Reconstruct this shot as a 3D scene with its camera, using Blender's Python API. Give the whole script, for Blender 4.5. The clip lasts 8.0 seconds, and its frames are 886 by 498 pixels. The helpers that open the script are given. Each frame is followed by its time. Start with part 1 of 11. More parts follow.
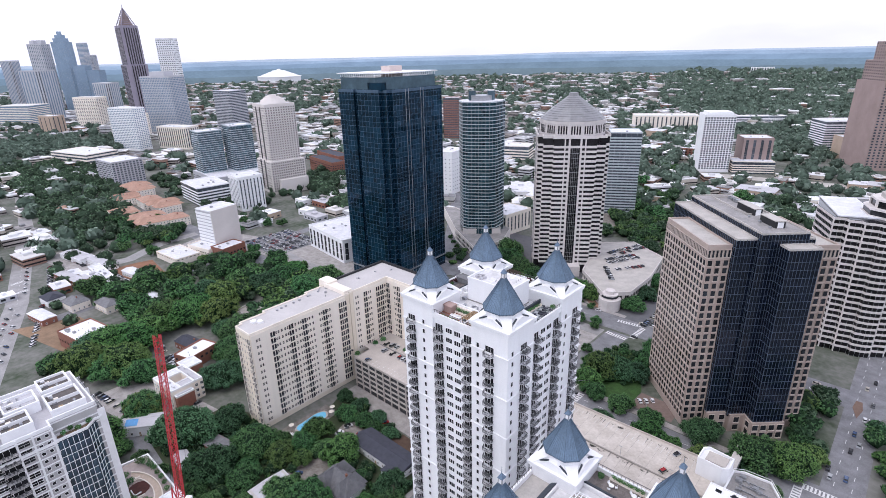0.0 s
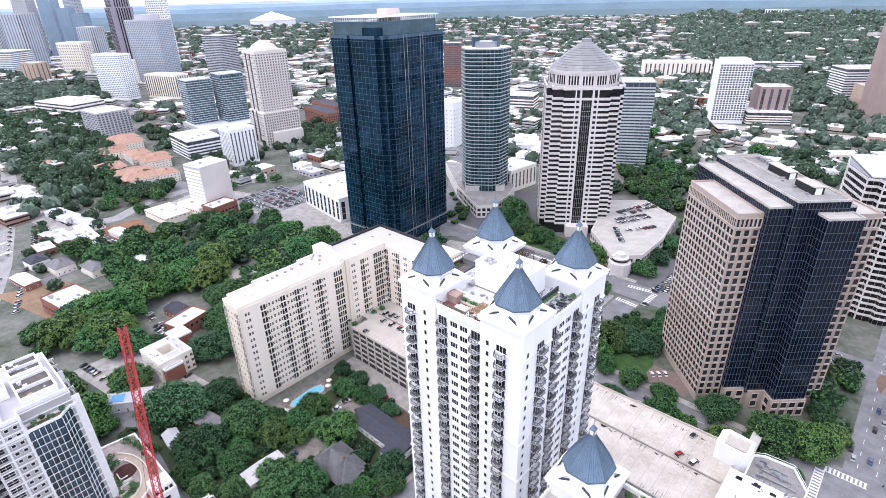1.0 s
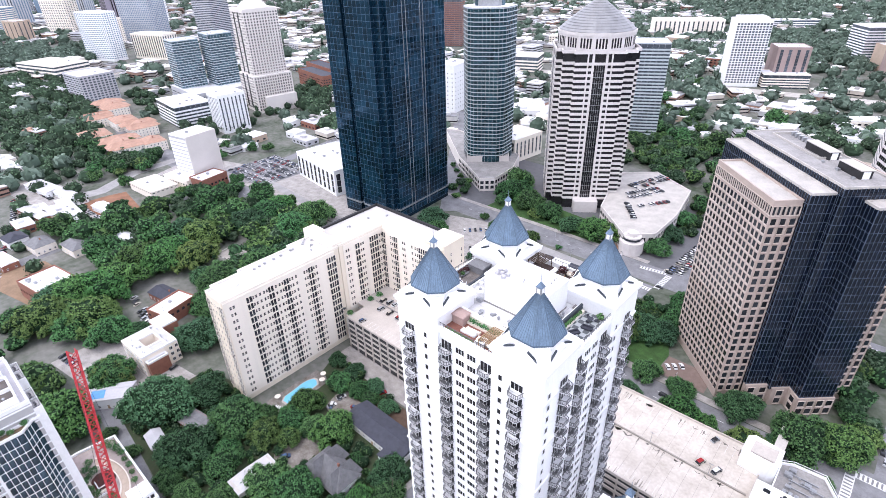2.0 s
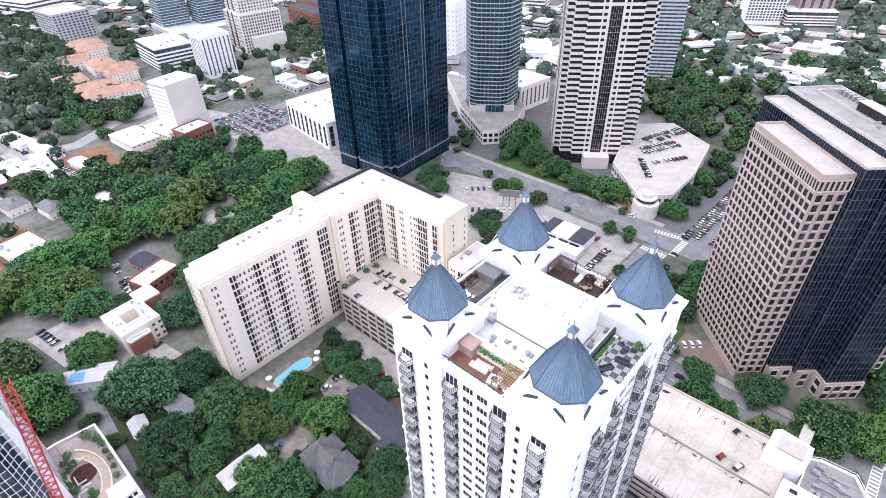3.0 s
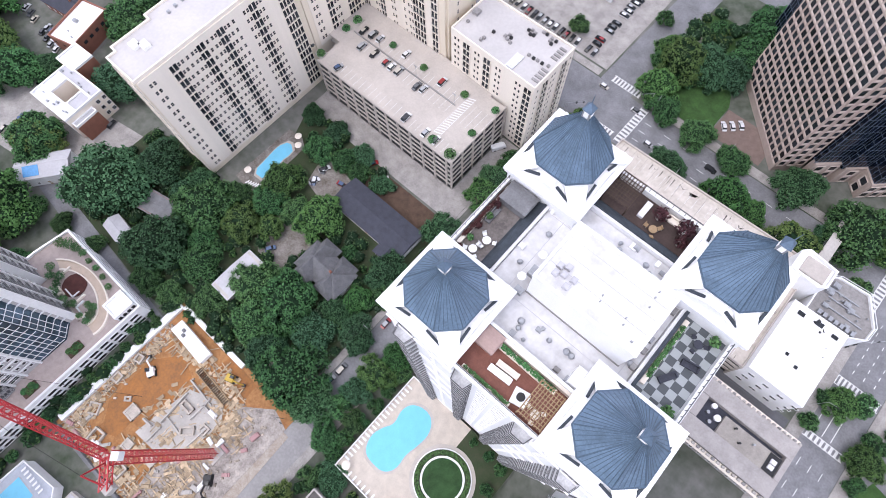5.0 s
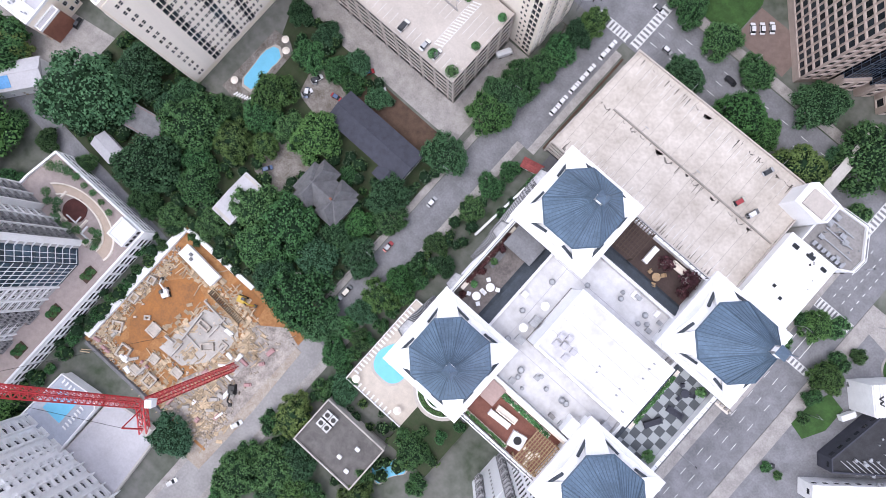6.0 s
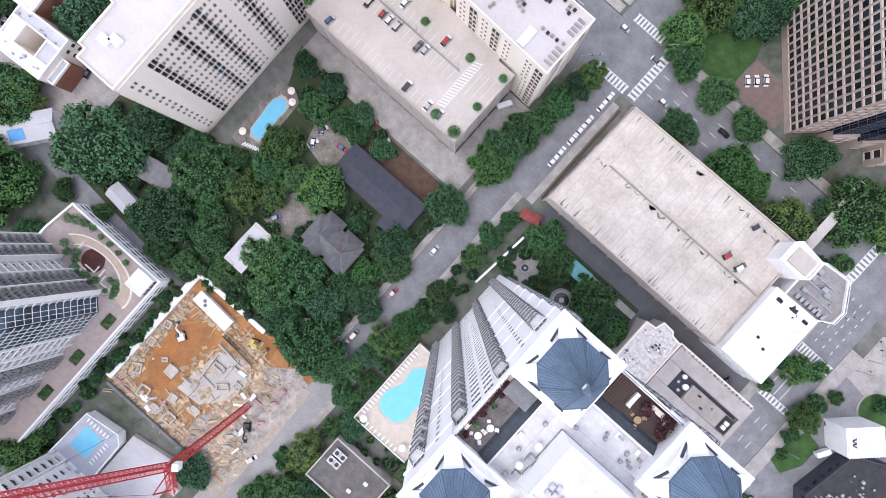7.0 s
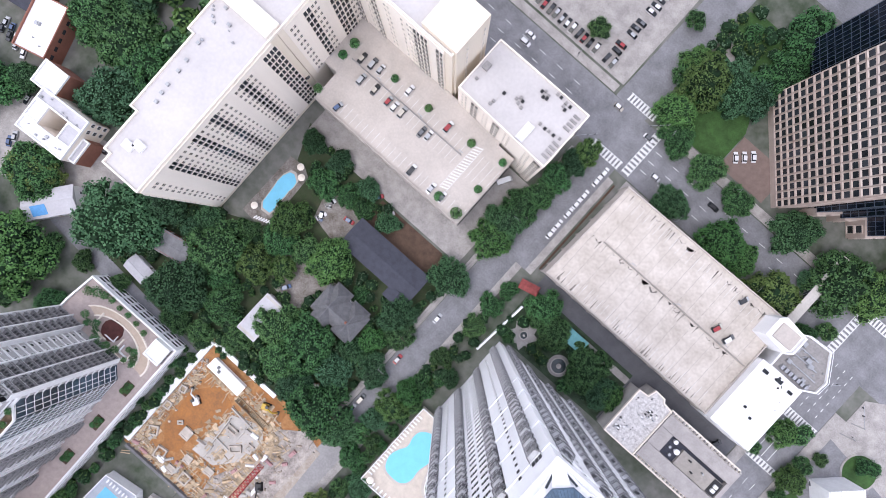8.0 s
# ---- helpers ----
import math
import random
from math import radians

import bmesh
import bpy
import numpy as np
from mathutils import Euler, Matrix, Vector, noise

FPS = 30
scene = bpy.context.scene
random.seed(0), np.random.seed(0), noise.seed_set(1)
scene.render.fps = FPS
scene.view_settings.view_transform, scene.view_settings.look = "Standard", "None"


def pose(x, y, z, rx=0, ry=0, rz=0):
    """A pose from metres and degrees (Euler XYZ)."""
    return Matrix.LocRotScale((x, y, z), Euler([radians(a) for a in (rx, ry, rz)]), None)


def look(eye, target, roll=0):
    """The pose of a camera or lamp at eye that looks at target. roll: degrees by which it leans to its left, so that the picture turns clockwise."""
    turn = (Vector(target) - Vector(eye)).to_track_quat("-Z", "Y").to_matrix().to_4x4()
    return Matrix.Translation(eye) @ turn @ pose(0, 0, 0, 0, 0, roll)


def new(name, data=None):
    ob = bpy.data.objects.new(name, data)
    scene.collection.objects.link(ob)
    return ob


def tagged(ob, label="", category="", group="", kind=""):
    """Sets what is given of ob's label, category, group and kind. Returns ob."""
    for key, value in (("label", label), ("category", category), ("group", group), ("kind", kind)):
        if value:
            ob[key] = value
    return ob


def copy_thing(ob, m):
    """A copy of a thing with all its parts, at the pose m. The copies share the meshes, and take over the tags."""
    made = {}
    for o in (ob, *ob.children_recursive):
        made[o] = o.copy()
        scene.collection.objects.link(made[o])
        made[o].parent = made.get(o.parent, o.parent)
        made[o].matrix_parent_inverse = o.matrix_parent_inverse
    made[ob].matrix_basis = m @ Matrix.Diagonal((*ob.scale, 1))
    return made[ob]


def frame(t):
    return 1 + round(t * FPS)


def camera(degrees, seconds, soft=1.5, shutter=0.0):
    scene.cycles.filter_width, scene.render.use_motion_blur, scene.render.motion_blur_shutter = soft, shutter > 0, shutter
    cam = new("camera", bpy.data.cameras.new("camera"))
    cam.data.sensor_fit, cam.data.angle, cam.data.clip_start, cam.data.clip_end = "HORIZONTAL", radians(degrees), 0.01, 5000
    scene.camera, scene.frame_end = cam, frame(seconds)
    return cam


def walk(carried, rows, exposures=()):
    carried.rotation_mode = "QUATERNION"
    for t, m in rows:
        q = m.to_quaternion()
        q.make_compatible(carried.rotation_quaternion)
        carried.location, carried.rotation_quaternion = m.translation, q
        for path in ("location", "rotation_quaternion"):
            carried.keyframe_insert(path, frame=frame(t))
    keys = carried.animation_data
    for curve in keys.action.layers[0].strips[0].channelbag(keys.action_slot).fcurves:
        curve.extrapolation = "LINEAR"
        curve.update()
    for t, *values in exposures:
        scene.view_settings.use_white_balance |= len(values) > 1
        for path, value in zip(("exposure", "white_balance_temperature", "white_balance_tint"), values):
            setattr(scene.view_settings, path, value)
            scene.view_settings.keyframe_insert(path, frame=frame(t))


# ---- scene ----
cam = camera(79.7, 8.0, 0.8)
METRES, EYE, TILT, LEAN, TURN = 217.0, 184.9, 0.0, 0.0, 42.6
ROWS = [
    (0.0, 0.0, 0.0, 0.0, -0.49, -20.43, 1.31),
    (0.5, -0.0016, 0.0516, -0.0008, -0.45, -23.17, 1.33),
    (1.0, -0.0035, 0.1061, -0.001, -0.47, -25.81, 1.35),
    (1.5, -0.0051, 0.1616, -0.0009, -0.49, -28.29, 1.37),
    (3.0, -0.0092, 0.3406, -0.0003, -0.58, -36.19, 1.44),
    (3.5, -0.0112, 0.4004, -0.0001, -0.68, -43.72, 1.41),
    (4.0, -0.0127, 0.4627, 0.0008, -0.74, -52.04, 1.35),
    (4.5, -0.0136, 0.5244, 0.0008, -0.8, -60.45, 1.31),
    (5.0, -0.0145, 0.5895, 0.0022, -0.88, -69.79, 1.21),
    (6.5, -0.0158, 0.7918, 0.0521, -0.85, -90.25, 1.05),
    (7.0, -0.017, 0.8565, 0.0744, -0.86, -90.32, 1.03),
    (7.5, -0.0181, 0.9191, 0.0962, -0.9, -90.33, 1.04),
    (8.0, -0.0188, 0.982, 0.1182, -0.94, -90.36, 1.03),
]
walk(cam, [(t, pose(0, 0, EYE, TILT, LEAN, TURN) @ pose(METRES * x, METRES * y, METRES * z, 90 + pitch, roll, yaw)) for t, x, y, z, yaw, pitch, roll in ROWS], [(0.0, 0.02), (0.8, 0.43), (1.5, 0.68), (3.5, 0.65), (5.0, 0.39), (8.0, 0.41)])

# ---------------------------------------------------------------- world and light
world = bpy.data.worlds.new("sky")
scene.world = world
world.use_nodes = True
wn, wl = world.node_tree.nodes, world.node_tree.links
wn.clear()
sky = wn.new("ShaderNodeTexSky")
sky.sky_type = "NISHITA"
sky.sun_disc = False
sky.sun_elevation = radians(66.5)
sky.sun_rotation = radians(205)
sky.air_density = 1.3
sky.dust_density = 2.5
cloud = wn.new("ShaderNodeMix")
cloud.data_type = "RGBA"
cloud.inputs[0].default_value = 0.72
cloud.inputs[7].default_value = (8.7, 8.75, 10.55, 1)
bg = wn.new("ShaderNodeBackground")
bg.inputs[1].default_value = 0.15
wo = wn.new("ShaderNodeOutputWorld")
wl.new(sky.outputs[0], cloud.inputs[6])
# a thin uneven cloud sheet
wtc = wn.new("ShaderNodeTexCoord")
wmp = wn.new("ShaderNodeMapping")
wmp.inputs["Scale"].default_value = (1, 1, 4)
wnz = wn.new("ShaderNodeTexNoise")
wnz.inputs["Scale"].default_value = 2.2
wnz.inputs["Detail"].default_value = 6
wmr = wn.new("ShaderNodeMapRange")
wmr.inputs["From Min"].default_value, wmr.inputs["From Max"].default_value = 0.35, 0.62
wmr.inputs["To Min"].default_value, wmr.inputs["To Max"].default_value = 0.84, 1.04
wmx = wn.new("ShaderNodeVectorMath")
wmx.operation = "SCALE"
wl.new(wtc.outputs["Generated"], wmp.inputs[0])
wl.new(wmp.outputs[0], wnz.inputs["Vector"])
wl.new(wnz.outputs["Fac"], wmr.inputs["Value"])
wl.new(cloud.outputs[2], wmx.inputs[0])
wsp = wn.new("ShaderNodeSeparateXYZ")
wgr = wn.new("ShaderNodeValToRGB")
wgr.color_ramp.elements[0].color = (1.08, 1.08, 1.08, 1)
wgr.color_ramp.elements[1].color = (0.8, 0.8, 0.8, 1)
for at, v in ((0.12, 1.16), (0.34, 1.48), (0.7, 1.02)):
    wgr.color_ramp.elements.new(at).color = (v, v, v, 1)
wmu = wn.new("ShaderNodeMath")
wmu.operation = "MULTIPLY"
wl.new(wtc.outputs["Generated"], wsp.inputs[0])
wl.new(wsp.outputs["Z"], wgr.inputs[0])
wl.new(wgr.outputs[0], wmu.inputs[0])
wl.new(wmr.outputs[0], wmu.inputs[1])
wl.new(wmu.outputs[0], wmx.inputs["Scale"])
wl.new(wmx.outputs[0], bg.inputs[0])
wl.new(bg.outputs[0], wo.inputs[0])

sun_data = bpy.data.lights.new("sun", "SUN")
sun_data.energy = 1.0
sun_data.angle = radians(35)
sun_data.color = (1.0, 0.965, 0.96)
sun = new("sun", sun_data)
sun.matrix_world = look((-60, -130, 330), (0, 0, 0))


# ---------------------------------------------------------------- materials
def mat(name, color, rough=0.8, metal=0.0, var=0.15, scale=0.4, fine=3.0, bump=0.0, tint=None, spread=0.0, spec=0.5, streak=False, island=False):
    """A surface with stains (scale, per metre), grain (fine), and a shift from piece to piece (spread)."""
    m = bpy.data.materials.new(name)
    m.use_nodes = True
    n, l = m.node_tree.nodes, m.node_tree.links
    b = n["Principled BSDF"]
    b.inputs["Roughness"].default_value = rough
    b.inputs["Metallic"].default_value = metal
    b.inputs["Specular IOR Level"].default_value = spec
    tc = n.new("ShaderNodeTexCoord")
    mp = n.new("ShaderNodeMapping")
    if streak:
        mp.inputs["Scale"].default_value = (1, 1, 0.12)
    l.new(tc.outputs["Object"], mp.inputs[0])
    n1 = n.new("ShaderNodeTexNoise")
    n1.inputs["Scale"].default_value = scale
    n1.inputs["Detail"].default_value = 5
    n1.inputs["Roughness"].default_value = 0.65
    n2 = n.new("ShaderNodeTexNoise")
    n2.inputs["Scale"].default_value = fine
    n2.inputs["Detail"].default_value = 3
    l.new(mp.outputs[0], n1.inputs["Vector"])
    l.new(tc.outputs["Object"], n2.inputs["Vector"])
    add = n.new("ShaderNodeMath")
    add.operation = "MULTIPLY_ADD"
    l.new(n2.outputs["Fac"], add.inputs[0])
    add.inputs[1].default_value = 0.45
    l.new(n1.outputs["Fac"], add.inputs[2])
    ramp = n.new("ShaderNodeMapRange")
    ramp.inputs["From Min"].default_value = 0.5
    ramp.inputs["From Max"].default_value = 0.95
    ramp.inputs["To Min"].default_value = 0.0
    ramp.inputs["To Max"].default_value = 1.0
    l.new(add.outputs[0], ramp.inputs["Value"])
    mix = n.new("ShaderNodeMix")
    mix.data_type = "RGBA"
    dark = tint or tuple(c * (1 - 2 * var) for c in color)
    mix.inputs[6].default_value = (*dark, 1)
    mix.inputs[7].default_value = (*(min(1, c * (1 + var * 0.6)) for c in color), 1)
    l.new(ramp.outputs[0], mix.inputs[0])
    last = mix.outputs[2]
    if spread:
        if island:
            oi = n.new("ShaderNodeNewGeometry")
            rnd = oi.outputs["Random Per Island"]
        else:
            oi = n.new("ShaderNodeObjectInfo")
            rnd = oi.outputs["Random"]
        mr = n.new("ShaderNodeMapRange")
        mr.inputs["To Min"].default_value = 1 - spread
        mr.inputs["To Max"].default_value = 1 + spread
        l.new(rnd, mr.inputs["Value"])
        hs = n.new("ShaderNodeHueSaturation")
        l.new(mr.outputs[0], hs.inputs["Value"])
        l.new(last, hs.inputs["Color"])
        last = hs.outputs[0]
    l.new(last, b.inputs["Base Color"])
    if bump:
        bp = n.new("ShaderNodeBump")
        bp.inputs["Strength"].default_value = bump
        bp.inputs["Distance"].default_value = 0.1
        l.new(n2.outputs["Fac"], bp.inputs["Height"])
        l.new(bp.outputs[0], b.inputs["Normal"])
    return m


M_STUCCO = mat("white_stucco", (0.87, 0.87, 0.88), 0.85, var=0.05, scale=0.15, streak=True)
M_WHITE = mat("white_paint", (0.86, 0.86, 0.87), 0.7, var=0.05)
M_MEMBRANE = mat("white_roof_membrane", (0.72, 0.72, 0.76), 0.8, var=0.12, scale=0.2, fine=1.2)
M_ROOFGREY = mat("grey_roof_membrane", (0.52, 0.51, 0.54), 0.9, var=0.1, scale=0.12, fine=1.5)
M_GRAVEL = mat("gravel_roof", (0.36, 0.33, 0.3), 0.95, var=0.15, scale=0.3, fine=4)
M_SLATE = mat("blue_metal_roof", (0.15, 0.225, 0.315), 0.5, 0.15, var=0.2, scale=0.5, streak=True)
M_BEIGE = mat("cream_stucco", (0.8, 0.71, 0.585), 0.9, var=0.05, scale=0.12, streak=True)
M_CREAMW = mat("pale_cream_stucco", (0.86, 0.785, 0.695), 0.9, var=0.05, scale=0.12, streak=True)
M_CONCDK = mat("weathered_roof_concrete", (0.33, 0.315, 0.31), 0.9, var=0.2, scale=0.12, fine=1.2)
M_PALESTONE = mat("pale_warm_stone", (0.72, 0.67, 0.64), 0.8, var=0.06, scale=0.05)
M_CONC = mat("concrete", (0.5, 0.47, 0.44), 0.9, var=0.13, scale=0.15, fine=2)
M_DECK = mat("pale_concrete_deck", (0.54, 0.49, 0.45), 0.9, var=0.1, scale=0.09, fine=1.5)
M_GRANITE = mat("pink_granite", (0.45, 0.365, 0.32), 0.6, var=0.08, scale=0.3, fine=6)
M_GLASS = mat("dark_window_glass", (0.035, 0.04, 0.048), 0.15, 0.0, var=0.3, scale=0.5, spread=0.5, spec=0.35)
M_GLASSJ = mat("dark_window_glass_joined", (0.03, 0.035, 0.043), 0.15, 0.0, var=0.3, scale=0.5, spread=0.5, spec=0.3, island=True)
M_DARKW = mat("shaded_room_glass", (0.02, 0.021, 0.025), 0.3, 0.0, var=0.3, scale=0.5, spread=0.6, spec=0.2)
M_DARKJ = mat("shaded_room_glass_joined", (0.02, 0.021, 0.025), 0.3, 0.0, var=0.3, scale=0.5, spread=0.6, spec=0.2, island=True)
# broad tone patches and pane spread stand for cloud reflections in the glass
M_BLUE = mat("blue_curtain_glass", (0.014, 0.06, 0.11), 0.05, 0.55, var=0.4, scale=0.05, fine=0.3, spread=0.3)
M_BLUEJ = mat("blue_curtain_glass_joined", (0.014, 0.06, 0.11), 0.05, 0.55, var=0.4, scale=0.05, fine=0.3, spread=0.3, island=True)
# glossy glass for distant blocks, base tone lifted to stand for haze
M_FARHAZEGLASS = mat("far_haze_glass", (0.15, 0.18, 0.22), 0.12, 0.5, var=0.25, scale=0.05, fine=0.4, spread=0.3)
M_GLASSBR = mat("smoked_glass", (0.022, 0.021, 0.025), 0.18, 0.0, var=0.3, scale=0.2, fine=1)
M_TEALDK = mat("dark_teal_glass", (0.045, 0.125, 0.16), 0.08, 0.45, var=0.45, scale=0.2, fine=0.6)
M_TEAL = mat("teal_glass", (0.09, 0.145, 0.18), 0.15, 0.2, var=0.2, scale=0.1, spread=0.35)
M_DARKG = mat("blue_black_glass", (0.008, 0.014, 0.03), 0.08, 0.3, var=0.25, scale=0.08, spread=0.4, island=True)
M_ASPHALT = mat("asphalt", (0.23, 0.23, 0.245), 0.9, var=0.2, scale=0.14, fine=1.5, tint=(0.14, 0.14, 0.15))
M_PALEROAD = mat("pale_worn_asphalt", (0.34, 0.33, 0.33), 0.9, var=0.15, scale=0.1, fine=1.2)
M_PAVE = mat("concrete_pavement", (0.4, 0.375, 0.36), 0.9, var=0.2, scale=0.2, fine=2)
M_BRICKPAVE = mat("brown_brick_paving", (0.2, 0.13, 0.1), 0.9, var=0.15, scale=0.6, fine=4)
M_DEEPGRASS = mat("shaded_lawn", (0.035, 0.085, 0.028), 1.0, var=0.25, scale=0.4, fine=4, bump=0.4)
M_LITTER = mat("dark_leaf_litter", (0.05, 0.055, 0.032), 1.0, var=0.4, scale=0.3, fine=2.5, tint=(0.03, 0.055, 0.02))
M_YARD = mat("worn_gravel", (0.27, 0.25, 0.235), 1.0, var=0.25, scale=0.25, fine=2, tint=(0.12, 0.1, 0.08))
M_LINE = mat("road_paint", (0.72, 0.72, 0.72), 0.8, var=0.1, scale=1)
# new asphalt, with the shade of walls and trees darkened into it
M_SHADEDASPHALT = mat("new_asphalt_with_shade", (0.09, 0.09, 0.1), 0.9, var=0.2, scale=0.2, fine=2, tint=(0.14, 0.14, 0.15))
M_GRASS = mat("lawn", (0.05, 0.115, 0.03), 1.0, var=0.25, scale=0.25, fine=3, bump=0.4)
M_SOIL = mat("orange_clay", (0.38, 0.16, 0.05), 1.0, var=0.2, scale=0.15, fine=1.2, tint=(0.24, 0.12, 0.055), bump=0.5)
M_DIRT = mat("brown_mulch", (0.11, 0.07, 0.05), 1.0, var=0.2, scale=0.3, fine=3, bump=0.5)
M_GROUND = mat("city_ground", (0.19, 0.185, 0.175), 1.0, var=0.25, scale=0.03, fine=0.25, tint=(0.045, 0.065, 0.036))
M_BARK = mat("bark", (0.1, 0.075, 0.055), 0.95, var=0.2, scale=2, fine=8, bump=0.5)
M_RED = mat("red_crane_paint", (0.5, 0.035, 0.045), 0.45, var=0.12, scale=1)
M_POOL = mat("pool_water", (0.2, 0.58, 0.8), 0.35, var=0.05, scale=0.3, spec=0.15)
M_BRICK = mat("red_brick", (0.28, 0.12, 0.085), 0.9, var=0.12, scale=0.4, fine=5)
M_TERRA = mat("terracotta_tiles", (0.43, 0.262, 0.195), 0.9, var=0.15, scale=0.3, fine=2)
M_SHINGLE = mat("dark_shingles", (0.055, 0.058, 0.078), 0.9, var=0.15, scale=0.4, fine=3)
M_SHINGLE2 = mat("grey_shingles", (0.2, 0.2, 0.21), 0.9, var=0.18, scale=0.4, fine=3)
M_METAL = mat("galvanised_metal", (0.42, 0.43, 0.45), 0.45, 0.7, var=0.12, scale=1)
M_BLACK = mat("black_metal", (0.03, 0.03, 0.033), 0.5, 0.3, var=0.15, scale=1)
M_RUBBER = mat("tyre_rubber", (0.02, 0.02, 0.02), 0.85, var=0.1)
M_TIMBER = mat("timber", (0.42, 0.29, 0.17), 0.9, var=0.2, scale=1, fine=6)
M_TERRACE = mat("red_brown_terrace", (0.24, 0.1, 0.075), 0.9, var=0.15, scale=0.6, fine=4)
M_BRIGHT = mat("bright_white_membrane", (0.84, 0.84, 0.85), 0.7, var=0.03, scale=0.3)
M_SEAM = mat("seam_metal", (0.14, 0.2, 0.28), 0.45, 0.4, var=0.15, scale=1)
M_RAIL = mat("dark_railing", (0.14, 0.14, 0.15), 0.6, 0.1, var=0.2, scale=2)


# ---------------------------------------------------------------- mesh helpers
class Geo:
    """Collects boxes, prisms and faces for one mesh."""

    def __init__(self):
        self.v, self.f, self.mi, self.cur = [], [], [], 0

    def face(self, pts):
        k = len(self.v)
        self.v += [tuple(p) for p in pts]
        self.f.append(tuple(range(k, k + len(pts))))
        self.mi.append(self.cur)

    def hexa(self, b, t):
        k = len(self.v)
        self.v += [tuple(p) for p in b] + [tuple(p) for p in t]
        n = len(b)
        self.f.append(tuple(k + i for i in reversed(range(n))))
        self.f.append(tuple(k + n + i for i in range(n)))
        self.f += [(k + i, k + (i + 1) % n, k + n + (i + 1) % n, k + n + i) for i in range(n)]
        self.mi += [self.cur] * (n + 2)

    def box(self, x0, y0, z0, x1, y1, z1):
        p = ((x0, y0), (x1, y0), (x1, y1), (x0, y1))
        self.hexa([(x, y, z0) for x, y in p], [(x, y, z1) for x, y in p])

    def prism(self, poly, z0, z1, top=1.0):
        cx, cy = sum(p[0] for p in poly) / len(poly), sum(p[1] for p in poly) / len(poly)
        self.hexa([(x, y, z0) for x, y in poly], [(cx + (x - cx) * top, cy + (y - cy) * top, z1) for x, y in poly])

    def beam(self, a, b, w):
        a, b = Vector(a), Vector(b)
        d = (b - a).normalized()
        s = d.cross(Vector((0, 0, 1)) if abs(d.z) < 0.9 else Vector((1, 0, 0))).normalized() * w / 2
        u = d.cross(s).normalized() * w / 2
        q = (s + u, u - s, -s - u, s - u)
        self.hexa([a + k for k in q], [b + k for k in q])

    def cyl(self, c, r, z0, z1, n=10, r1=None):
        r1 = r if r1 is None else r1
        a = [2 * math.pi * i / n for i in range(n)]
        self.hexa([(c[0] + r * math.cos(t), c[1] + r * math.sin(t), z0) for t in a],
                  [(c[0] + r1 * math.cos(t), c[1] + r1 * math.sin(t), z1) for t in a])

    def mesh(self, name, *mats):
        me = bpy.data.meshes.new(name)
        me.from_pydata(self.v, [], self.f)
        for m in mats:
            me.materials.append(m)
        if len(mats) > 1:
            me.polygons.foreach_set("material_index", self.mi)
        me.update()
        return me


def part(name, geo, material, parent, label=""):
    ob = new(name, geo.mesh(name, *(material if isinstance(material, tuple) else (material,))))
    ob.parent = parent
    return tagged(ob, label)


def thing(name, label, category, at=(0, 0, 0), rz=0.0, group="", kind=""):
    ob = new(name)
    ob.matrix_basis = pose(*at, 0, 0, rz)
    ob.empty_display_size = 0.5
    return tagged(ob, label, category, group, kind)


def setting(name, geo, material, label="", category=""):
    ob = new(name, geo.mesh(name, material))
    return tagged(ob, label, category, kind="structure")


def rect(x0, y0, x1, y1):
    return [(x0, y0), (x1, y0), (x1, y1), (x0, y1)]


def turned(poly, cx, cy, deg):
    c, s = math.cos(radians(deg)), math.sin(radians(deg))
    return [(cx + x * c - y * s, cy + x * s + y * c) for x, y in poly]


def octagon(cx, cy, r, n=8, off=0.5):
    return [(cx + r * math.cos(2 * math.pi * (i + off) / n), cy + r * math.sin(2 * math.pi * (i + off) / n)) for i in range(n)]

# ---------------------------------------------------------------- ground, roads, pavements
def sheet(name, poly, z0, z1, m, label="", category=""):
    g = Geo()
    g.prism(poly, z0, z1)
    return setting(name, g, m, label, category)


g = Geo()
rings = (0.0, 60.0, 400.0, 1200.0, 2600.0, 4350.0)
g.v = [(0, 0, 0)]
for r in rings[1:]:
    g.v += [(r * math.cos(a * math.pi / 32), r * math.sin(a * math.pi / 32), 0) for a in range(64)]
g.f = [(0, 1 + a, 1 + (a + 1) % 64) for a in range(64)]
for k in range(len(rings) - 2):
    b = 1 + 64 * k
    g.f += [(b + a, b + 64 + a, b + 64 + (a + 1) % 64, b + (a + 1) % 64) for a in range(64)]
setting("ground", g, M_GROUND, "green and earthy city ground reaching the horizon", "ground")

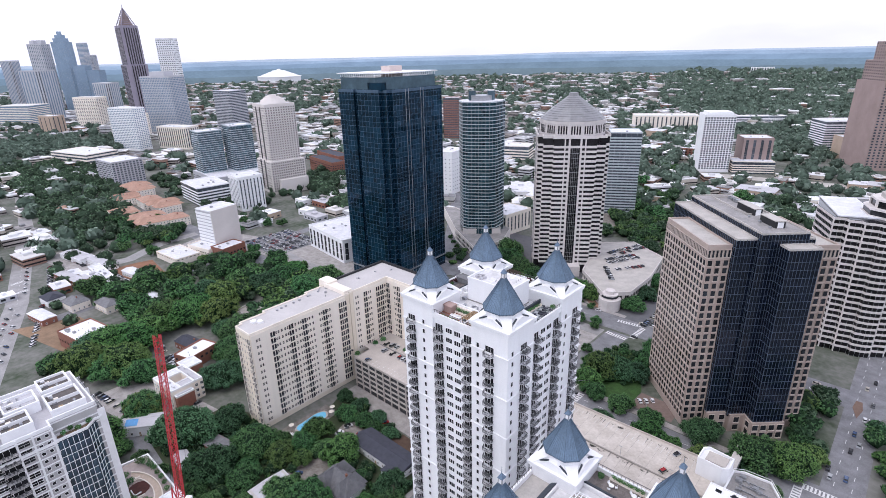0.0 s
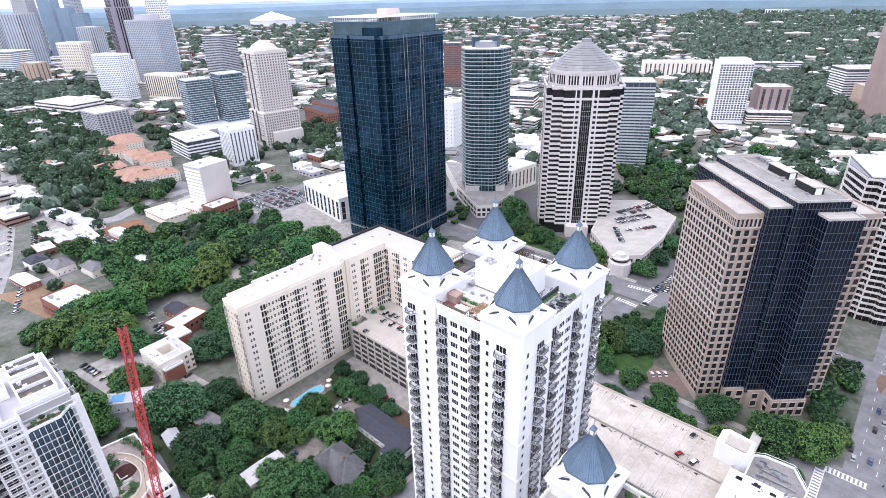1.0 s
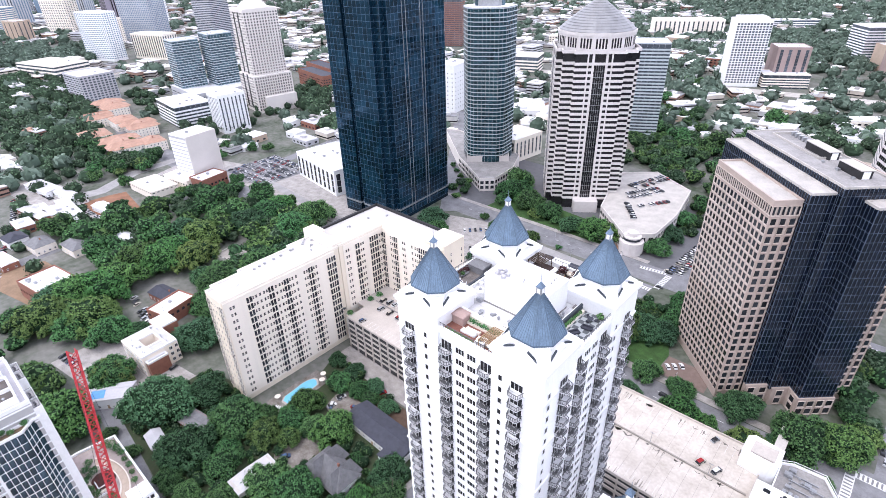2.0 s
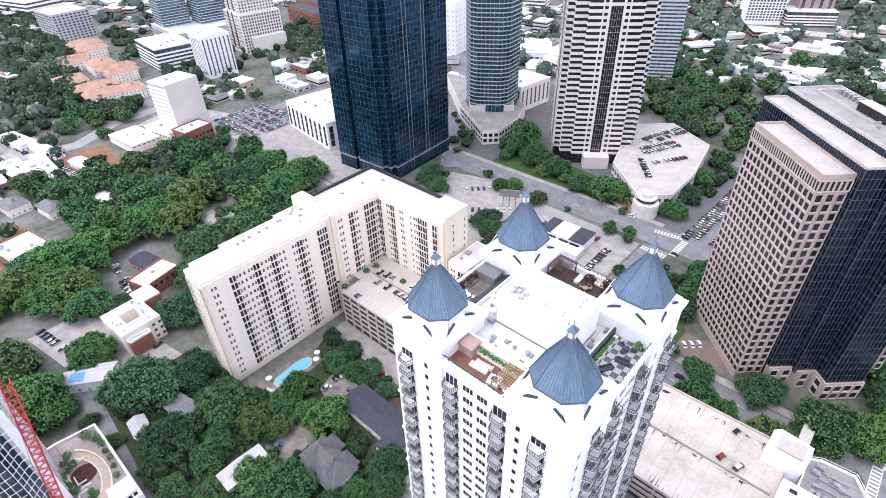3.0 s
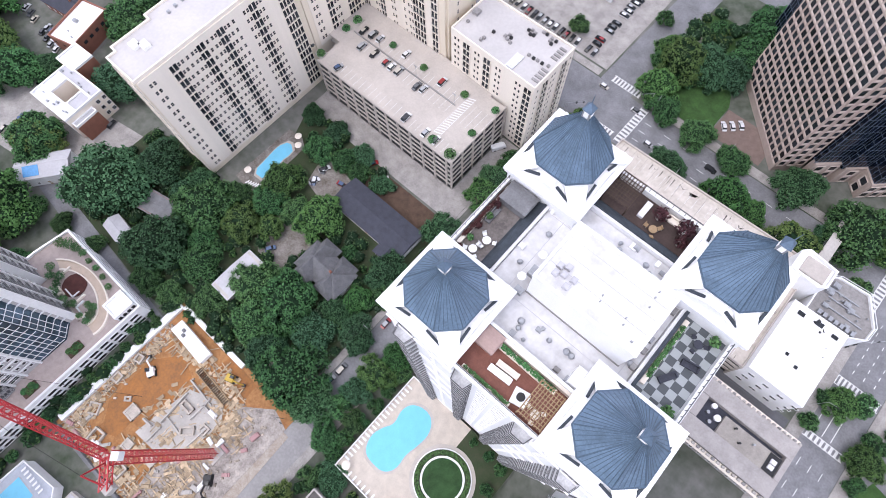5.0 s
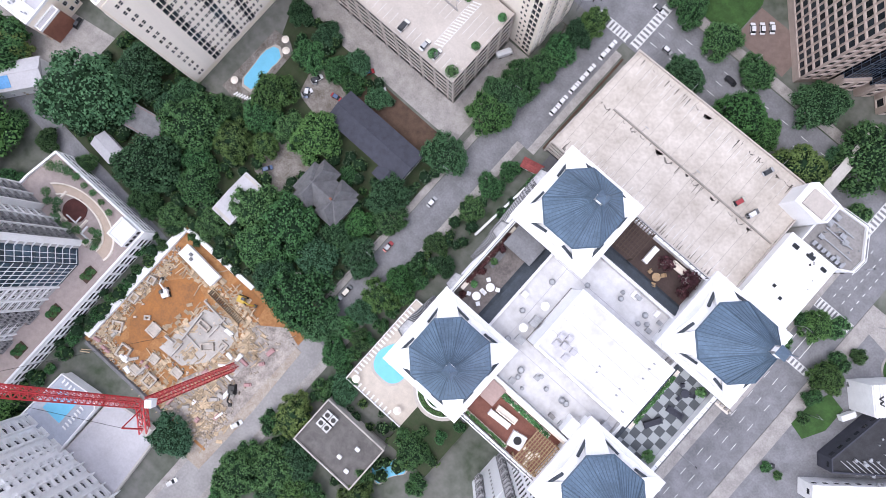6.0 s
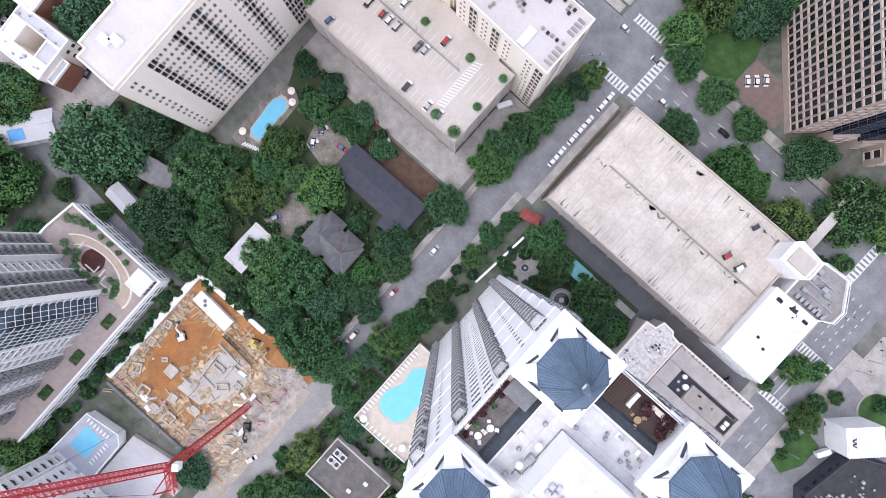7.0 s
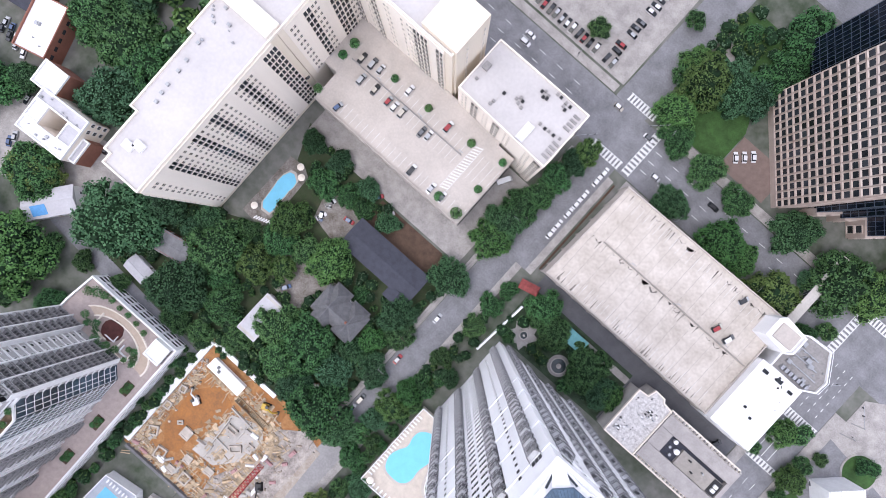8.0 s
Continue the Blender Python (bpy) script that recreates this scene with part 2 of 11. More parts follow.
# each ring is paler and bluer than the last: haze painted into its tone
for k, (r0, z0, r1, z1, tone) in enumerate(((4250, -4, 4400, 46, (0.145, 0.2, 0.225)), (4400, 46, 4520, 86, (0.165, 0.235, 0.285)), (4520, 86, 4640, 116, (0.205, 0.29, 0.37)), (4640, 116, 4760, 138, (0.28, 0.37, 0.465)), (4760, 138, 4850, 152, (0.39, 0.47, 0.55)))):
    g = Geo()
    for a in range(128):
        t0, t1 = a * math.pi / 64, (a + 1) * math.pi / 64
        w0, w1 = (2.5 * (math.sin((9 + k) * t0) + 0.7 * math.sin(23 * t0 + k)), 2.5 * (math.sin((9 + k) * t1) + 0.7 * math.sin(23 * t1 + k)))
        b0, b1 = (0, 0) if k == 0 else (2.5 * (math.sin((8 + k) * t0) + 0.7 * math.sin(23 * t0 + k - 1)), 2.5 * (math.sin((8 + k) * t1) + 0.7 * math.sin(23 * t1 + k - 1)))
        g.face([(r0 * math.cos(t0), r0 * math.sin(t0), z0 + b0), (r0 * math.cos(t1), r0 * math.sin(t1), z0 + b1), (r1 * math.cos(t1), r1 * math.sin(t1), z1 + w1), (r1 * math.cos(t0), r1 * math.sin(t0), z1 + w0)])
    setting("backdrop", g, mat("haze_blue_woods", tone, 1.0, var=0.1, scale=0.005, fine=0.05, spec=0.0), "wooded distance along the horizon with haze in its colour", "backdrop")


def road(name, x0, y0, x1, y1, width, z=0.06, m=None, label="grey asphalt street between the blocks"):
    """A straight road from one end to the other."""
    d = Vector((x1 - x0, y1 - y0))
    n = Vector((-d.y, d.x)).normalized() * width / 2
    a, b = Vector((x0, y0)), Vector((x1, y1))
    return sheet(name, [a - n, b - n, b + n, a + n], -0.2, z, m or M_ASPHALT, label, "road")


def dashes(x0, y0, x1, y1, z, gap=9.0, long=3.0, wide=0.22, name="lane_marking"):
    d = Vector((x1 - x0, y1 - y0))
    n = int(d.length // gap)
    d.normalize()
    s = Vector((-d.y, d.x)) * wide / 2
    g = Geo()
    for i in range(n):
        a = Vector((x0, y0)) + d * (i * gap)
        b = a + d * long
        g.prism([a - s, b - s, b + s, a + s], z - 0.02, z + 0.012)
    return setting(name, g, M_LINE, "white dashed lane marking on asphalt", "marking")


def zebra(cx, cy, along, length, deep, z, n=9):
    """A ladder crossing: bars of length deep, set side by side over length."""
    g = Geo()
    c, s = math.cos(radians(along)), math.sin(radians(along))
    for i in range(n):
        t = (i + 0.5) / n * length - length / 2
        g.prism(turned(rect(t - length / n * 0.27, -deep / 2, t + length / n * 0.27, deep / 2), cx, cy, along), z - 0.02, z + 0.014)
    for e in (-1, 1):
        g.prism(turned(rect(-length / 2, e * deep / 2 - 0.15, length / 2, e * deep / 2 + 0.15), cx, cy, along), z - 0.02, z + 0.016)
    return setting("crosswalk", g, M_LINE, "white ladder crosswalk painted on asphalt", "crosswalk")


# pavements first, a kerb's height above the roads they edge
sheet("pavement", rect(-138.5, -200, -136, 215), -0.2, 0.15, M_PAVE, "pale concrete pavement beside the street", "pavement")
sheet("pavement", rect(-124.3, -200, -121.2, 166), -0.2, 0.15, M_PAVE, "pale concrete pavement beside the street", "pavement")
sheet("pavement", rect(-119.5, 166, -116.5, 215), -0.2, 0.15, M_PAVE, "pale concrete pavement beside the street", "pavement")
sheet("pavement", rect(-560, 241.5, -140, 245), -0.2, 0.15, M_PAVE, "pale concrete pavement along the avenue", "pavement")
sheet("pavement", rect(-118, 241.5, -12, 245.5), -0.2, 0.15, M_PAVE, "pale concrete pavement along the avenue", "pavement")
sheet("pavement", rect(-113, 214.5, -14, 218.5), -0.2, 0.15, M_PAVE, "pale concrete pavement along the avenue", "pavement")
sheet("pavement", rect(-11.5, 40, -7, 217), -0.2, 0.15, M_PAVE, "pale concrete pavement along the boulevard", "pavement")
sheet("pavement", rect(8.6, 20, 14, 205), -0.2, 0.16, M_PAVE, "pale concrete pavement along the boulevard", "pavement")
sheet("pavement", rect(-330, 341, -136, 345), -0.2, 0.15, M_PAVE, "pale concrete pavement along the avenue", "pavement")
road("road", -130, -400, -130, 64, 13.4, 0.05, M_PALEROAD, "pale worn concrete lane beside the building site")
road("road", -130, 64, -130, 166, 11.4, 0.05)
road("road", -127.7, 166, -127.7, 219, 16.5, 0.05)
sheet("apron", [(-138.7, 2), (-131, 2), (-130.4, 30), (-131.5, 57), (-138.7, 57)], -0.2, 0.17, mat("dusty_concrete", (0.42, 0.38, 0.34), 0.95, var=0.25, scale=0.3, fine=3, tint=(0.28, 0.22, 0.17)), "dusty worn concrete apron beside the building site", "apron")
road("road", -700, 230, 60, 230, 22, 0.06, label="wide grey avenue with dashed lane lines")
road("road", -131, 241, -129.5, 318, 15, 0.055)
road("road", -300, 331.5, 420, 327, 20, 0.065, label="wide grey avenue with dashed lane lines")
road("road", 5.4, 240, 6.0, 640, 16, 0.068)
road("road", 0.2, -300, 0.2, 246, 16.5, 0.07, label="wide grey boulevard with turning lanes")
road("road", -290, 318, -470, 545, 14, 0.075)
road("road", -352, 0, -520, 53, 16, 0.055, M_PALEROAD, "wide pale boulevard beside low shops")
road("road", -519, 52.7, -760, 108, 16, 0.056, M_PALEROAD, "wide pale boulevard beside low shops")
road("road", -759, 107.8, -1180, 178, 14, 0.057, M_PALEROAD, "wide pale boulevard running to the far trees")
dashes(-360, 2.5, -519, 52.6, 0.056)
dashes(-520, 53, -758, 107.6, 0.057)
zebra(-548, 59.5, 103, 15, 3.2, 0.057)
zebra(-575, 65.7, 103, 15, 3.2, 0.057)
road("road", -465, 62, -560, 800, 12, 0.045)
road("road", -700, 229, -1100, 300, 16, 0.05)
road("road", -300, 60, -138, 46, 7, 0.045, label="narrow lane between gardens and houses")
road("road", -560, 800, 600, 1010, 26, 0.08, M_CONC, "pale concrete motorway far behind the trees")
for yy in (225.5, 230.2, 234.8):
    dashes(-560, yy, -145, yy, 0.06)
    dashes(-112, yy, -14, yy, 0.06)
for xx in (-3.6, 0.2, 4.0):
    dashes(xx, -200, xx, 170, 0.07, wide=0.2)
for xx in (-3.6, 0.2, 4.0):
    dashes(xx, 198, xx, 222, 0.07, 3.4, 1.4, 0.25)
dashes(2.0, 250, 2.4, 600, 0.068)
dashes(8.6, 250, 9.2, 600, 0.068)
sheet("kerb_island", [(0.8, 322), (3.6, 312), (5.4, 322), (4.4, 330), (1.6, 330)], -0.2, 0.2, M_BRICKPAVE, "brown paved traffic island at the crossing", "island")
dashes(-280, 331.4, -145, 330.5, 0.065)
zebra(-127.5, 244.5, 0, 14, 3.2, 0.055)
zebra(-115.5, 230, 90, 20, 3.2, 0.06, 11)
zebra(-126, 221.3, 0, 14.6, 3.4, 0.062)
zebra(0.2, 193, 0, 16, 3.4, 0.07, 11)
zebra(-1, 241.5, 0, 15, 3.4, 0.07, 10)
zebra(-9.5, 230, 90, 20, 3.2, 0.075, 11)
zebra(-129.6, 313.6, -4, 15, 3.2, 0.066)
zebra(-119.8, 326, 88, 19, 3.2, 0.069)
zebra(-130, 335.6, 8, 17, 3.0, 0.069)
zebra(-0.7, 171, 0, 15, 2.4, 0.07, 9)
g = Geo()
for xx in (-5.0, -1.6, 1.4):
    g.box(xx - 0.14, 173, 0.05, xx + 0.14, 190, 0.086)
for xx in (-3, 0.2):
    g.prism([(xx - 0.5, 187), (xx + 0.5, 187), (xx, 190)], 0.05, 0.087)
    g.box(xx - 0.14, 181, 0.05, xx + 0.14, 187, 0.088)
setting("lane_marking", g, M_LINE, "white lane lines and arrows on asphalt", "marking")

# yards, lots and lawns
sheet("parking_lot", [(-292, 246), (-213.2, 246), (-213.2, 318), (-256, 322), (-286, 312)], -0.2, 0.085, M_PAVE, "pale worn concrete yard with cars behind the apartments", "parking lot")
sheet("pavement", [(-213, 306.2), (-139, 306.2), (-139, 316), (-213, 318)], -0.2, 0.12, M_PALEROAD, "pale pavement along the avenue", "pavement")
sheet("parking_lot", rect(-213, 246, -139, 306), -0.2, 0.1, M_PAVE, "pale worn concrete car lot", "parking lot")
sheet("parking_lot", [(-118, 334), (-92, 334), (-60, 430), (-112, 430)], -0.2, 0.08, M_ASPHALT, "grey asphalt parking lot behind the mall", "parking lot")
sheet("courtyard", rect(-221, 150, -141, 161), -0.2, 0.09, M_PAVE, "pale concrete drive along the parking deck", "courtyard")
sheet("courtyard", rect(-151, 161, -139, 192), -0.2, 0.1, M_PAVE, "pale concrete drive beside the parking deck", "courtyard")
sheet("plaza", rect(-90, 247, -68, 262), -0.2, 0.13, mat("brown_pavers", (0.22, 0.16, 0.14), 0.9, var=0.12, scale=0.5, fine=5), "brown paved forecourt beside the granite tower", "plaza")
sheet("lawn", [(-121, 256), (-98, 268), (-96, 300), (-121, 300)], -0.2, 0.14, M_GRASS, "green lawn beside the granite tower", "lawn")
sheet("lawn", rect(-112, 140, -58, 163), -0.2, 0.12, mat("ivy_ground", (0.05, 0.08, 0.045), 1.0, var=0.3, scale=0.5, fine=4, bump=0.5), "dark planted garden court behind the white tower", "garden")
sheet("footpath", rect(-84, 158.4, -60, 161.2), -0.2, 0.135, M_PAVE, "pale worn footpath beside the service lane", "footpath")
sheet("driveway", rect(-60, 141, -46, 169), -0.2, 0.13, M_SHADEDASPHALT, "asphalt service lane coloured dark for shade", "driveway")
sheet("driveway", rect(-112, 163, -12, 170.6), -0.2, 0.14, M_SHADEDASPHALT, "asphalt service lane beside the garage coloured dark for its shade", "driveway")
sheet("driveway", [(14, 118), (60, 118), (60, 200), (14, 196)], -0.2, 0.1, M_ASPHALT, "round asphalt hotel drive", "driveway")
sheet("lawn", [(13.6, 154), (19.8, 152.4), (24, 160), (24, 169.6), (17, 171), (14.2, 163)], -0.2, 0.2, M_GRASS, "small green island inside the hotel drive", "lawn")
sheet("kerb", octagon(31, 193.5, 7.6, 24), -0.2, 0.24, M_PAVE, "pale round kerb of a planted bed", "kerb")
sheet("lawn", octagon(31, 193.5, 6.8, 24), -0.2, 0.3, M_GRASS, "round dark planted bed beside the hotel drive", "lawn")
sheet("plaza", [(14, 196), (60, 190), (60, 245), (14, 216)], -0.2, 0.13, M_PAVE, "pale paved plaza at the street corner", "plaza")
# soil and ivy; the dark tone also carries the shade between the trees
sheet("ground_cover", [(-262, 60), (-205, 56), (-139, 66), (-138, 148), (-146, 146), (-148, 141), (-180, 141), (-176, 152), (-222, 153), (-205, 112), (-225, 103), (-230, 112), (-262, 100)], -0.2, 0.06, M_LITTER, "soil and ivy under the trees, darkened for their shade", "ground")
sheet("yard", [(-197.4, 101), (-188.8, 94), (-178.4, 93.5), (-172, 98), (-171, 112), (-178, 112), (-193, 112)], -0.2, 0.08, M_YARD, "worn gravel yard among the trees", "yard")
sheet("yard", [(-198.3, 133.8), (-196, 126), (-186, 124), (-181, 126), (-181, 138), (-195.7, 138.8)], -0.2, 0.085, M_YARD, "worn brownish car yard under trees", "yard")
sheet("yard", rect(-180, 138, -143, 149), -0.2, 0.075, M_DIRT, "brown mulch strip behind the dark roof", "yard")
sheet("yard", [(-330, 50), (-262, 62), (-262, 96), (-330, 84)], -0.2, 0.09, M_PAVE, "pale concrete parking yard", "yard")
sheet("yard", [(-543, 130), (-543, 150), (-539, 165), (-496, 160), (-482, 149), (-460, 126), (-488, 131)], -0.2, 0.09, mat("red_earth", (0.28, 0.14, 0.085), 1, var=0.2, scale=0.1), "bare red earth lot between trees", "yard")
sheet("yard", [(-470, 40), (-390, 60), (-400, 88), (-455, 80)], -0.2, 0.09, mat("tan_earth", (0.3, 0.2, 0.13), 1, var=0.2, scale=0.1), "bare brown earth lot beside the street", "yard")
sheet("parking_lot", [(-640, 90), (-480, 118), (-488, 138), (-640, 130)], -0.2, 0.08, M_PAVE, "pale parking lot between low shops", "parking lot")
sheet("parking_lot", rect(-516, 248, -452, 304), -0.2, 0.1, M_ASPHALT, "grey asphalt parking lot full of cars", "parking lot")
sheet("parking_lot", [(-503, 113), (-491, 119), (-470, 117), (-480, 107)], -0.2, 0.1, M_ASPHALT, "small asphalt lot beside the white shop", "parking lot")
sheet("road", [(-640, 92), (-553, 134), (-551, 152), (-574, 188), (-580, 230), (-592, 230), (-588, 186), (-566, 150), (-568, 140), (-648, 102)], -0.2, 0.11, M_PALEROAD, "pale side street behind the red lot", "road")
sheet("road", [(-474, 257), (-417, 252), (-371, 249), (-371, 257), (-417, 260), (-470, 264)], -0.2, 0.12, M_PALEROAD, "pale lane below the office wall", "road")
sheet("parking_lot", [(-560, 200), (-470, 240), (-480, 280), (-580, 250)], -0.2, 0.09, M_PAVE, "pale concrete lot by the office block", "parking lot")
sheet("building_site", [(-60, 520), (20, 520), (40, 640), (-70, 640)], -0.2, 0.12, mat("pale_rubble_ground", (0.4, 0.33, 0.28), 1, var=0.3, scale=0.1), "pale bare ground of a far building site", "site")
sheet("building_site", [(-290, 520), (-240, 500), (-220, 570), (-300, 590)], -0.2, 0.12, M_YARD, "bare earth of a far building site", "site")
sheet("plaza", rect(-330, 338, -118, 450), -0.2, 0.04, M_SHADEDASPHALT, "asphalt yards round the office towers coloured dark for tree shade", "plaza")
sheet("lawn", [(-272, 341), (-168, 341), (-186, 372), (-238, 378), (-270, 384)], -0.2, 0.1, M_GRASS, "green planted strip before the banded tower", "lawn")
sheet("forecourt", [(-192, 362), (-176, 350), (-160, 342), (-158, 352), (-184, 382)], -0.2, 0.13, M_DECK, "tan paved forecourt beside the mall", "forecourt")
sheet("pool_terrace", [(-219.5, 109.5), (-209.5, 108.5), (-207.6, 122), (-208, 136), (-212, 138.5), (-219, 138)], -0.2, 0.2, M_YARD, "tan paved terrace round the pool", "terrace")
sheet("plaza", [(-470, 243), (-330, 247), (-330, 318), (-460, 318)], -0.2, 0.035, M_PAVE, "pale paved blocks round the blue tower", "plaza")
sheet("driveway", [(-121, 282), (-108, 279), (-97, 270), (-97, 274), (-107, 284), (-121, 287)], -0.2, 0.16, M_PAVE, "curved pale path through the lawn", "path")
sheet("lawn", [(-117, 246), (-90.5, 246), (-90.5, 263), (-99, 282), (-100, 302), (-120, 302)], -0.2, 0.11, M_GRASS, "green planted lawn beside the granite tower", "lawn")

# ---------------------------------------------------------------- trees
def leaf_material(name, color, pale):
    m = bpy.data.materials.new(name)
    m.use_nodes = True
    n, l = m.node_tree.nodes, m.node_tree.links
    b = n["Principled BSDF"]
    b.inputs["Roughness"].default_value = 0.7
    b.inputs["Specular IOR Level"].default_value = 0.25
    geo = n.new("ShaderNodeNewGeometry")
    oi = n.new("ShaderNodeObjectInfo")
    mix = n.new("ShaderNodeMix")
    mix.data_type = "RGBA"
    mix.inputs[6].default_value = (*color, 1)
    mix.inputs[7].default_value = (*pale, 1)
    l.new(geo.outputs["Random Per Island"], mix.inputs[0])
    hs = n.new("ShaderNodeHueSaturation")
    fr = n.new("ShaderNodeMath")
    fr.operation = "MULTIPLY"
    fr.inputs[1].default_value = 7.13
    fr2 = n.new("ShaderNodeMath")
    fr2.operation = "FRACT"
    l.new(oi.outputs["Random"], fr.inputs[0])
    l.new(fr.outputs[0], fr2.inputs[0])
    r1 = n.new("ShaderNodeMapRange")
    r1.inputs["To Min"].default_value, r1.inputs["To Max"].default_value = 0.475, 0.52
    r2 = n.new("ShaderNodeMapRange")
    r2.inputs["To Min"].default_value, r2.inputs["To Max"].default_value = 0.75, 1.3
    l.new(fr2.outputs[0], r1.inputs["Value"])
    l.new(oi.outputs["Random"], r2.inputs["Value"])
    l.new(r1.outputs[0], hs.inputs["Hue"])
    l.new(r2.outputs[0], hs.inputs["Value"])
    l.new(mix.outputs[2], hs.inputs["Color"])
    l.new(hs.outputs[0], b.inputs["Base Color"])
    return m


M_LEAVES = leaf_material("leaf_green", (0.036, 0.1, 0.036), (0.1, 0.225, 0.078))
M_BIGLEAVES = [leaf_material("leaf_blue_green", (0.034, 0.092, 0.047), (0.09, 0.195, 0.097)), leaf_material("leaf_fresh_green", (0.042, 0.115, 0.034), (0.115, 0.255, 0.075)),
               leaf_material("leaf_full_green", (0.036, 0.1, 0.037), (0.098, 0.22, 0.078)), leaf_material("leaf_olive_green", (0.058, 0.11, 0.03), (0.15, 0.235, 0.072))]
M_LEAFTONES = [leaf_material("leaf_deep_green", (0.018, 0.05, 0.022), (0.064, 0.138, 0.056)), leaf_material("leaf_mid_green", (0.024, 0.066, 0.025), (0.098, 0.195, 0.07)),
               leaf_material("leaf_yellow_green", (0.03, 0.07, 0.02), (0.115, 0.2, 0.06)), leaf_material("leaf_grey_green", (0.03, 0.062, 0.034), (0.1, 0.155, 0.09))]
# near-black green of the crown lumps, shade between the clumps put into colour
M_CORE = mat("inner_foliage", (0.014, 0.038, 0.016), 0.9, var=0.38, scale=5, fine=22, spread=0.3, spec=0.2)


def quads(name, pts, nrm, size, rng, material, core=None):
    """Small tilted leaf sprays at the given places, as one mesh."""
    n = len(pts)
    a = rng.normal(size=(n, 3))
    nn = nrm + 0.55 * rng.normal(size=(n, 3))
    nn /= np.linalg.norm(nn, axis=1)[:, None]
    u = np.cross(nn, a)
    u /= np.linalg.norm(u, axis=1)[:, None]
    w = np.cross(nn, u)
    s = size * rng.uniform(0.6, 1.3, n)[:, None]
    k = rng.uniform(0.5, 0.9, n)[:, None]
    v = np.stack((pts - u * s, pts + w * s * k - 0.25 * nn * s, pts + u * s, pts - w * s * k - 0.25 * nn * s), 1).reshape(-1, 3)
    me = bpy.data.meshes.new(name)
    vs, fs = v.tolist(), np.arange(4 * n).reshape(-1, 4).tolist()
    if core:
        fs += [tuple(4 * n + i for i in f) for f in core.f]
        vs += core.v
    me.from_pydata(vs, [], fs)
    me.materials.append(material)
    if core:
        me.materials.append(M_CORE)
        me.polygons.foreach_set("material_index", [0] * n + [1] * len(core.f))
    return me


def crown_points(rng, lobes, leaves, flat):
    """Leaf places and outward directions on a cluster of overlapping lobes in a unit crown."""
    pts, nrm = [], []
    cs = []
    for i in range(lobes):
        t, r = rng.uniform(0, 2 * math.pi), math.sqrt(rng.uniform(0, 1)) * 0.66
        z = (0.35 + 0.6 * rng.uniform() * (1 - 0.6 * r)) * flat * 1.5
        cs.append((np.array((r * math.cos(t), r * math.sin(t), z)), rng.uniform(0.28, 0.46)))
    for c, r in cs:
        d = rng.normal(size=(leaves, 3))
        d /= np.linalg.norm(d, axis=1)[:, None]
        d = d[d[:, 2] > -0.55]
        p = c + d * r * rng.uniform(0.76, 1.1, len(d))[:, None] * np.array((1, 1, 0.85))
        keep = np.ones(len(p), bool)
        for c2, r2 in cs:
            if c2 is not c:
                keep &= np.linalg.norm((p - c2) / np.array((1, 1, 0.85)), axis=1) > r2 * 0.72
        pts.append(p[keep])
        nrm.append(d[keep])
    return np.concatenate(pts), np.concatenate(nrm), cs


def lump(g, c, r, rng, n=7):
    """A rough low ball that fills a crown, toned darker for the shade inside."""
    rows = ((-0.8, 0.55), (-0.2, 0.97), (0.45, 0.88), (0.9, 0.4))
    k = len(g.v)
    for z, q in rows:
        for i in range(n):
            t = 2 * math.pi * i / n
            f = r * rng.uniform(0.85, 1.1)
            g.v.append((c[0] + f * q * math.cos(t), c[1] + f * q * math.sin(t), c[2] + 0.85 * f * z))
    for j in range(len(rows) - 1):
        for i in range(n):
            a, b = k + j * n + i, k + j * n + (i + 1) % n
            g.f.append((a, b, b + n, a + n))
            g.mi.append(0)
    g.f.append(tuple(k + 3 * n + i for i in range(n)))
    g.mi.append(0)


def tree(seed, lobes, leaves, flat, label):
    """A broad tree of unit crown radius: forked trunk, shade-toned inner lumps, many leaf sprays."""
    rng = np.random.default_rng(seed)
    ob = thing("tree", label, "tree")
    g = Geo()
    g.cyl((0, 0), 0.055, -0.02, 0.5, 7, 0.035)
    for i in range(5):
        t = i * 1.257 + rng.uniform(0, 0.6)
        g.beam((0, 0, 0.3 + 0.03 * i), (0.42 * math.cos(t), 0.42 * math.sin(t), 0.75), 0.03)
    part("trunk", g, M_BARK, ob)
    p, d, cs = crown_points(rng, lobes, leaves, flat)
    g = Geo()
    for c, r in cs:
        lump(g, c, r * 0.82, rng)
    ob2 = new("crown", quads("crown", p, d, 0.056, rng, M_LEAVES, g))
    ob2.parent = ob
    return ob


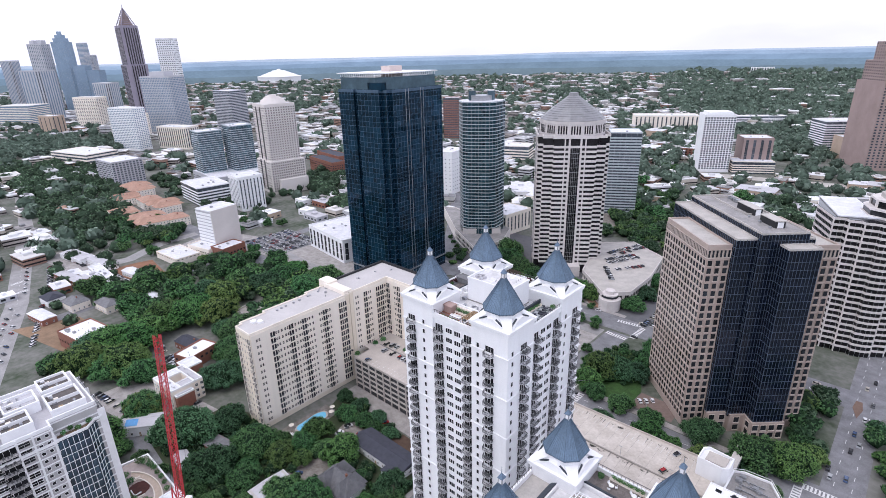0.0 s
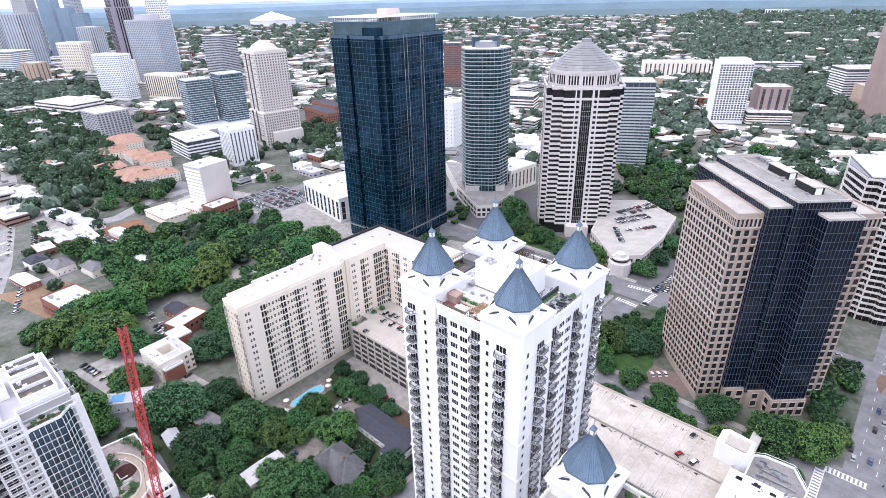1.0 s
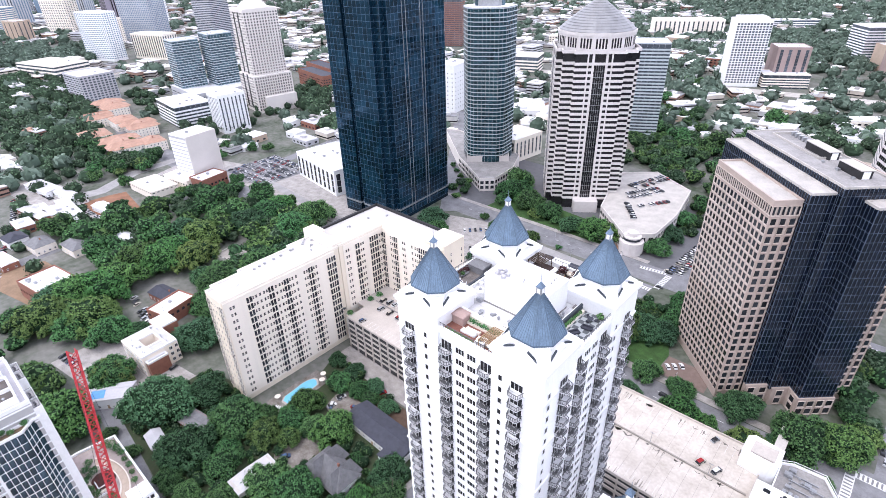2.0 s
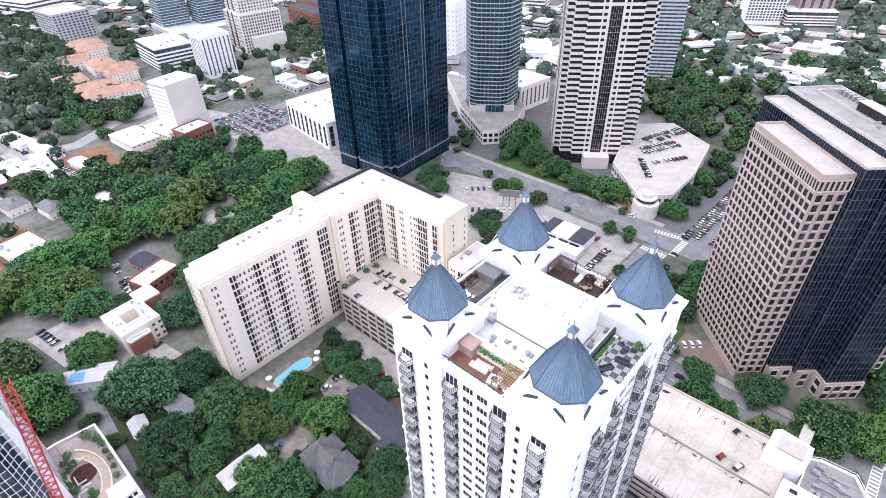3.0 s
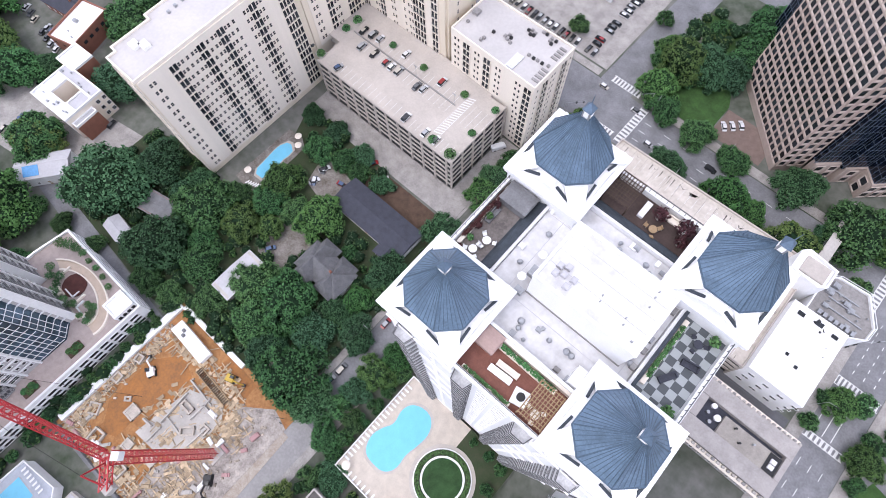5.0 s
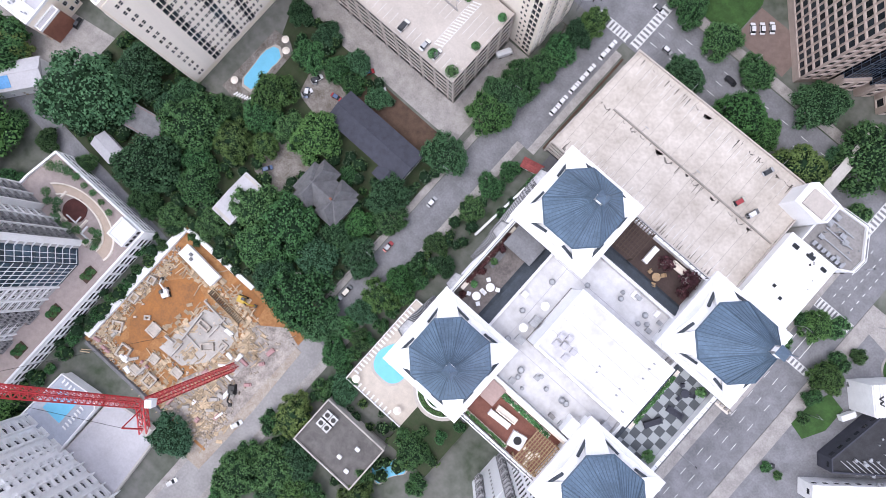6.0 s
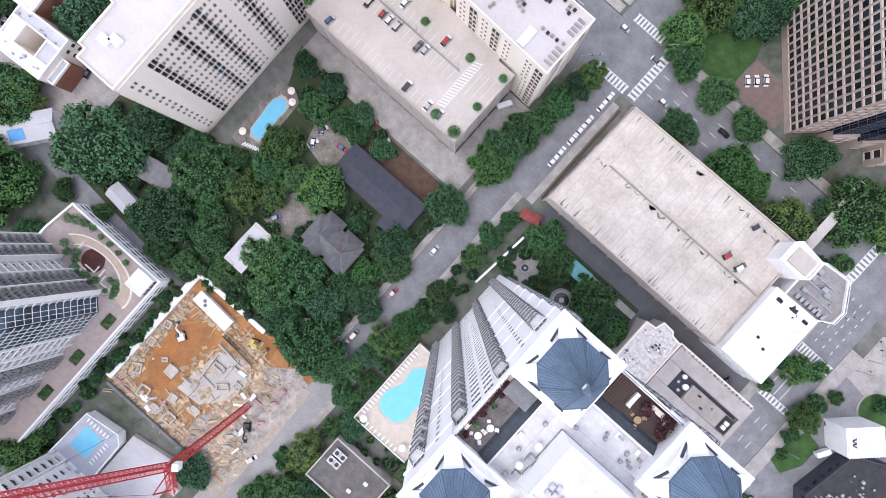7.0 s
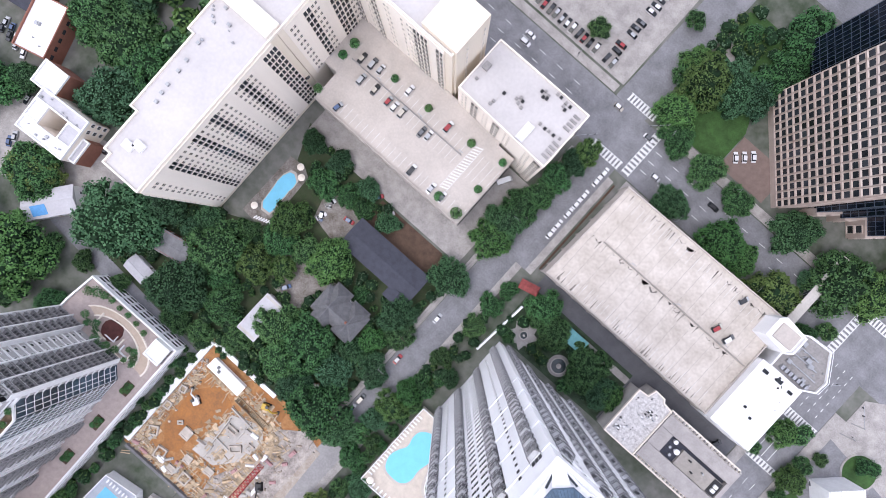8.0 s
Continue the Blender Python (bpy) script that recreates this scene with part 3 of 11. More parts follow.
def clump_points(rng, clumps, leaves, flat):
    """Leaf places on many small clumps spread over an uneven dome."""
    pts, nrm, cs = [], [], []
    ph = rng.uniform(0, 6.28, 3)
    for i in range(clumps):
        t = i * 2.39996 + rng.uniform(-0.3, 0.3)
        h = 1 - 1.15 * (i + 0.5) / clumps
        s = math.sqrt(max(0.0, 1 - h * h))
        wob = 1 + 0.12 * math.sin(2 * t + ph[0]) + 0.09 * math.sin(3 * t + ph[1]) + 0.07 * math.sin(5 * t + ph[2])
        f = wob * rng.uniform(0.68, 0.88)
        cs.append((np.array((f * s * math.cos(t), f * s * math.sin(t), (0.32 + 0.52 * h * rng.uniform(0.75, 1.12)) * flat * 1.35)), rng.uniform(0.15, 0.25)))
    for c, r in cs:
        d = rng.normal(size=(leaves, 3))
        d += 0.7 * np.array((c[0], c[1], 0.75))
        d /= np.linalg.norm(d, axis=1)[:, None]
        p = c + d * r * rng.uniform(0.72, 1.12, len(d))[:, None] * np.array((1, 1, 0.85))
        pts.append(p)
        nrm.append(d)
    return np.concatenate(pts), np.concatenate(nrm), cs


def big_tree(seed, clumps, leaves, flat, label, leaf):
    """A large tree of unit crown radius, its crown a dome of many leaf clumps with shade-toned lumps between."""
    rng = np.random.default_rng(seed)
    ob = thing("tree", label, "tree")
    g = Geo()
    g.cyl((0, 0), 0.05, -0.02, 0.45, 7, 0.035)
    for i in range(6):
        t = i * 1.047 + rng.uniform(0, 0.5)
        g.beam((0, 0, 0.26 + 0.02 * i), (0.5 * math.cos(t), 0.5 * math.sin(t), 0.62), 0.03)
    part("trunk", g, M_BARK, ob)
    p, d, cs = clump_points(rng, clumps, leaves, flat)
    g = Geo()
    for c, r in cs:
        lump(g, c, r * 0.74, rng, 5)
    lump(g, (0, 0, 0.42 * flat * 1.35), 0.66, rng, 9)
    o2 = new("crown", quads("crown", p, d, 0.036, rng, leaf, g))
    o2.parent = ob
    return ob


BIG_KINDS = [big_tree(11, 84, 60, 0.85, "large domed blue-green leafy tree", M_BIGLEAVES[0]), big_tree(12, 66, 72, 0.95, "large full fresh green leafy tree", M_BIGLEAVES[1]),
             big_tree(13, 78, 62, 0.8, "broad clumped green leafy tree", M_BIGLEAVES[2]), big_tree(14, 58, 76, 0.9, "large uneven olive green leafy tree", M_BIGLEAVES[3])]
big_count = 0
TREE_KINDS = [tree(1, 13, 172, 0.75, "broad dark green leafy street tree"), tree(2, 15, 163, 0.85, "full green leafy oak tree"),
              tree(3, 11, 182, 0.7, "spreading green leafy tree"), tree(4, 16, 153, 0.95, "tall dense dark green tree"),
              tree(5, 14, 168, 0.8, "uneven light green leafy tree")]
tree_count = 0


big_used = set()


def plant(x, y, r, z=0.0, tone=None):
    """Stands one tree of crown radius r at a place."""
    global tree_count, big_count
    if -195 < x < -133 and 6 < y < 64 and z < 1:
        return
    if 13 < x < 45 and 118 < y < 200 and r > 5:
        return
    if tone is not None or r >= 5.5 and math.hypot(x + 150, y - 150) < 260:
        i = big_count
        big_count += 1
        k = (0, 2, 1, 2, 0, 1, 2, 3)[i * 5 % 8] if tone is None else tone
        m = pose(x, y, z, 0, 0, (i * 101) % 360) @ Matrix.Diagonal((r, r * (0.94 + 0.04 * (i % 4)), min(r, 4 + 0.66 * r) * (0.92 + 0.05 * (i % 4)), 1))
        kind = BIG_KINDS[k]
        if k not in big_used:
            big_used.add(k)
            kind.matrix_basis = m
        else:
            copy_thing(kind, m @ Matrix.Diagonal((*(1 / s for s in kind.scale), 1)))
        return
    i = tree_count
    tree_count += 1
    m = pose(x, y, z, 0, 0, (i * 137) % 360) @ Matrix.Diagonal((r, r, min(r, 4 + 0.66 * r) * (0.9 + 0.05 * (i % 5)), 1))
    if i < 5:
        TREE_KINDS[i].matrix_basis = m
    else:
        kind = TREE_KINDS[(i * 3) % 5]
        copy_thing(kind, m @ Matrix.Diagonal((*(1 / s for s in kind.scale), 1)))


def inside(x, y, poly):
    c = False
    for (x0, y0), (x1, y1) in zip(poly, poly[1:] + poly[:1]):
        if (y0 > y) != (y1 > y) and x < (x1 - x0) * (y - y0) / (y1 - y0) + x0:
            c = not c
    return c


def scatter(poly, step, rng):
    """Loosely even places inside an outline."""
    xs, ys = [p[0] for p in poly], [p[1] for p in poly]
    y = min(ys)
    while y < max(ys):
        x = min(xs)
        while x < max(xs):
            px, py = x + rng.uniform(-0.45, 0.45) * step, y + rng.uniform(-0.45, 0.45) * step
            if inside(px, py, poly):
                yield px, py
            x += step
        y += step


# place, crown radius and tone (0 blue-green, 1 fresh, 2 full green, 3 olive) of the trees round the old houses
TREES_LANE = [
    (-251.5, 75.2, 17.0, 0), (-243.0, 93.3, 10.2, 0), (-216.5, 71.1, 11.8, 0), (-215.1, 92.5, 11.1, 2), (-200.5, 97.4, 8.3, 3), (-201.2, 119.5, 8.4, 1), (-199.8, 110.7, 7.1, 2), (-178.5, 118.2, 9.0, 1), (-188.0, 114.5, 6.5, 2),
    (-198.9, 77.4, 8.4, 2), (-178.5, 84.8, 9.1, 2), (-164.0, 88.3, 11.1, 2), (-146.5, 105.4, 5.7, 1), (-145.1, 119.9, 8.0, 0), (-140.1, 144.3, 8.2, 0), (-139.0, 97.0, 6.2, 0), (-149.9, 86.1, 8.1, 0), (-139.4, 113.8, 6.2, 2),
    (-161.1, 115.6, 3.8, 2), (-214.9, 148.3, 5.0, 0), (-201.8, 149.0, 5.3, 0), (-186.6, 148.9, 4.9, 0), (-201.0, 138.9, 6.3, 2), (-190.8, 142.0, 5.0, 2), (-182.7, 141.4, 4.6, 2), (-172.4, 143.7, 4.8, 0), (-199.3, 62.4, 5.2, 2), (-252.9, 52.0, 4.3, 2),
    (-266.5, 46.8, 6.3, 2), (-249.8, 31.2, 7.3, 2), (-119.0, 155.7, 4.0, 2), (-120.6, 146.7, 4.8, 2), (-119.7, 136.1, 5.0, 2), (-121.2, 118.4, 4.5, 2), (-120.5, 105.4, 4.8, 2), (-113.5, 114.4, 4.0, 0), (-135.5, 94.6, 4.9, 0), (-207.0, 83.5, 5.5, 2),
    (-191.0, 103.5, 5.5, 3), (-226.0, 99.0, 5.5, 0), (-229.0, 91.0, 5.0, 0), (-168.0, 76.5, 9.0, 2), (-144.6, 71.8, 12.0, 2), (-158.0, 72.0, 7.0, 0), (-186.0, 70.0, 6.5, 2), (-132.6, 70.8, 8.0, 0), (-150.0, 97.5, 5.5, 0), (-210.0, 60.0, 6.0, 2),
    (-236.0, 55.0, 4.5, 2), (-212.0, 105.0, 5.0, 2),
]
TREES_GARDEN = [
    (-272.5, 38.2, 16.5),
    (-288.7, 66.7, 10.1),
    (-284.0, 110.4, 13.8),
    (-293.6, 129.7, 13.5),
    (-282.8, 127.5, 11.0),
    (-306.1, 130.4, 10.5),
    (-299.9, 140.2, 7.6),
    (-266.5, 125.8, 7.6),
    (-200.6, 46.2, 4.0),
]
TREES_AVENUE = [
    (-117.5, 249.8, 8.2),
    (-116.6, 264.9, 11.0),
    (-107.9, 271.1, 10.7),
    (-109.5, 242.5, 7.2),
    (-93.3, 241.0, 7.3),
    (-76.6, 240.0, 6.4),
    (-95.3, 222.5, 7.6),
    (-70.9, 223.4, 9.8),
    (-60.2, 224.3, 6.5),
    (-44.1, 221.3, 10.2),
    (-52.8, 245.3, 9.8),
    (-27.5, 241.9, 13.5),
    (-94.8, 302.6, 12.6),
    (-95.8, 284.6, 10.0),
    (-98.6, 275.0, 9.3),
    (-135.0, 281.6, 4.6),
    (-123.3, 269.1, 7.5),
    (-15.9, 246.5, 11.1),
]
TREES_STREET = [
    (-132.0, 215.9, 5.6),
    (-133.5, 208.8, 5.6),
    (-134.7, 200.3, 6.1),
    (-135.3, 191.1, 6.6),
    (-137.2, 183.5, 7.1),
    (-138.1, 173.9, 8.1),
    (-137.8, 165.4, 8.1),
    (-121.8, 99.0, 6.0),
    (-123.2, 91.3, 6.7),
    (-124.6, 82.8, 5.6),
    (-124.7, 75.0, 5.2),
    (-104.4, 159.8, 7.2),
    (-94.6, 155.4, 6.8),
    (-76.9, 153.6, 8.4),
    (-64.7, 149.8, 6.6),
    (-3.0, 184.7, 5.9),
    (-8.1, 173.6, 3.5),
    (13.7, 182.2, 8.4),
    (24.4, 182.4, 7.5),
    (10.6, 173.4, 6.1),
]
TREES_SOUTH = [
    (-118.4, 40.3, 7.5),
    (-106.3, 30.0, 7.5),
    (-110.7, 22.4, 9.0),
    (-118.5, 12.6, 9.4),
    (-122.0, 65.9, 5.6),
    (-146.3, 5.9, 8.2),
    (-86.6, 41.5, 4.9),
    (-70.3, 50.8, 4.9),
    (-196.8, -30.6, 9.9),
    (-177.5, 44.8, 3.2),
    (-176.0, 33.8, 2.8),
    (-195.2, 17.9, 3.0),
    (2.5, 188.6, 5.0),
    (17.4, 177.9, 7.7),
    (15.4, 165.3, 7.0),
    (-118.6, 74.4, 5.0),
    (-117.6, 53.3, 4.8),
]
TREES_WEST = [
    (-374.7, 100.8, 25.8),
    (-344.6, 77.1, 20.5),
    (-318.0, 90.9, 7.6),
    (-309.8, 130.5, 12.6),
    (-331.5, 148.0, 13.5),
    (-322.3, 172.4, 15.1),
    (-313.7, 191.1, 13.4),
    (-295.6, 218.0, 10.0),
    (-408.2, 111.6, 20.0),
    (-378.4, 130.8, 16.9),
    (-366.3, 146.8, 14.7),
    (-315.8, 150.7, 9.7),
    (-210.0, 267.1, 9.2),
    (-160.6, 255.2, 4.8),
    (-157.6, 314.1, 4.5),
    (-145.9, 313.0, 4.5),
    (-196.5, 270.3, 5.5),
    (-194.9, 279.8, 5.0),
    (-288.6, 66.8, 11.8),
]
TREES_WOOD = [
    (-463.8, 110.2, 21.7),
    (-454.8, 132.9, 23.9),
    (-419.5, 141.9, 22.3),
    (-408.8, 160.6, 19.9),
    (-391.9, 119.8, 22.9),
    (-381.7, 136.8, 22.6),
    (-423.4, 110.8, 22.2),
    (-392.1, 164.5, 14.9),
    (-493.4, 101.2, 20.4),
    (-386.6, 199.6, 19.5),
    (-389.1, 219.7, 17.8),
    (-354.4, 215.7, 16.5),
    (-412.2, 200.8, 18.3),
    (-434.2, 194.5, 16.6),
    (-359.3, 238.4, 15.0),
    (-284.9, 293.9, 12.2),
    (-379.5, 77.5, 20.0),
    (-370.2, 92.3, 17.6),
    (-363.6, 59.1, 19.2),
    (-381.1, 69.4, 20.0),
    (-347.1, 73.1, 16.6),
    (-325.8, 79.6, 12.3),
    (-327.4, 142.6, 12.7),
    (-338.1, 141.1, 11.2),
    (-421.1, 229.8, 14.3),
    (-390.4, 230.2, 12.6),
]
TREES_EAST = [
    (-181.0, 350.9, 11.9),
    (-170.7, 354.6, 9.9),
    (-198.3, 351.5, 10.1),
    (-264.7, 372.1, 15.8),
    (-243.7, 364.2, 13.0),
    (-222.8, 358.2, 10.5),
    (-273.4, 392.1, 14.2),
    (-220.2, 273.4, 10.6),
    (-241.5, 316.0, 6.3),
    (-234.0, 322.2, 6.3),
    (-211.4, 316.2, 6.8),
    (-160.2, 319.3, 5.1),
    (-148.3, 321.2, 5.0),
    (-138.3, 381.3, 10.2),
    (-138.2, 358.7, 9.7),
    (-140.0, 409.8, 9.6),
    (-135.6, 440.6, 9.3),
    (-257.7, 324.0, 4.1),
    (-284.5, 579.0, 28.9),
    (-248.8, 606.5, 29.5),
    (-213.9, 590.7, 28.3),
    (-174.7, 582.7, 27.5),
    (-155.5, 616.5, 25.6),
    (-148.8, 705.9, 32.8),
    (-289.8, 733.9, 35.6),
    (-287.3, 837.4, 35.7),
    (-321.8, 742.3, 32.5),
]

for x, y, r, tone in TREES_LANE:
    plant(x, y, r, 0.0, tone)
for row in (TREES_GARDEN, TREES_AVENUE, TREES_STREET, TREES_SOUTH, TREES_WEST, TREES_WOOD, TREES_EAST):
    for x, y, r in row:
        plant(x, y, min(r, 16.0))
YARDS = ((-184, 103, 8), (-162, 105, 10), (-161, 131, 8), (-172, 132, 8), (-150, 130, 8), (-191, 131, 8), (-102.7, 146.3, 5), (-84.4, 146.4, 5))
CLEAR = ((-162, 105, 11), (-184.5, 83, 9), (-184, 103, 7), (-228, 81, 8), (-233, 65, 5))
wood_rng = np.random.default_rng(11)
for x, y in scatter([(-130, -20), (-116, -20), (-114, 34), (-124, 34)], 10.0, wood_rng):
    plant(x, y, wood_rng.uniform(3.2, 5.2))


def woods(name, poly, step, size, seed, label, leaves=32, leaf=0.26, near=False, mid=False):
    """Many crowns, packed as one sheet of foliage; near ones in several tones."""
    rng = np.random.default_rng(seed)
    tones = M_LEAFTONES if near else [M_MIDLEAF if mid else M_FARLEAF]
    pts, nrm = [[] for t in tones], [[] for t in tones]
    g = Geo()
    for x, y in scatter(poly, step, rng):
        if near and any(math.hypot(x - a, y - b) < c for a, b, c in CLEAR + YARDS):
            continue
        r = size * rng.uniform(0.6, 1.25)
        k = int(rng.integers(len(tones)))
        for q in range(4 if near and size > 4 else 1):
            c = np.array((x, y, r * 0.62)) if q == 0 else np.array((x + r * 0.55 * math.cos(q * 2.1 + x), y + r * 0.55 * math.sin(q * 2.1 + x), r * rng.uniform(0.5, 0.9)))
            rr = r * (0.8 if near and size > 4 else 1.0) * (1.0 if q == 0 else 0.62)
            lump(g, c, rr * 0.93, rng, 6)
            d = rng.normal(size=(leaves if q == 0 else leaves // 2, 3))
            d /= np.linalg.norm(d, axis=1)[:, None]
            d[:, 2] = abs(d[:, 2])
            pts[k].append(c + d * rr * np.array((1.0, 1.0, 0.85)))
            nrm[k].append(d)
    ob = thing(name, label, "woods", kind="stuff")
    for p, n, m in zip(pts, nrm, tones):
        if p:
            o2 = new("foliage", quads("foliage", np.concatenate(p), np.concatenate(n), size * leaf, rng, m))
            o2.parent = ob
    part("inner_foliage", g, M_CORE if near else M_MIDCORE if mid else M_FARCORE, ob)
    return ob


# far leaf and far lump tones are lifted and greyed, distance haze in the colour
M_FARLEAF = mat("far_leaf_haze_green", (0.135, 0.185, 0.145), 0.8, var=0.2, scale=0.02, fine=0.2, spread=0.5, spec=0.2, island=True)
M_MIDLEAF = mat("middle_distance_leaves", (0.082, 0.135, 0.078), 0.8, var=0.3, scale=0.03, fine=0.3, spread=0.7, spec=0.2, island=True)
# crown lumps toned darker than their leaves to stand for inner shade
M_MIDCORE = mat("middle_shade_foliage", (0.04, 0.07, 0.042), 1.0, var=0.3, scale=0.03, fine=0.3, spec=0.2)
M_FARCORE = mat("far_haze_shade_foliage", (0.085, 0.125, 0.095), 1.0, var=0.25, scale=0.03, fine=0.3, spec=0.2)
woods("woods", [(-1300, 160), (-1134, 300), (-930, 262), (-740, 215), (-690, 190), (-664, 160), (-640, 128), (-760, 128)], 17, 9, 21, "dense green neighbourhood trees among houses", 44, 0.2, mid=True)
woods("woods", [(-740, 470), (-712, 560), (-520, 420), (-500, 379), (-578, 388)], 17, 9, 22, "green trees behind the office towers", 44, 0.2, mid=True)
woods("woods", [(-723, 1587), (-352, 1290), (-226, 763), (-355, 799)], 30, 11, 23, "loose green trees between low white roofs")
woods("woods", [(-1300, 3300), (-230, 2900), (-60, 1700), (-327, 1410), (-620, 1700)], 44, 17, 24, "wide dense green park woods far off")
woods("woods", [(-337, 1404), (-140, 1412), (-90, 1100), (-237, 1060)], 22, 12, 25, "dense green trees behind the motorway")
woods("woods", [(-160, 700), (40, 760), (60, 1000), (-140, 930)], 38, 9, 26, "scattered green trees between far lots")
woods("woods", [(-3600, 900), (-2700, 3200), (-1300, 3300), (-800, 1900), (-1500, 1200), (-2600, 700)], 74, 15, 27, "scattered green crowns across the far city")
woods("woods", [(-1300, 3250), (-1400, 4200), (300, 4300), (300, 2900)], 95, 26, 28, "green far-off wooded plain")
woods("woods", [(-1750, 260), (-1500, 440), (-1300, 420), (-1250, 300), (-1350, 180)], 24, 11, 29, "dense green park trees far behind")
woods("woods", [(-2600, 150), (-2300, 500), (-1750, 450), (-1700, 150)], 60, 12, 30, "scattered green trees between far houses")
woods("woods", [(-1000, 640), (-900, 900), (-560, 760), (-640, 600)], 34, 9, 31, "loose green trees among far roofs")
woods("woods", [(60, 520), (200, 400), (700, 1700), (100, 1700), (60, 1000)], 45, 12, 32, "scattered green trees beside the motorway")
for k, (poly, step, size) in enumerate((([(-390, 255), (-300, 225), (-262, 170), (-262, 130), (-330, 150), (-380, 190)], 12, 8),
                                        ([(-492, 120), (-493, 205), (-394, 250), (-370, 220), (-366, 151), (-390, 109)], 12.5, 8), ([(-700, 178), (-719, 210), (-599, 225), (-560, 166)], 14, 8.5),
                                        ([(-339, 720), (-232, 715), (-160, 500), (-180, 470), (-227, 510)], 15, 8))):
    woods("woods", poly, step, size, 40 + k, "dense green leafy crowns between the blocks", 76, 0.14, True)
for poly, step in (([(-41, 239), (-14, 289), (-5, 256), (-15, 220), (-30, 208)], 11.0), ([(-128, 256), (-113, 296), (-99, 275), (-114, 250)], 10.0), ([(-112, 14), (-66, 22), (-74, 60), (-112, 62)], 9.0)):
    for x, y in scatter(poly, step, wood_rng):
        if math.hypot(x + 100, y - 44.5) > 17 and math.hypot(x + 80.5, y - 47.5) > 7:
            plant(x, y, wood_rng.uniform(4.5, 7))
woods("woods", [(-340, 20), (-262, 22), (-262, 50), (-336, 46)], 11, 7, 52, "dense green trees beside the lane", 90, 0.13, True)
woods("woods", [(-790, 135), (-721, 201), (-456, 122), (-413, 66), (-430, 50), (-610, 92)], 24, 6.5, 50, "loose green trees among houses and lots", 44, 0.2, mid=True)
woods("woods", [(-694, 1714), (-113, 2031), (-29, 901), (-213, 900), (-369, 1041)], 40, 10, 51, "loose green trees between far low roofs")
for x, y, r in ((-103, 157, 5.5), (-95, 151, 5), (-76, 149, 6.5), (-67, 148.5, 6), (-78, 142, 4.5), (-62, 150.5, 6), (-107, 142, 3.5), (-84, 158, 3.5), 
                (-205, 254, 4.5), (-255.7, 367.9, 7), (-230, 351.5, 6), (-212, 351.5, 5), (-198, 349, 4.6), (-185.7, 357, 6), (-162, 340.5, 4), (-239.7, 319.6, 4), (-231, 321.8, 3.4), (-211, 316.4, 4), (-191, 320.4, 3), (-261, 326, 3.4), (-273, 287, 8), (-202, 283.5, 6), (-266, 382.6, 7), (-265.6, 354, 5), (-308, 363, 3.4), (-318, 370, 3.4), (-328, 377, 3.6), (-339, 385, 3.4), (-350, 393, 3.4),
                (-605, 161, 10), (-552, 172, 8), (-590, 158, 9), (-603, 185, 9), (-577, 198, 8), (-476, 202, 6), (-565, 280, 9), (-478, 241, 8), (-462, 232, 7), (-472, 222, 6), (-442, 156, 10), (-408, 184, 10), (-422, 236, 9), (-461, 99, 8), (-492, 101, 7), (-532, 306, 7), (-545, 296, 7), (-548, 262, 8), (-438, 243, 7), (-462, 112, 7), (-470, 140, 4), (-300, 250, 5), (-270, 249, 4.5), (-250, 249, 5), (-230, 249, 4.5), (10.8, 180.7, 4.5), (12.2, 165, 3.8), (14.9, 157.6, 3), (15.2, 187, 3.5), (-8.3, 183.5, 3), (-7.7, 173, 2.5), (30, 196, 4.8), (16, 136, 2.5), (21, 137, 2),
                (-116.6, 64, 3.2), (-116.8, 70, 3.5), (-116.4, 76.5, 3.2), (-116.6, 83, 3.6), (-116.8, 90, 3.3), (-116.5, 97, 3.6), (-116.2, 104, 3.4), (-116.6, 111, 3.5)):
    plant(x, y, r)
woods("woods", [(-780, 330), (-700, 290), (-610, 262), (-575, 268), (-575, 300), (-600, 330), (-640, 360), (-650, 470), (-600, 520), (-560, 470), (-520, 450), (-640, 560), (-700, 480), (-770, 460)], 17, 6, 80, "green street trees between the mid-rise blocks", 44, 0.2, mid=True)
woods("woods", [(-900, 300), (-780, 290), (-760, 330), (-880, 350), (-960, 340)], 18, 6.5, 81, "green trees beside the teal towers", 44, 0.2, mid=True)
woods("woods", [(-110, 640), (-40, 660), (-60, 760), (-150, 740)], 17, 8, 82, "green trees between the far lots", 44, 0.2, mid=True)
woods("undergrowth", [(-203, 102), (-190, 120), (-188, 148), (-200, 148), (-201, 118)], 5.5, 2.6, 70, "low green bushes round the pool court", 40, 0.17, True)
woods("woods", [(12, 249), (46, 250), (46, 312), (12, 312)], 9, 5.5, 71, "dense green street trees beside the boulevard", 90, 0.13, True)
woods("woods", [(-400, 36), (-345, 24), (-345, 58), (-400, 60)], 13, 6, 72, "loose green trees beside the side street", 70, 0.14, True)
woods("woods", [(-42, 289), (-12, 294), (-10, 311), (-46, 311)], 8, 4.2, 73, "green street trees at the crossing", 70, 0.15, True)
woods("woods", [(-30, 284), (-7, 278), (-5, 322), (-16, 318), (-38, 300)], 8.5, 6, 77, "tall dark green trees beside the granite tower", 70, 0.15, True)
woods("woods", [(-17, 249), (-6, 249), (-5, 282), (-17, 284)], 8, 5.5, 78, "dense green trees along the boulevard", 70, 0.15, True)
woods("woods", [(-240, 500), (-215, 600), (-150, 586), (-120, 505), (-140, 470), (-160, 484)], 13, 7, 74, "dense green trees behind the curved garage", 70, 0.15, True)
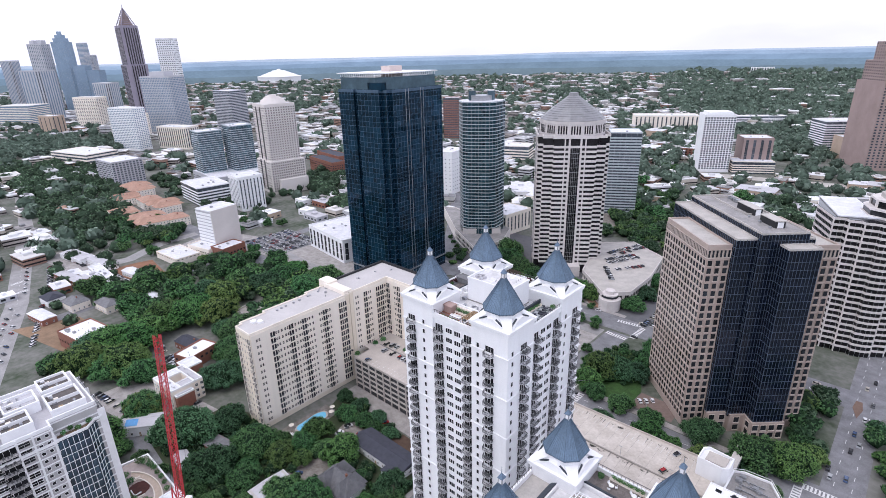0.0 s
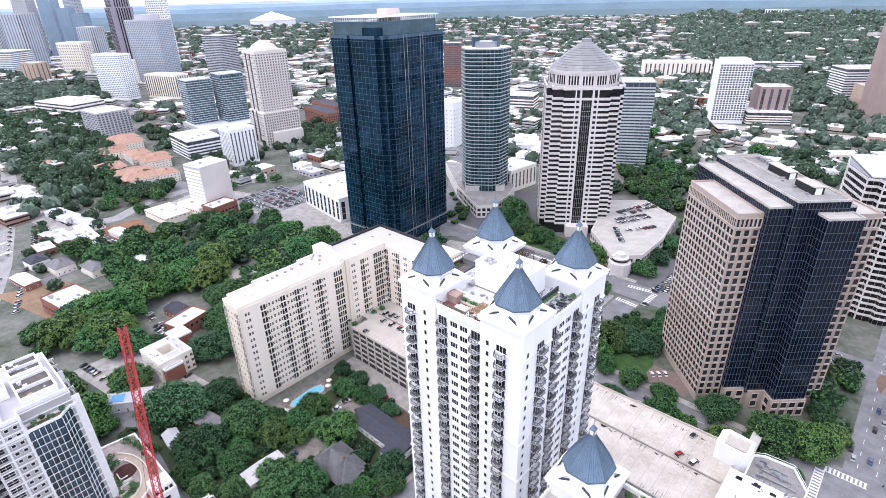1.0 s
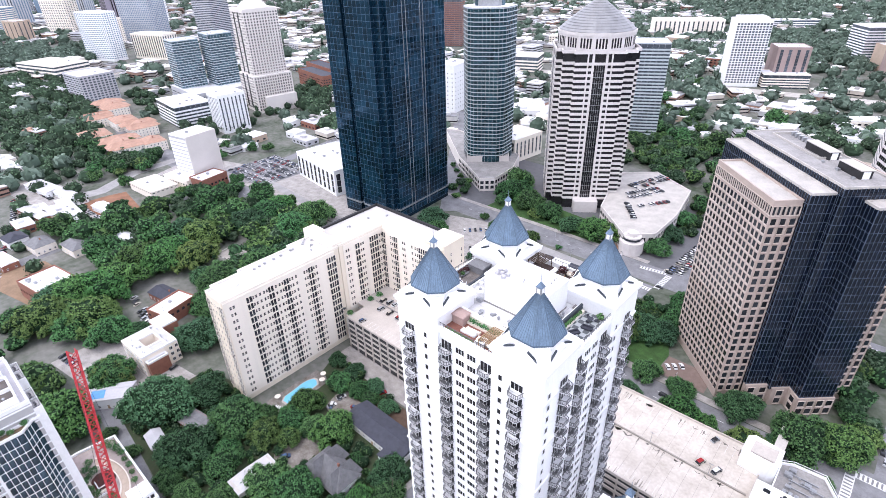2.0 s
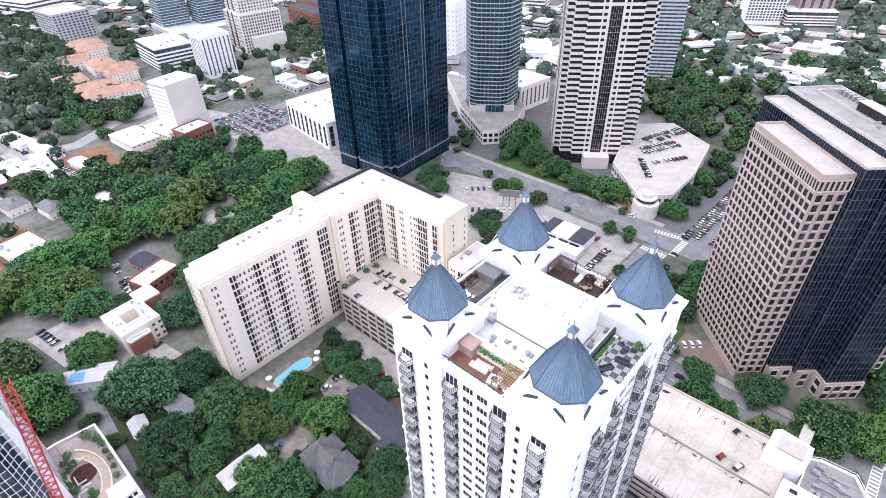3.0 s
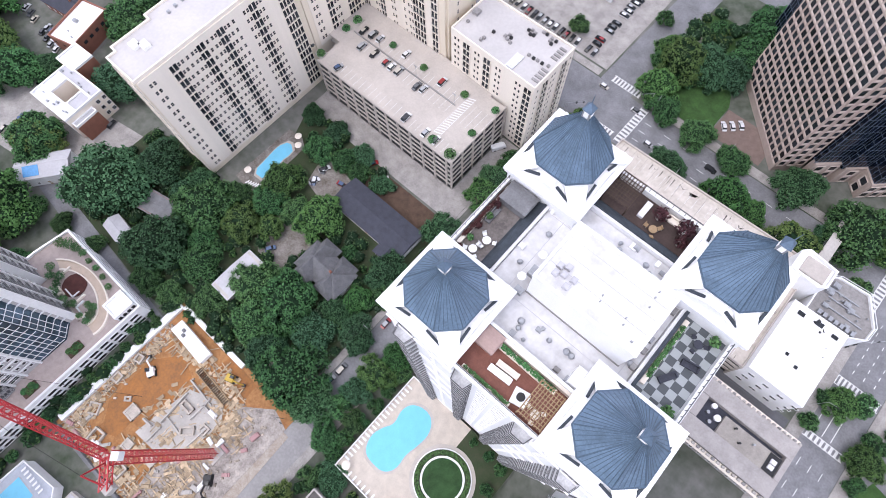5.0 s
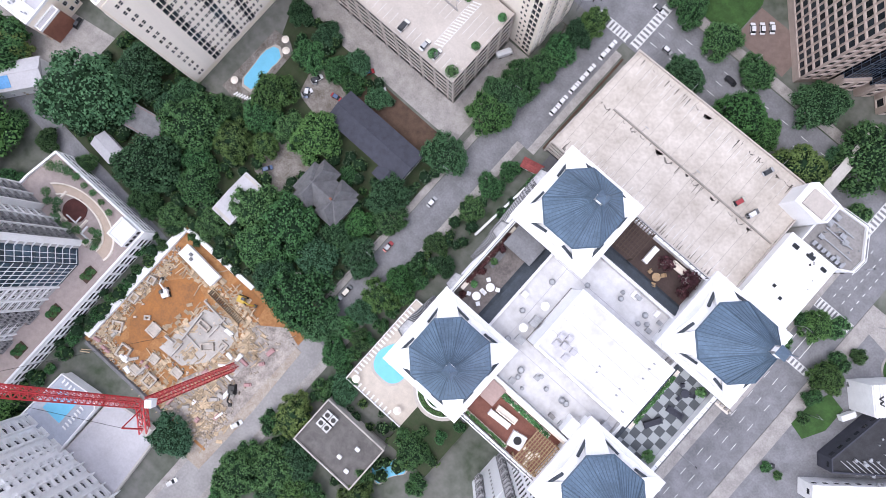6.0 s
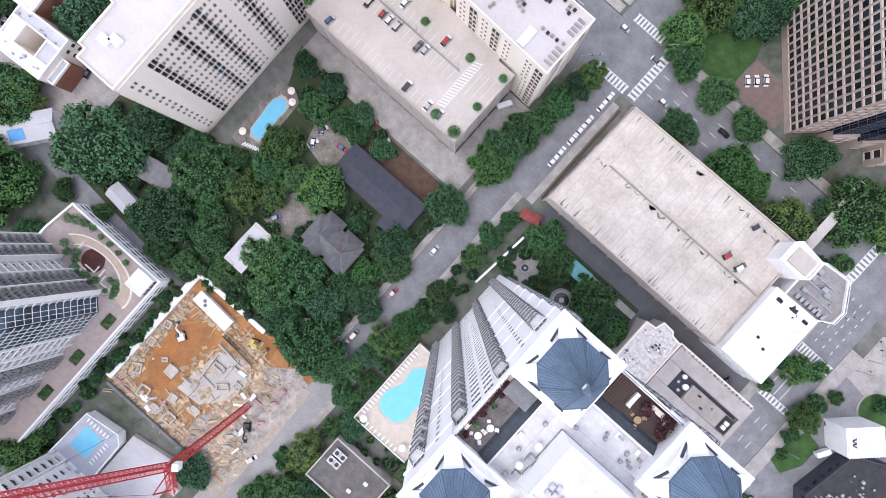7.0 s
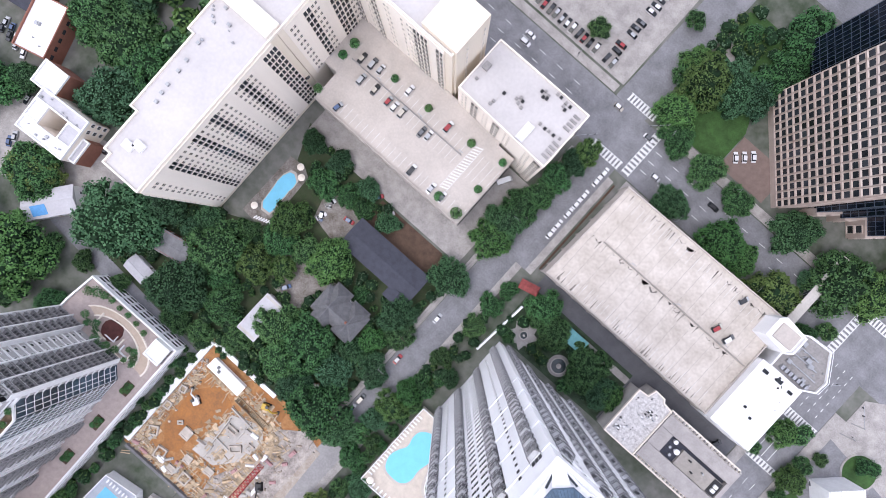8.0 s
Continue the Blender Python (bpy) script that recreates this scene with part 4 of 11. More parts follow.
woods("woods", [(-136, 380), (-127, 385), (-124, 440), (-140, 470), (-147, 462)], 6.5, 3.4, 75, "row of green trees beside the curved garage", 60, 0.16, True)
woods("woods", [(-322, 340), (-300, 338), (-300, 395), (-322, 392)], 9, 4.5, 76, "green street trees between the towers", 60, 0.16, True)
# low bushes under and between the near trees
for k, poly in enumerate(([(-262, 62), (-200, 58), (-150, 66), (-139, 76), (-139, 122), (-176, 122), (-190, 118), (-205, 112), (-222, 103), (-226, 108), (-262, 100)], [(-206, 134), (-180, 140), (-166, 146), (-176, 150), (-218, 153)], [(-146, 122), (-139, 122), (-137.5, 150), (-144, 146)], [(-124, 100), (-112, 108), (-112, 116), (-116, 152), (-122, 150)], [(-120, -60), (-114, -60), (-114, 60), (-120, 60)], [(-114, 30), (-90, 30), (-70, 62), (-114, 60)],
                          [(-124, 262), (-96, 262), (-96, 302), (-124, 302)], [(-200, -40), (-193, -40), (-193, 60), (-200, 60)], [(-140.5, 162), (-135.8, 162), (-134.5, 214), (-138.5, 214)], [(-111, 142), (-60, 142), (-60, 158), (-111, 158)])):
    woods("undergrowth", poly, 4.2, 2.4, 60 + k, "low green bushes under the trees", 40, 0.17, True)


def shrub(x, y, z, r, leaf, label):
    """A round potted shrub."""
    ob = thing("shrub", label, "shrub", (x, y, z))
    g = Geo()
    g.cyl((0, 0), r * 0.35, 0, 0.5, 10, r * 0.42)
    part("pot", g, M_CONC, ob)
    rng = np.random.default_rng(int(abs(x * 17 + y * 5)))
    d = rng.normal(size=(int(160 * r), 3))
    d /= np.linalg.norm(d, axis=1)[:, None]
    p = d * r * rng.uniform(0.55, 1.05, len(d))[:, None] * np.array((1, 1, 0.8)) + np.array((0, 0, 0.4 + r * 0.8))
    o = new("crown", quads("crown", p, d, 0.24, rng, leaf))
    o.parent = ob



# ---------------------------------------------------------------- cars
def paint_material():
    m = bpy.data.materials.new("car_paint")
    m.use_nodes = True
    n, l = m.node_tree.nodes, m.node_tree.links
    b = n["Principled BSDF"]
    b.inputs["Roughness"].default_value = 0.25
    b.inputs["Coat Weight"].default_value = 0.6
    oi = n.new("ShaderNodeObjectInfo")
    cr = n.new("ShaderNodeValToRGB")
    cr.color_ramp.interpolation = "CONSTANT"
    el = cr.color_ramp.elements
    el[0].position, el[0].color = 0.0, (0.72, 0.72, 0.74, 1)
    el[1].position, el[1].color = 0.36, (0.4, 0.41, 0.43, 1)
    for p, c in ((0.52, (0.025, 0.026, 0.03)), (0.7, (0.12, 0.125, 0.135)), (0.8, (0.3, 0.025, 0.03)), (0.87, (0.06, 0.1, 0.2)), (0.93, (0.5, 0.46, 0.4))):
        e = el.new(p)
        e.color = (*c, 1)
    l.new(oi.outputs["Random"], cr.inputs[0])
    l.new(cr.outputs[0], b.inputs["Base Color"])
    return m


M_PAINT = paint_material()


def car(name, label, L, W, H, hood, boot, paint=None):
    """A parked car along local x, its nose at +x: shaped body, glass house, roof and four wheels."""
    ob = thing(name, label, "car")
    g = Geo()
    h = H * 0.56
    prof = [(-L / 2, 0.45), (-L / 2 + 0.06, h - 0.08), (-L / 2 + boot, h), (L / 2 - hood, h), (L / 2 - 0.25, h - 0.18), (L / 2, 0.55), (L / 2 - 0.05, 0.28), (-L / 2 + 0.05, 0.28)]
    for y0, y1, s in ((-W / 2, W / 2, 1),):
        a = [(x, y0 + (0.12 if abs(x) > L * 0.42 else 0), z) for x, z in prof]
        b = [(x, y1 - (0.12 if abs(x) > L * 0.42 else 0), z) for x, z in prof]
        g.hexa(list(reversed(a)), list(reversed(b)))
    part("body", g, paint or M_PAINT, ob)
    g = Geo()
    x0, x1 = -L / 2 + boot * 0.7, L / 2 - hood * 0.95
    g.hexa([(x0, -W * 0.46, h - 0.02), (x1, -W * 0.46, h - 0.02), (x1, W * 0.46, h - 0.02), (x0, W * 0.46, h - 0.02)],
           [(x0 + 0.45, -W * 0.38, H - 0.05), (x1 - 0.6, -W * 0.38, H - 0.05), (x1 - 0.6, W * 0.38, H - 0.05), (x0 + 0.45, W * 0.38, H - 0.05)])
    part("window", g, M_GLASS, ob, "dark car windows")
    g = Geo()
    g.box(x0 + 0.42, -W * 0.39, H - 0.06, x1 - 0.57, W * 0.39, H)
    part("roof", g, paint or M_PAINT, ob)
    for sx in (-1, 1):
        for sy in (-1, 1):
            g = Geo()
            k = [(sx * L * 0.3 + 0.32 * math.cos(i * math.pi / 5), 0.32 + 0.32 * math.sin(i * math.pi / 5)) for i in range(10)]
            ya = sy * W / 2 - sy * 0.2
            a, b = [(x, ya, z) for x, z in k], [(x, ya + sy * 0.22, z) for x, z in k]
            g.hexa(a, b) if sy < 0 else g.hexa(list(reversed(a)), list(reversed(b)))
            part("wheel", g, M_RUBBER, ob)
    return ob


CARS = [car("car", "small parked saloon car", 4.6, 1.8, 1.45, 1.15, 0.9), car("car", "parked estate car on the asphalt", 4.8, 1.9, 1.7, 1.1, 0.25),
        car("car", "parked low hatchback car", 4.2, 1.75, 1.48, 1.0, 0.35)]
car_count = 0


def far_car():
    """A car seen from far away: body with its wheels, and dark windows."""
    ob = thing("car", "small parked car far off", "car")
    g = Geo()
    g.hexa([(-2.3, -0.85, 0.2), (2.3, -0.85, 0.2), (2.3, 0.85, 0.2), (-2.3, 0.85, 0.2)], [(-2.2, -0.85, 0.82), (2.1, -0.85, 0.78), (2.1, 0.85, 0.78), (-2.2, 0.85, 0.82)])
    g.hexa([(-1.2, -0.66, 1.38), (0.5, -0.66, 1.38), (0.5, 0.66, 1.38), (-1.2, 0.66, 1.38)], [(-1.2, -0.66, 1.45), (0.5, -0.66, 1.45), (0.5, 0.66, 1.45), (-1.2, 0.66, 1.45)])
    part("body", g, M_PAINT, ob)
    g = Geo()
    g.hexa([(-1.7, -0.8, 0.8), (1.1, -0.8, 0.8), (1.1, 0.8, 0.8), (-1.7, 0.8, 0.8)], [(-1.25, -0.68, 1.4), (0.55, -0.68, 1.4), (0.55, 0.68, 1.4), (-1.25, 0.68, 1.4)])
    part("window", g, M_GLASS, ob, "dark car windows")
    return ob


FAR_CAR = far_car()
FAR_CAR.matrix_basis = pose(-430, 240, 0.1, 0, 0, 90)


def park(x, y, rz, z=0.1, group="parked cars"):
    if math.hypot(x + 100, y - 110) > 175:
        tagged(copy_thing(FAR_CAR, pose(x, y, z, 0, 0, rz)), group=group)
        return
    global car_count
    i = car_count
    car_count += 1
    m = pose(x, y, z, 0, 0, rz)
    if i < 3:
        CARS[i].matrix_basis = m
        tagged(CARS[i], group=group)
    else:
        tagged(copy_thing(CARS[(i * 7 // 3) % 3], m), group=group)


def car_row(x0, y0, x1, y1, n, rz, z=0.1, skip=(), group="cars in a parking row"):
    for i in range(n):
        if i not in skip:
            t = i / max(1, n - 1)
            park(x0 + (x1 - x0) * t, y0 + (y1 - y0) * t, rz + (i % 2) * 180 + (i * 5 % 3) - 1, z, group)


park(-216.2, 182.9, 90, 19.62, "cars on the parking deck")
park(-212.0, 183.9, 90, 19.62, "cars on the parking deck")
park(-208.5, 184.2, 90, 19.62, "cars on the parking deck")
park(-211.4, 177.0, 90, 19.62, "cars on the parking deck")
park(-205.2, 177.5, 90, 19.62, "cars on the parking deck")
park(-198.9, 177.6, 90, 19.62, "cars on the parking deck")
park(-195.9, 177.5, 90, 19.62, "cars on the parking deck")
park(-192.5, 177.8, 90, 19.62, "cars on the parking deck")
park(-195.7, 185.4, 90, 19.62, "cars on the parking deck")
park(-182.6, 177.2, 90, 19.62, "cars on the parking deck")
park(-179.9, 177.9, 90, 19.62, "cars on the parking deck")
park(-176.6, 184.9, 90, 19.62, "cars on the parking deck")
park(-176.3, 164.6, 90, 19.62, "cars on the parking deck")
park(-166.6, 164.4, 90, 19.62, "cars on the parking deck")
park(-161.7, 164.6, 90, 19.62, "cars on the parking deck")
park(-211.2, 164.0, 80, 19.62, "cars on the parking deck")
park(-227.1, 163.2, 80, 19.62, "cars on the parking deck")
park(-132.6, 128.6, 90, 0.07, "cars along the street")
park(-133.6, 106.0, 90, 0.07, "cars along the street")
park(-134.2, 79.2, 90, 0.07, "cars along the street")
park(-134.0, 84.4, 90, 0.07, "cars along the street")
M_WHITECAR = mat("white_car_paint", (0.78, 0.78, 0.8), 0.25, var=0.03)
white_car = car("car", "white parked saloon car beside the garage", 4.6, 1.8, 1.45, 1.15, 0.9, M_WHITECAR)
white_car.matrix_basis = pose(-121.6, 183.2, 0.07, 0, 0, 90)
tagged(white_car, group="white cars in a row")
car_row(-258, 300, -244, 314, 6, 135, 0.1, (), "cars in the yard behind the apartments")
car_row(-238, 282, -216, 300, 8, 129, 0.1, (3,), "cars in the yard behind the apartments")
car_row(-268, 262, -240, 262, 9, 90, 0.1, (2, 6), "cars in the yard behind the apartments")
for y in (187.9, 194.0, 198.8, 203.4, 210.6, 215.2):
    copy_thing(white_car, pose(-121.7, y, 0.07, 0, 0, 91))
for x, y in ((-87.4, 253.4), (-84.9, 255.7), (-82.4, 258.2)):
    tagged(copy_thing(white_car, pose(x, y, 0.16, 0, 0, 130)), label="white parked saloon car by the granite tower")
park(-179.2, 233.0, 0, 0.08, "cars along the street")
park(-179.5, 236.6, 0, 0.08, "cars along the street")
park(-134.7, 238.1, 0, 0.08, "cars along the street")
park(-105.5, 226.9, 0, 0.08, "cars along the street")
park(-81.0, 233.2, 0, 0.08, "cars along the street")
park(-90.7, 238.5, 0, 0.08, "cars along the street")
park(-117.8, 236.7, 0, 0.08, "cars along the street")
park(-53.3, 210.4, 70, 12.02, "cars on the garage roof")
park(-54.0, 196.3, 70, 12.02, "cars on the garage roof")
park(-48.1, 196.0, 70, 12.02, "cars on the garage roof")
car_row(-194.8, 134.3, -193.9, 128.2, 2, 120, 0.12, (), "cars in the gravel yard")
park(-185.7, 97.8, 60, 0.12, "cars in the gravel yard")
park(-182.0, 148.7, 60, 0.12, "cars in the gravel yard")
park(-174.2, 146.6, 60, 0.12, "cars in the gravel yard")
park(-307.9, 67.4, 120, 0.11, "cars in the side yard")
park(-307.4, 70.3, 120, 0.11, "cars in the side yard")
park(-321.5, 81.1, 120, 0.11, "cars in the side yard")
park(-131.6, 22.9, 70, 0.07, "cars along the street")
park(-135.1, -7.4, 70, 0.07, "cars along the street")
car_row(-340.3, 102.4, -329.8, 101.0, 4, 110, 0.07, (), "cars along the street")
park(-18.6, 164.6, 60, 0.16, "cars along the street")
park(20.9, 178.9, 40, 0.12, "cars on the hotel drive")
park(32.1, 170.9, 40, 0.12, "cars on the hotel drive")
park(29.7, 155.4, 40, 0.12, "cars on the hotel drive")
park(16.9, 137.6, 40, 0.12, "cars on the hotel drive")
park(-156.0, 339.9, 5, 0.09, "cars along the street")
park(-122.4, 339.7, 5, 0.09, "cars along the street")
park(-119.0, 318.7, 5, 0.09, "cars along the street")
park(-224.8, 291.1, 5, 0.09, "cars along the street")
car_row(-357.9, 102.8, -326.7, 97.5, 8, 110, 0.07, (3,), "cars along the street")
park(7.2, 287.8, 90, 0.10, "cars along the street")
park(4.7, 280.5, 90, 0.10, "cars along the street")
park(4.5, 296.2, 90, 0.10, "cars along the street")
park(5.6, 257.7, 90, 0.10, "cars along the street")
park(-0.1, 255.0, 90, 0.10, "cars along the street")
park(-1.5, 260.6, 90, 0.10, "cars along the street")
park(7.0, 312.6, 90, 0.10, "cars along the street")
park(9.0, 329.6, 90, 0.10, "cars along the street")
park(7.9, 355.9, 90, 0.10, "cars along the street")
park(4.9, 346.2, 90, 0.10, "cars along the street")
park(-17.4, 334.4, 20, 0.10, "cars along the street")
park(-14.2, 331.4, 20, 0.10, "cars along the street")
park(-17.6, 327.1, 20, 0.10, "cars along the street")
park(-194.6, 134.5, 70, 0.09, "cars in the garden yard")
park(-193.9, 128.2, 70, 0.09, "cars in the garden yard")
park(-184.5, 134.2, 10, 0.09, "cars in the garden yard")


M_PAINTJ = M_PAINT.copy()
pn, pl = M_PAINTJ.node_tree.nodes, M_PAINTJ.node_tree.links
pg = pn.new("ShaderNodeNewGeometry")
pl.new(pg.outputs["Random Per Island"], [q for q in pn if q.type == "VALTORGB"][0].inputs[0])


def car_lot(label, rows, seed, z=0.12):
    """A lot full of small far cars, too many to tell apart."""
    rng = random.Random(seed)
    g = Geo()
    for x0, y0, x1, y1, n, rz in rows:
        for i in range(n):
            if rng.random() < 0.12:
                continue
            t = i / (n - 1)
            m = pose(x0 + (x1 - x0) * t + rng.uniform(-0.3, 0.3), y0 + (y1 - y0) * t, z, 0, 0, rz + rng.uniform(-3, 3) + 180 * (rng.random() < 0.5))
            k = len(g.v)
            L = rng.uniform(2.1, 2.45)
            for hz, a, c, w in ((0.2, -L, L, 0.86), (0.8, -L, L - 0.1, 0.86), (1.45, -L * 0.6, L * 0.22, 0.68)):
                g.v += [tuple(m @ Vector(p)) for p in ((a, -w, hz), (c, -w, hz), (c, w, hz), (a, w, hz))]
            for j in (0, 4):
                g.f += [(k + j + i2, k + j + (i2 + 1) % 4, k + j + 4 + (i2 + 1) % 4, k + j + 4 + i2) for i2 in range(4)]
                g.mi += [j // 4] * 4
            g.f.append(tuple(k + 8 + i2 for i2 in range(4)))
            g.mi.append(0)
    ob = thing("parked_cars", label, "cars", kind="stuff")
    part("car", g, (M_PAINTJ, M_GLASS), ob)


car_lot("many parked cars in rows on asphalt", [(x, 338, x + 4, 425, 31, 0) for x in (-121, -115.6, -106, -100.6, -91)], 1)
car_lot("many parked cars in the pale lot", [(-210, 249.5, -148, 249.5, 22, 90), (-150, 254, -150, 300, 17, 0), (-212, 258, -212, 302, 15, 0), (-192, 264, -192, 300, 12, 0), (-188, 304, -160, 304, 10, 90)], 2)
car_lot("many parked cars on the asphalt lot", [(-513, y, -455, y, 22, 90) for y in (252, 258, 266, 272, 280, 286, 294, 300)], 3)
car_lot("cars along the pale boulevard", [(-400, 12, -512, 47.4, 13, 17), (-530, 60, -742, 108.6, 20, 13), (-420, 25.5, -506, 52, 9, 17), (-430, 45, -500, 66, 16, 107), (-520, 76, -600, 94, 18, 103)], 14)
car_lot("parked cars in side lots among trees", [(-330, 56, -270, 66, 18, 100), (-330, 82, -276, 91, 14, 100), (-560, 122, -500, 130, 18, 90), (-620, 112, -570, 116, 16, 90)], 4)

car_lot("many parked cars on the curved garage roof", [(-190, 426, -178, 460, 13, 160), (-184.5, 424, -172.5, 458, 13, 160), (-186, 407, -171.5, 434, 11, 155), (-180, 404, -166, 431, 11, 155), (-168, 394, -155, 415, 9, 150), (-177, 393, -162.5, 373, 8, 30)], 5, 12.22)

# ---------------------------------------------------------------- facade helpers
def on_wall(p0, d, s, z, out=0.0):
    """A pose on a wall that starts at p0 and runs along d (the outside to its right), s along it, z up."""
    n = (d[1], -d[0])
    return Matrix(((d[0], -n[0], 0, p0[0] + d[0] * s + n[0] * out), (d[1], -n[1], 0, p0[1] + d[1] * s + n[1] * out), (0, 0, 1, z), (0, 0, 0, 1)))


def edges(poly):
    for a, b in zip(poly, poly[1:] + poly[:1]):
        v = Vector((b[0] - a[0], b[1] - a[1]))
        yield a, tuple(v.normalized()), v.length


def pieces(parent, name, me, poses, cap=300, joined=None, label=""):
    """Repeats of one piece: the first ones as parts of their own on one mesh, the rest joined."""
    for m in poses[:cap]:
        ob = new(name, me)
        ob.parent = parent
        ob.matrix_basis = m
        tagged(ob, label)
    rest = poses[cap:]
    if rest:
        v = np.array([(*q.co, 1.0) for q in me.vertices])
        f = [tuple(p.vertices) for p in me.polygons]
        mi = [p.material_index for p in me.polygons]
        vs, fs = [], []
        for i, m in enumerate(rest):
            vs.append((v @ np.array(m).T)[:, :3])
            k = i * len(v)
            fs += [tuple(a + k for a in t) for t in f]
        j = bpy.data.meshes.new(name)
        j.from_pydata(np.concatenate(vs).tolist(), [], fs)
        for mm in joined or me.materials:
            j.materials.append(mm)
        j.polygons.foreach_set("material_index", mi * len(rest))
        ob = new(name, j)
        ob.parent = parent
        tagged(ob, label, kind="stuff")


def grid_panel(name, xs, zs, glass_cell, deep, back, *mats, outer=True):
    """One connected panel: bars stand at depth deep, panes lie back between them."""
    g = Geo()
    at = {}

    def v(x, y, z):
        k = (round(x, 4), round(y, 4), round(z, 4))
        if k not in at:
            at[k] = len(g.v)
            g.v.append(k)
        return at[k]

    def quad(m, *p):
        g.f.append(tuple(v(*q) for q in p))
        g.mi.append(m)

    n, m = len(xs) - 1, len(zs) - 1
    for i in range(n):
        for j in range(m):
            a, b, c, d = xs[i], xs[i + 1], zs[j], zs[j + 1]
            if glass_cell(i, j):
                quad(0, (a, back, c), (b, back, c), (b, back, d), (a, back, d))
                quad(1, (a, deep, c), (b, deep, c), (b, back, c), (a, back, c))
                quad(1, (a, back, d), (b, back, d), (b, deep, d), (a, deep, d))
                quad(1, (a, deep, c), (a, back, c), (a, back, d), (a, deep, d))
                quad(1, (b, back, c), (b, deep, c), (b, deep, d), (b, back, d))
            else:
                quad(1, (a, deep, c), (b, deep, c), (b, deep, d), (a, deep, d))
    for i in range(n if outer else 0):
        quad(1, (xs[i], 0, zs[0]), (xs[i + 1], 0, zs[0]), (xs[i + 1], deep, zs[0]), (xs[i], deep, zs[0]))
        quad(1, (xs[i], deep, zs[-1]), (xs[i + 1], deep, zs[-1]), (xs[i + 1], 0, zs[-1]), (xs[i], 0, zs[-1]))
    for j in range(m if outer else 0):
        quad(1, (xs[0], 0, zs[j]), (xs[0], deep, zs[j]), (xs[0], deep, zs[j + 1]), (xs[0], 0, zs[j + 1]))
        quad(1, (xs[-1], deep, zs[j]), (xs[-1], 0, zs[j]), (xs[-1], 0, zs[j + 1]), (xs[-1], deep, zs[j + 1]))
    return g.mesh(name, *mats)


def cuts(a, b, n, bar):
    """Cut lines for n panes with bars between and at both ends."""
    out = [a - bar / 2]
    for i in range(n):
        p, q = a + (b - a) * i / n, a + (b - a) * (i + 1) / n
        out += [p + bar / 2 if i == 0 else p + bar * 0.3, q - (bar / 2 if i == n - 1 else bar * 0.3)]
    return out + [b + bar / 2]


def window_mesh(w, h, frame_mat, glass=None, deep=0.12, bar=0.1, cols=2, rows=1, sill=True):
    """A window: dark panes set back in a proud frame with bars."""
    return grid_panel("window", cuts(-w / 2, w / 2, cols, bar), cuts(0, h, rows, bar), lambda i, j: i % 2 == 1 and j % 2 == 1, -deep, -0.03, glass or M_GLASS, frame_mat, outer=sill)


def pane_mesh(w, h, glass, frame_mat, deep=0.1, bar=0.12):
    g = Geo()
    g.face([(0, -0.04, 0), (w, -0.04, 0), (w, -0.04, h), (0, -0.04, h)])
    g.cur = 1
    g.box(-bar / 2, -deep, 0, bar / 2, 0, h)
    g.box(0, -deep, -bar / 2, w, 0, bar / 2)
    return g.mesh("pane", glass, frame_mat)


def balcony_mesh(w, d, wall_m, rail_m, bars=9, door=0.72, slab=None, taper=0.0, chairs=False, dark=None):
    """A balcony: slab with splayed sides, barred railing, dark glazed doors behind, and chairs on some."""
    g = Geo()
    g.face([(-w * door / 2, -0.03, 0.05), (w * door / 2, -0.03, 0.05), (w * door / 2, -0.03, 2.45), (-w * door / 2, -0.03, 2.45)])
    g.cur = 1
    for i in range(4):
        x = -w * door / 2 + w * door * i / 3
        g.box(x - 0.04, -0.08, 0.05, x + 0.04, 0, 2.5)
    g.cur = 3
    f = w / 2 - taper
    g.hexa([(-w / 2, 0, -0.2), (-f, -d, -0.2), (f, -d, -0.2), (w / 2, 0, -0.2)], [(-w / 2, 0, 0.02), (-f, -d, 0.02), (f, -d, 0.02), (w / 2, 0, 0.02)])
    g.cur = 2
    line = [(-w / 2 + 0.04, -0.02), (-f + 0.04, -d + 0.04), (f - 0.04, -d + 0.04), (w / 2 - 0.04, -0.02)]
    for a, c in zip(line, line[1:]):
        g.beam((*a, 1.06), (*c, 1.06), 0.1)
        g.beam((*a, 0.14), (*c, 0.14), 0.07)
        n = max(2, int(bars * math.dist(a, c) / w))
        for i in range(n):
            t = (i + 0.5) / n
            x, y = a[0] + (c[0] - a[0]) * t, a[1] + (c[1] - a[1]) * t
            g.box(x - 0.045, y - 0.045, 0.1, x + 0.045, y + 0.045, 1.03)
    if chairs:
        for x in (-w * 0.22, w * 0.2):
            g.box(x - 0.3, -d * 0.62, 0.02, x + 0.3, -d * 0.62 + 0.55, 0.45)
            g.box(x - 0.3, -d * 0.62 + 0.5, 0.45, x + 0.3, -d * 0.62 + 0.6, 0.9)
        g.box(-0.25, -d * 0.7, 0.02, 0.25, -d * 0.4, 0.6)
    return g.mesh("balcony", dark or M_GLASS, wall_m, rail_m, slab or wall_m)


def offset(poly, out):
    """The outline moved outwards by out, with mitred corners."""
    es = list(edges(poly))
    pts = []
    for i, (a, d, L) in enumerate(es):
        p = es[i - 1][1]
        n0, n1 = Vector((p[1], -p[0])), Vector((d[1], -d[0]))
        k = (n0 + n1) * out / max(0.3, 1 + n0.dot(n1))
        pts.append((a[0] + k.x, a[1] + k.y))
    return pts


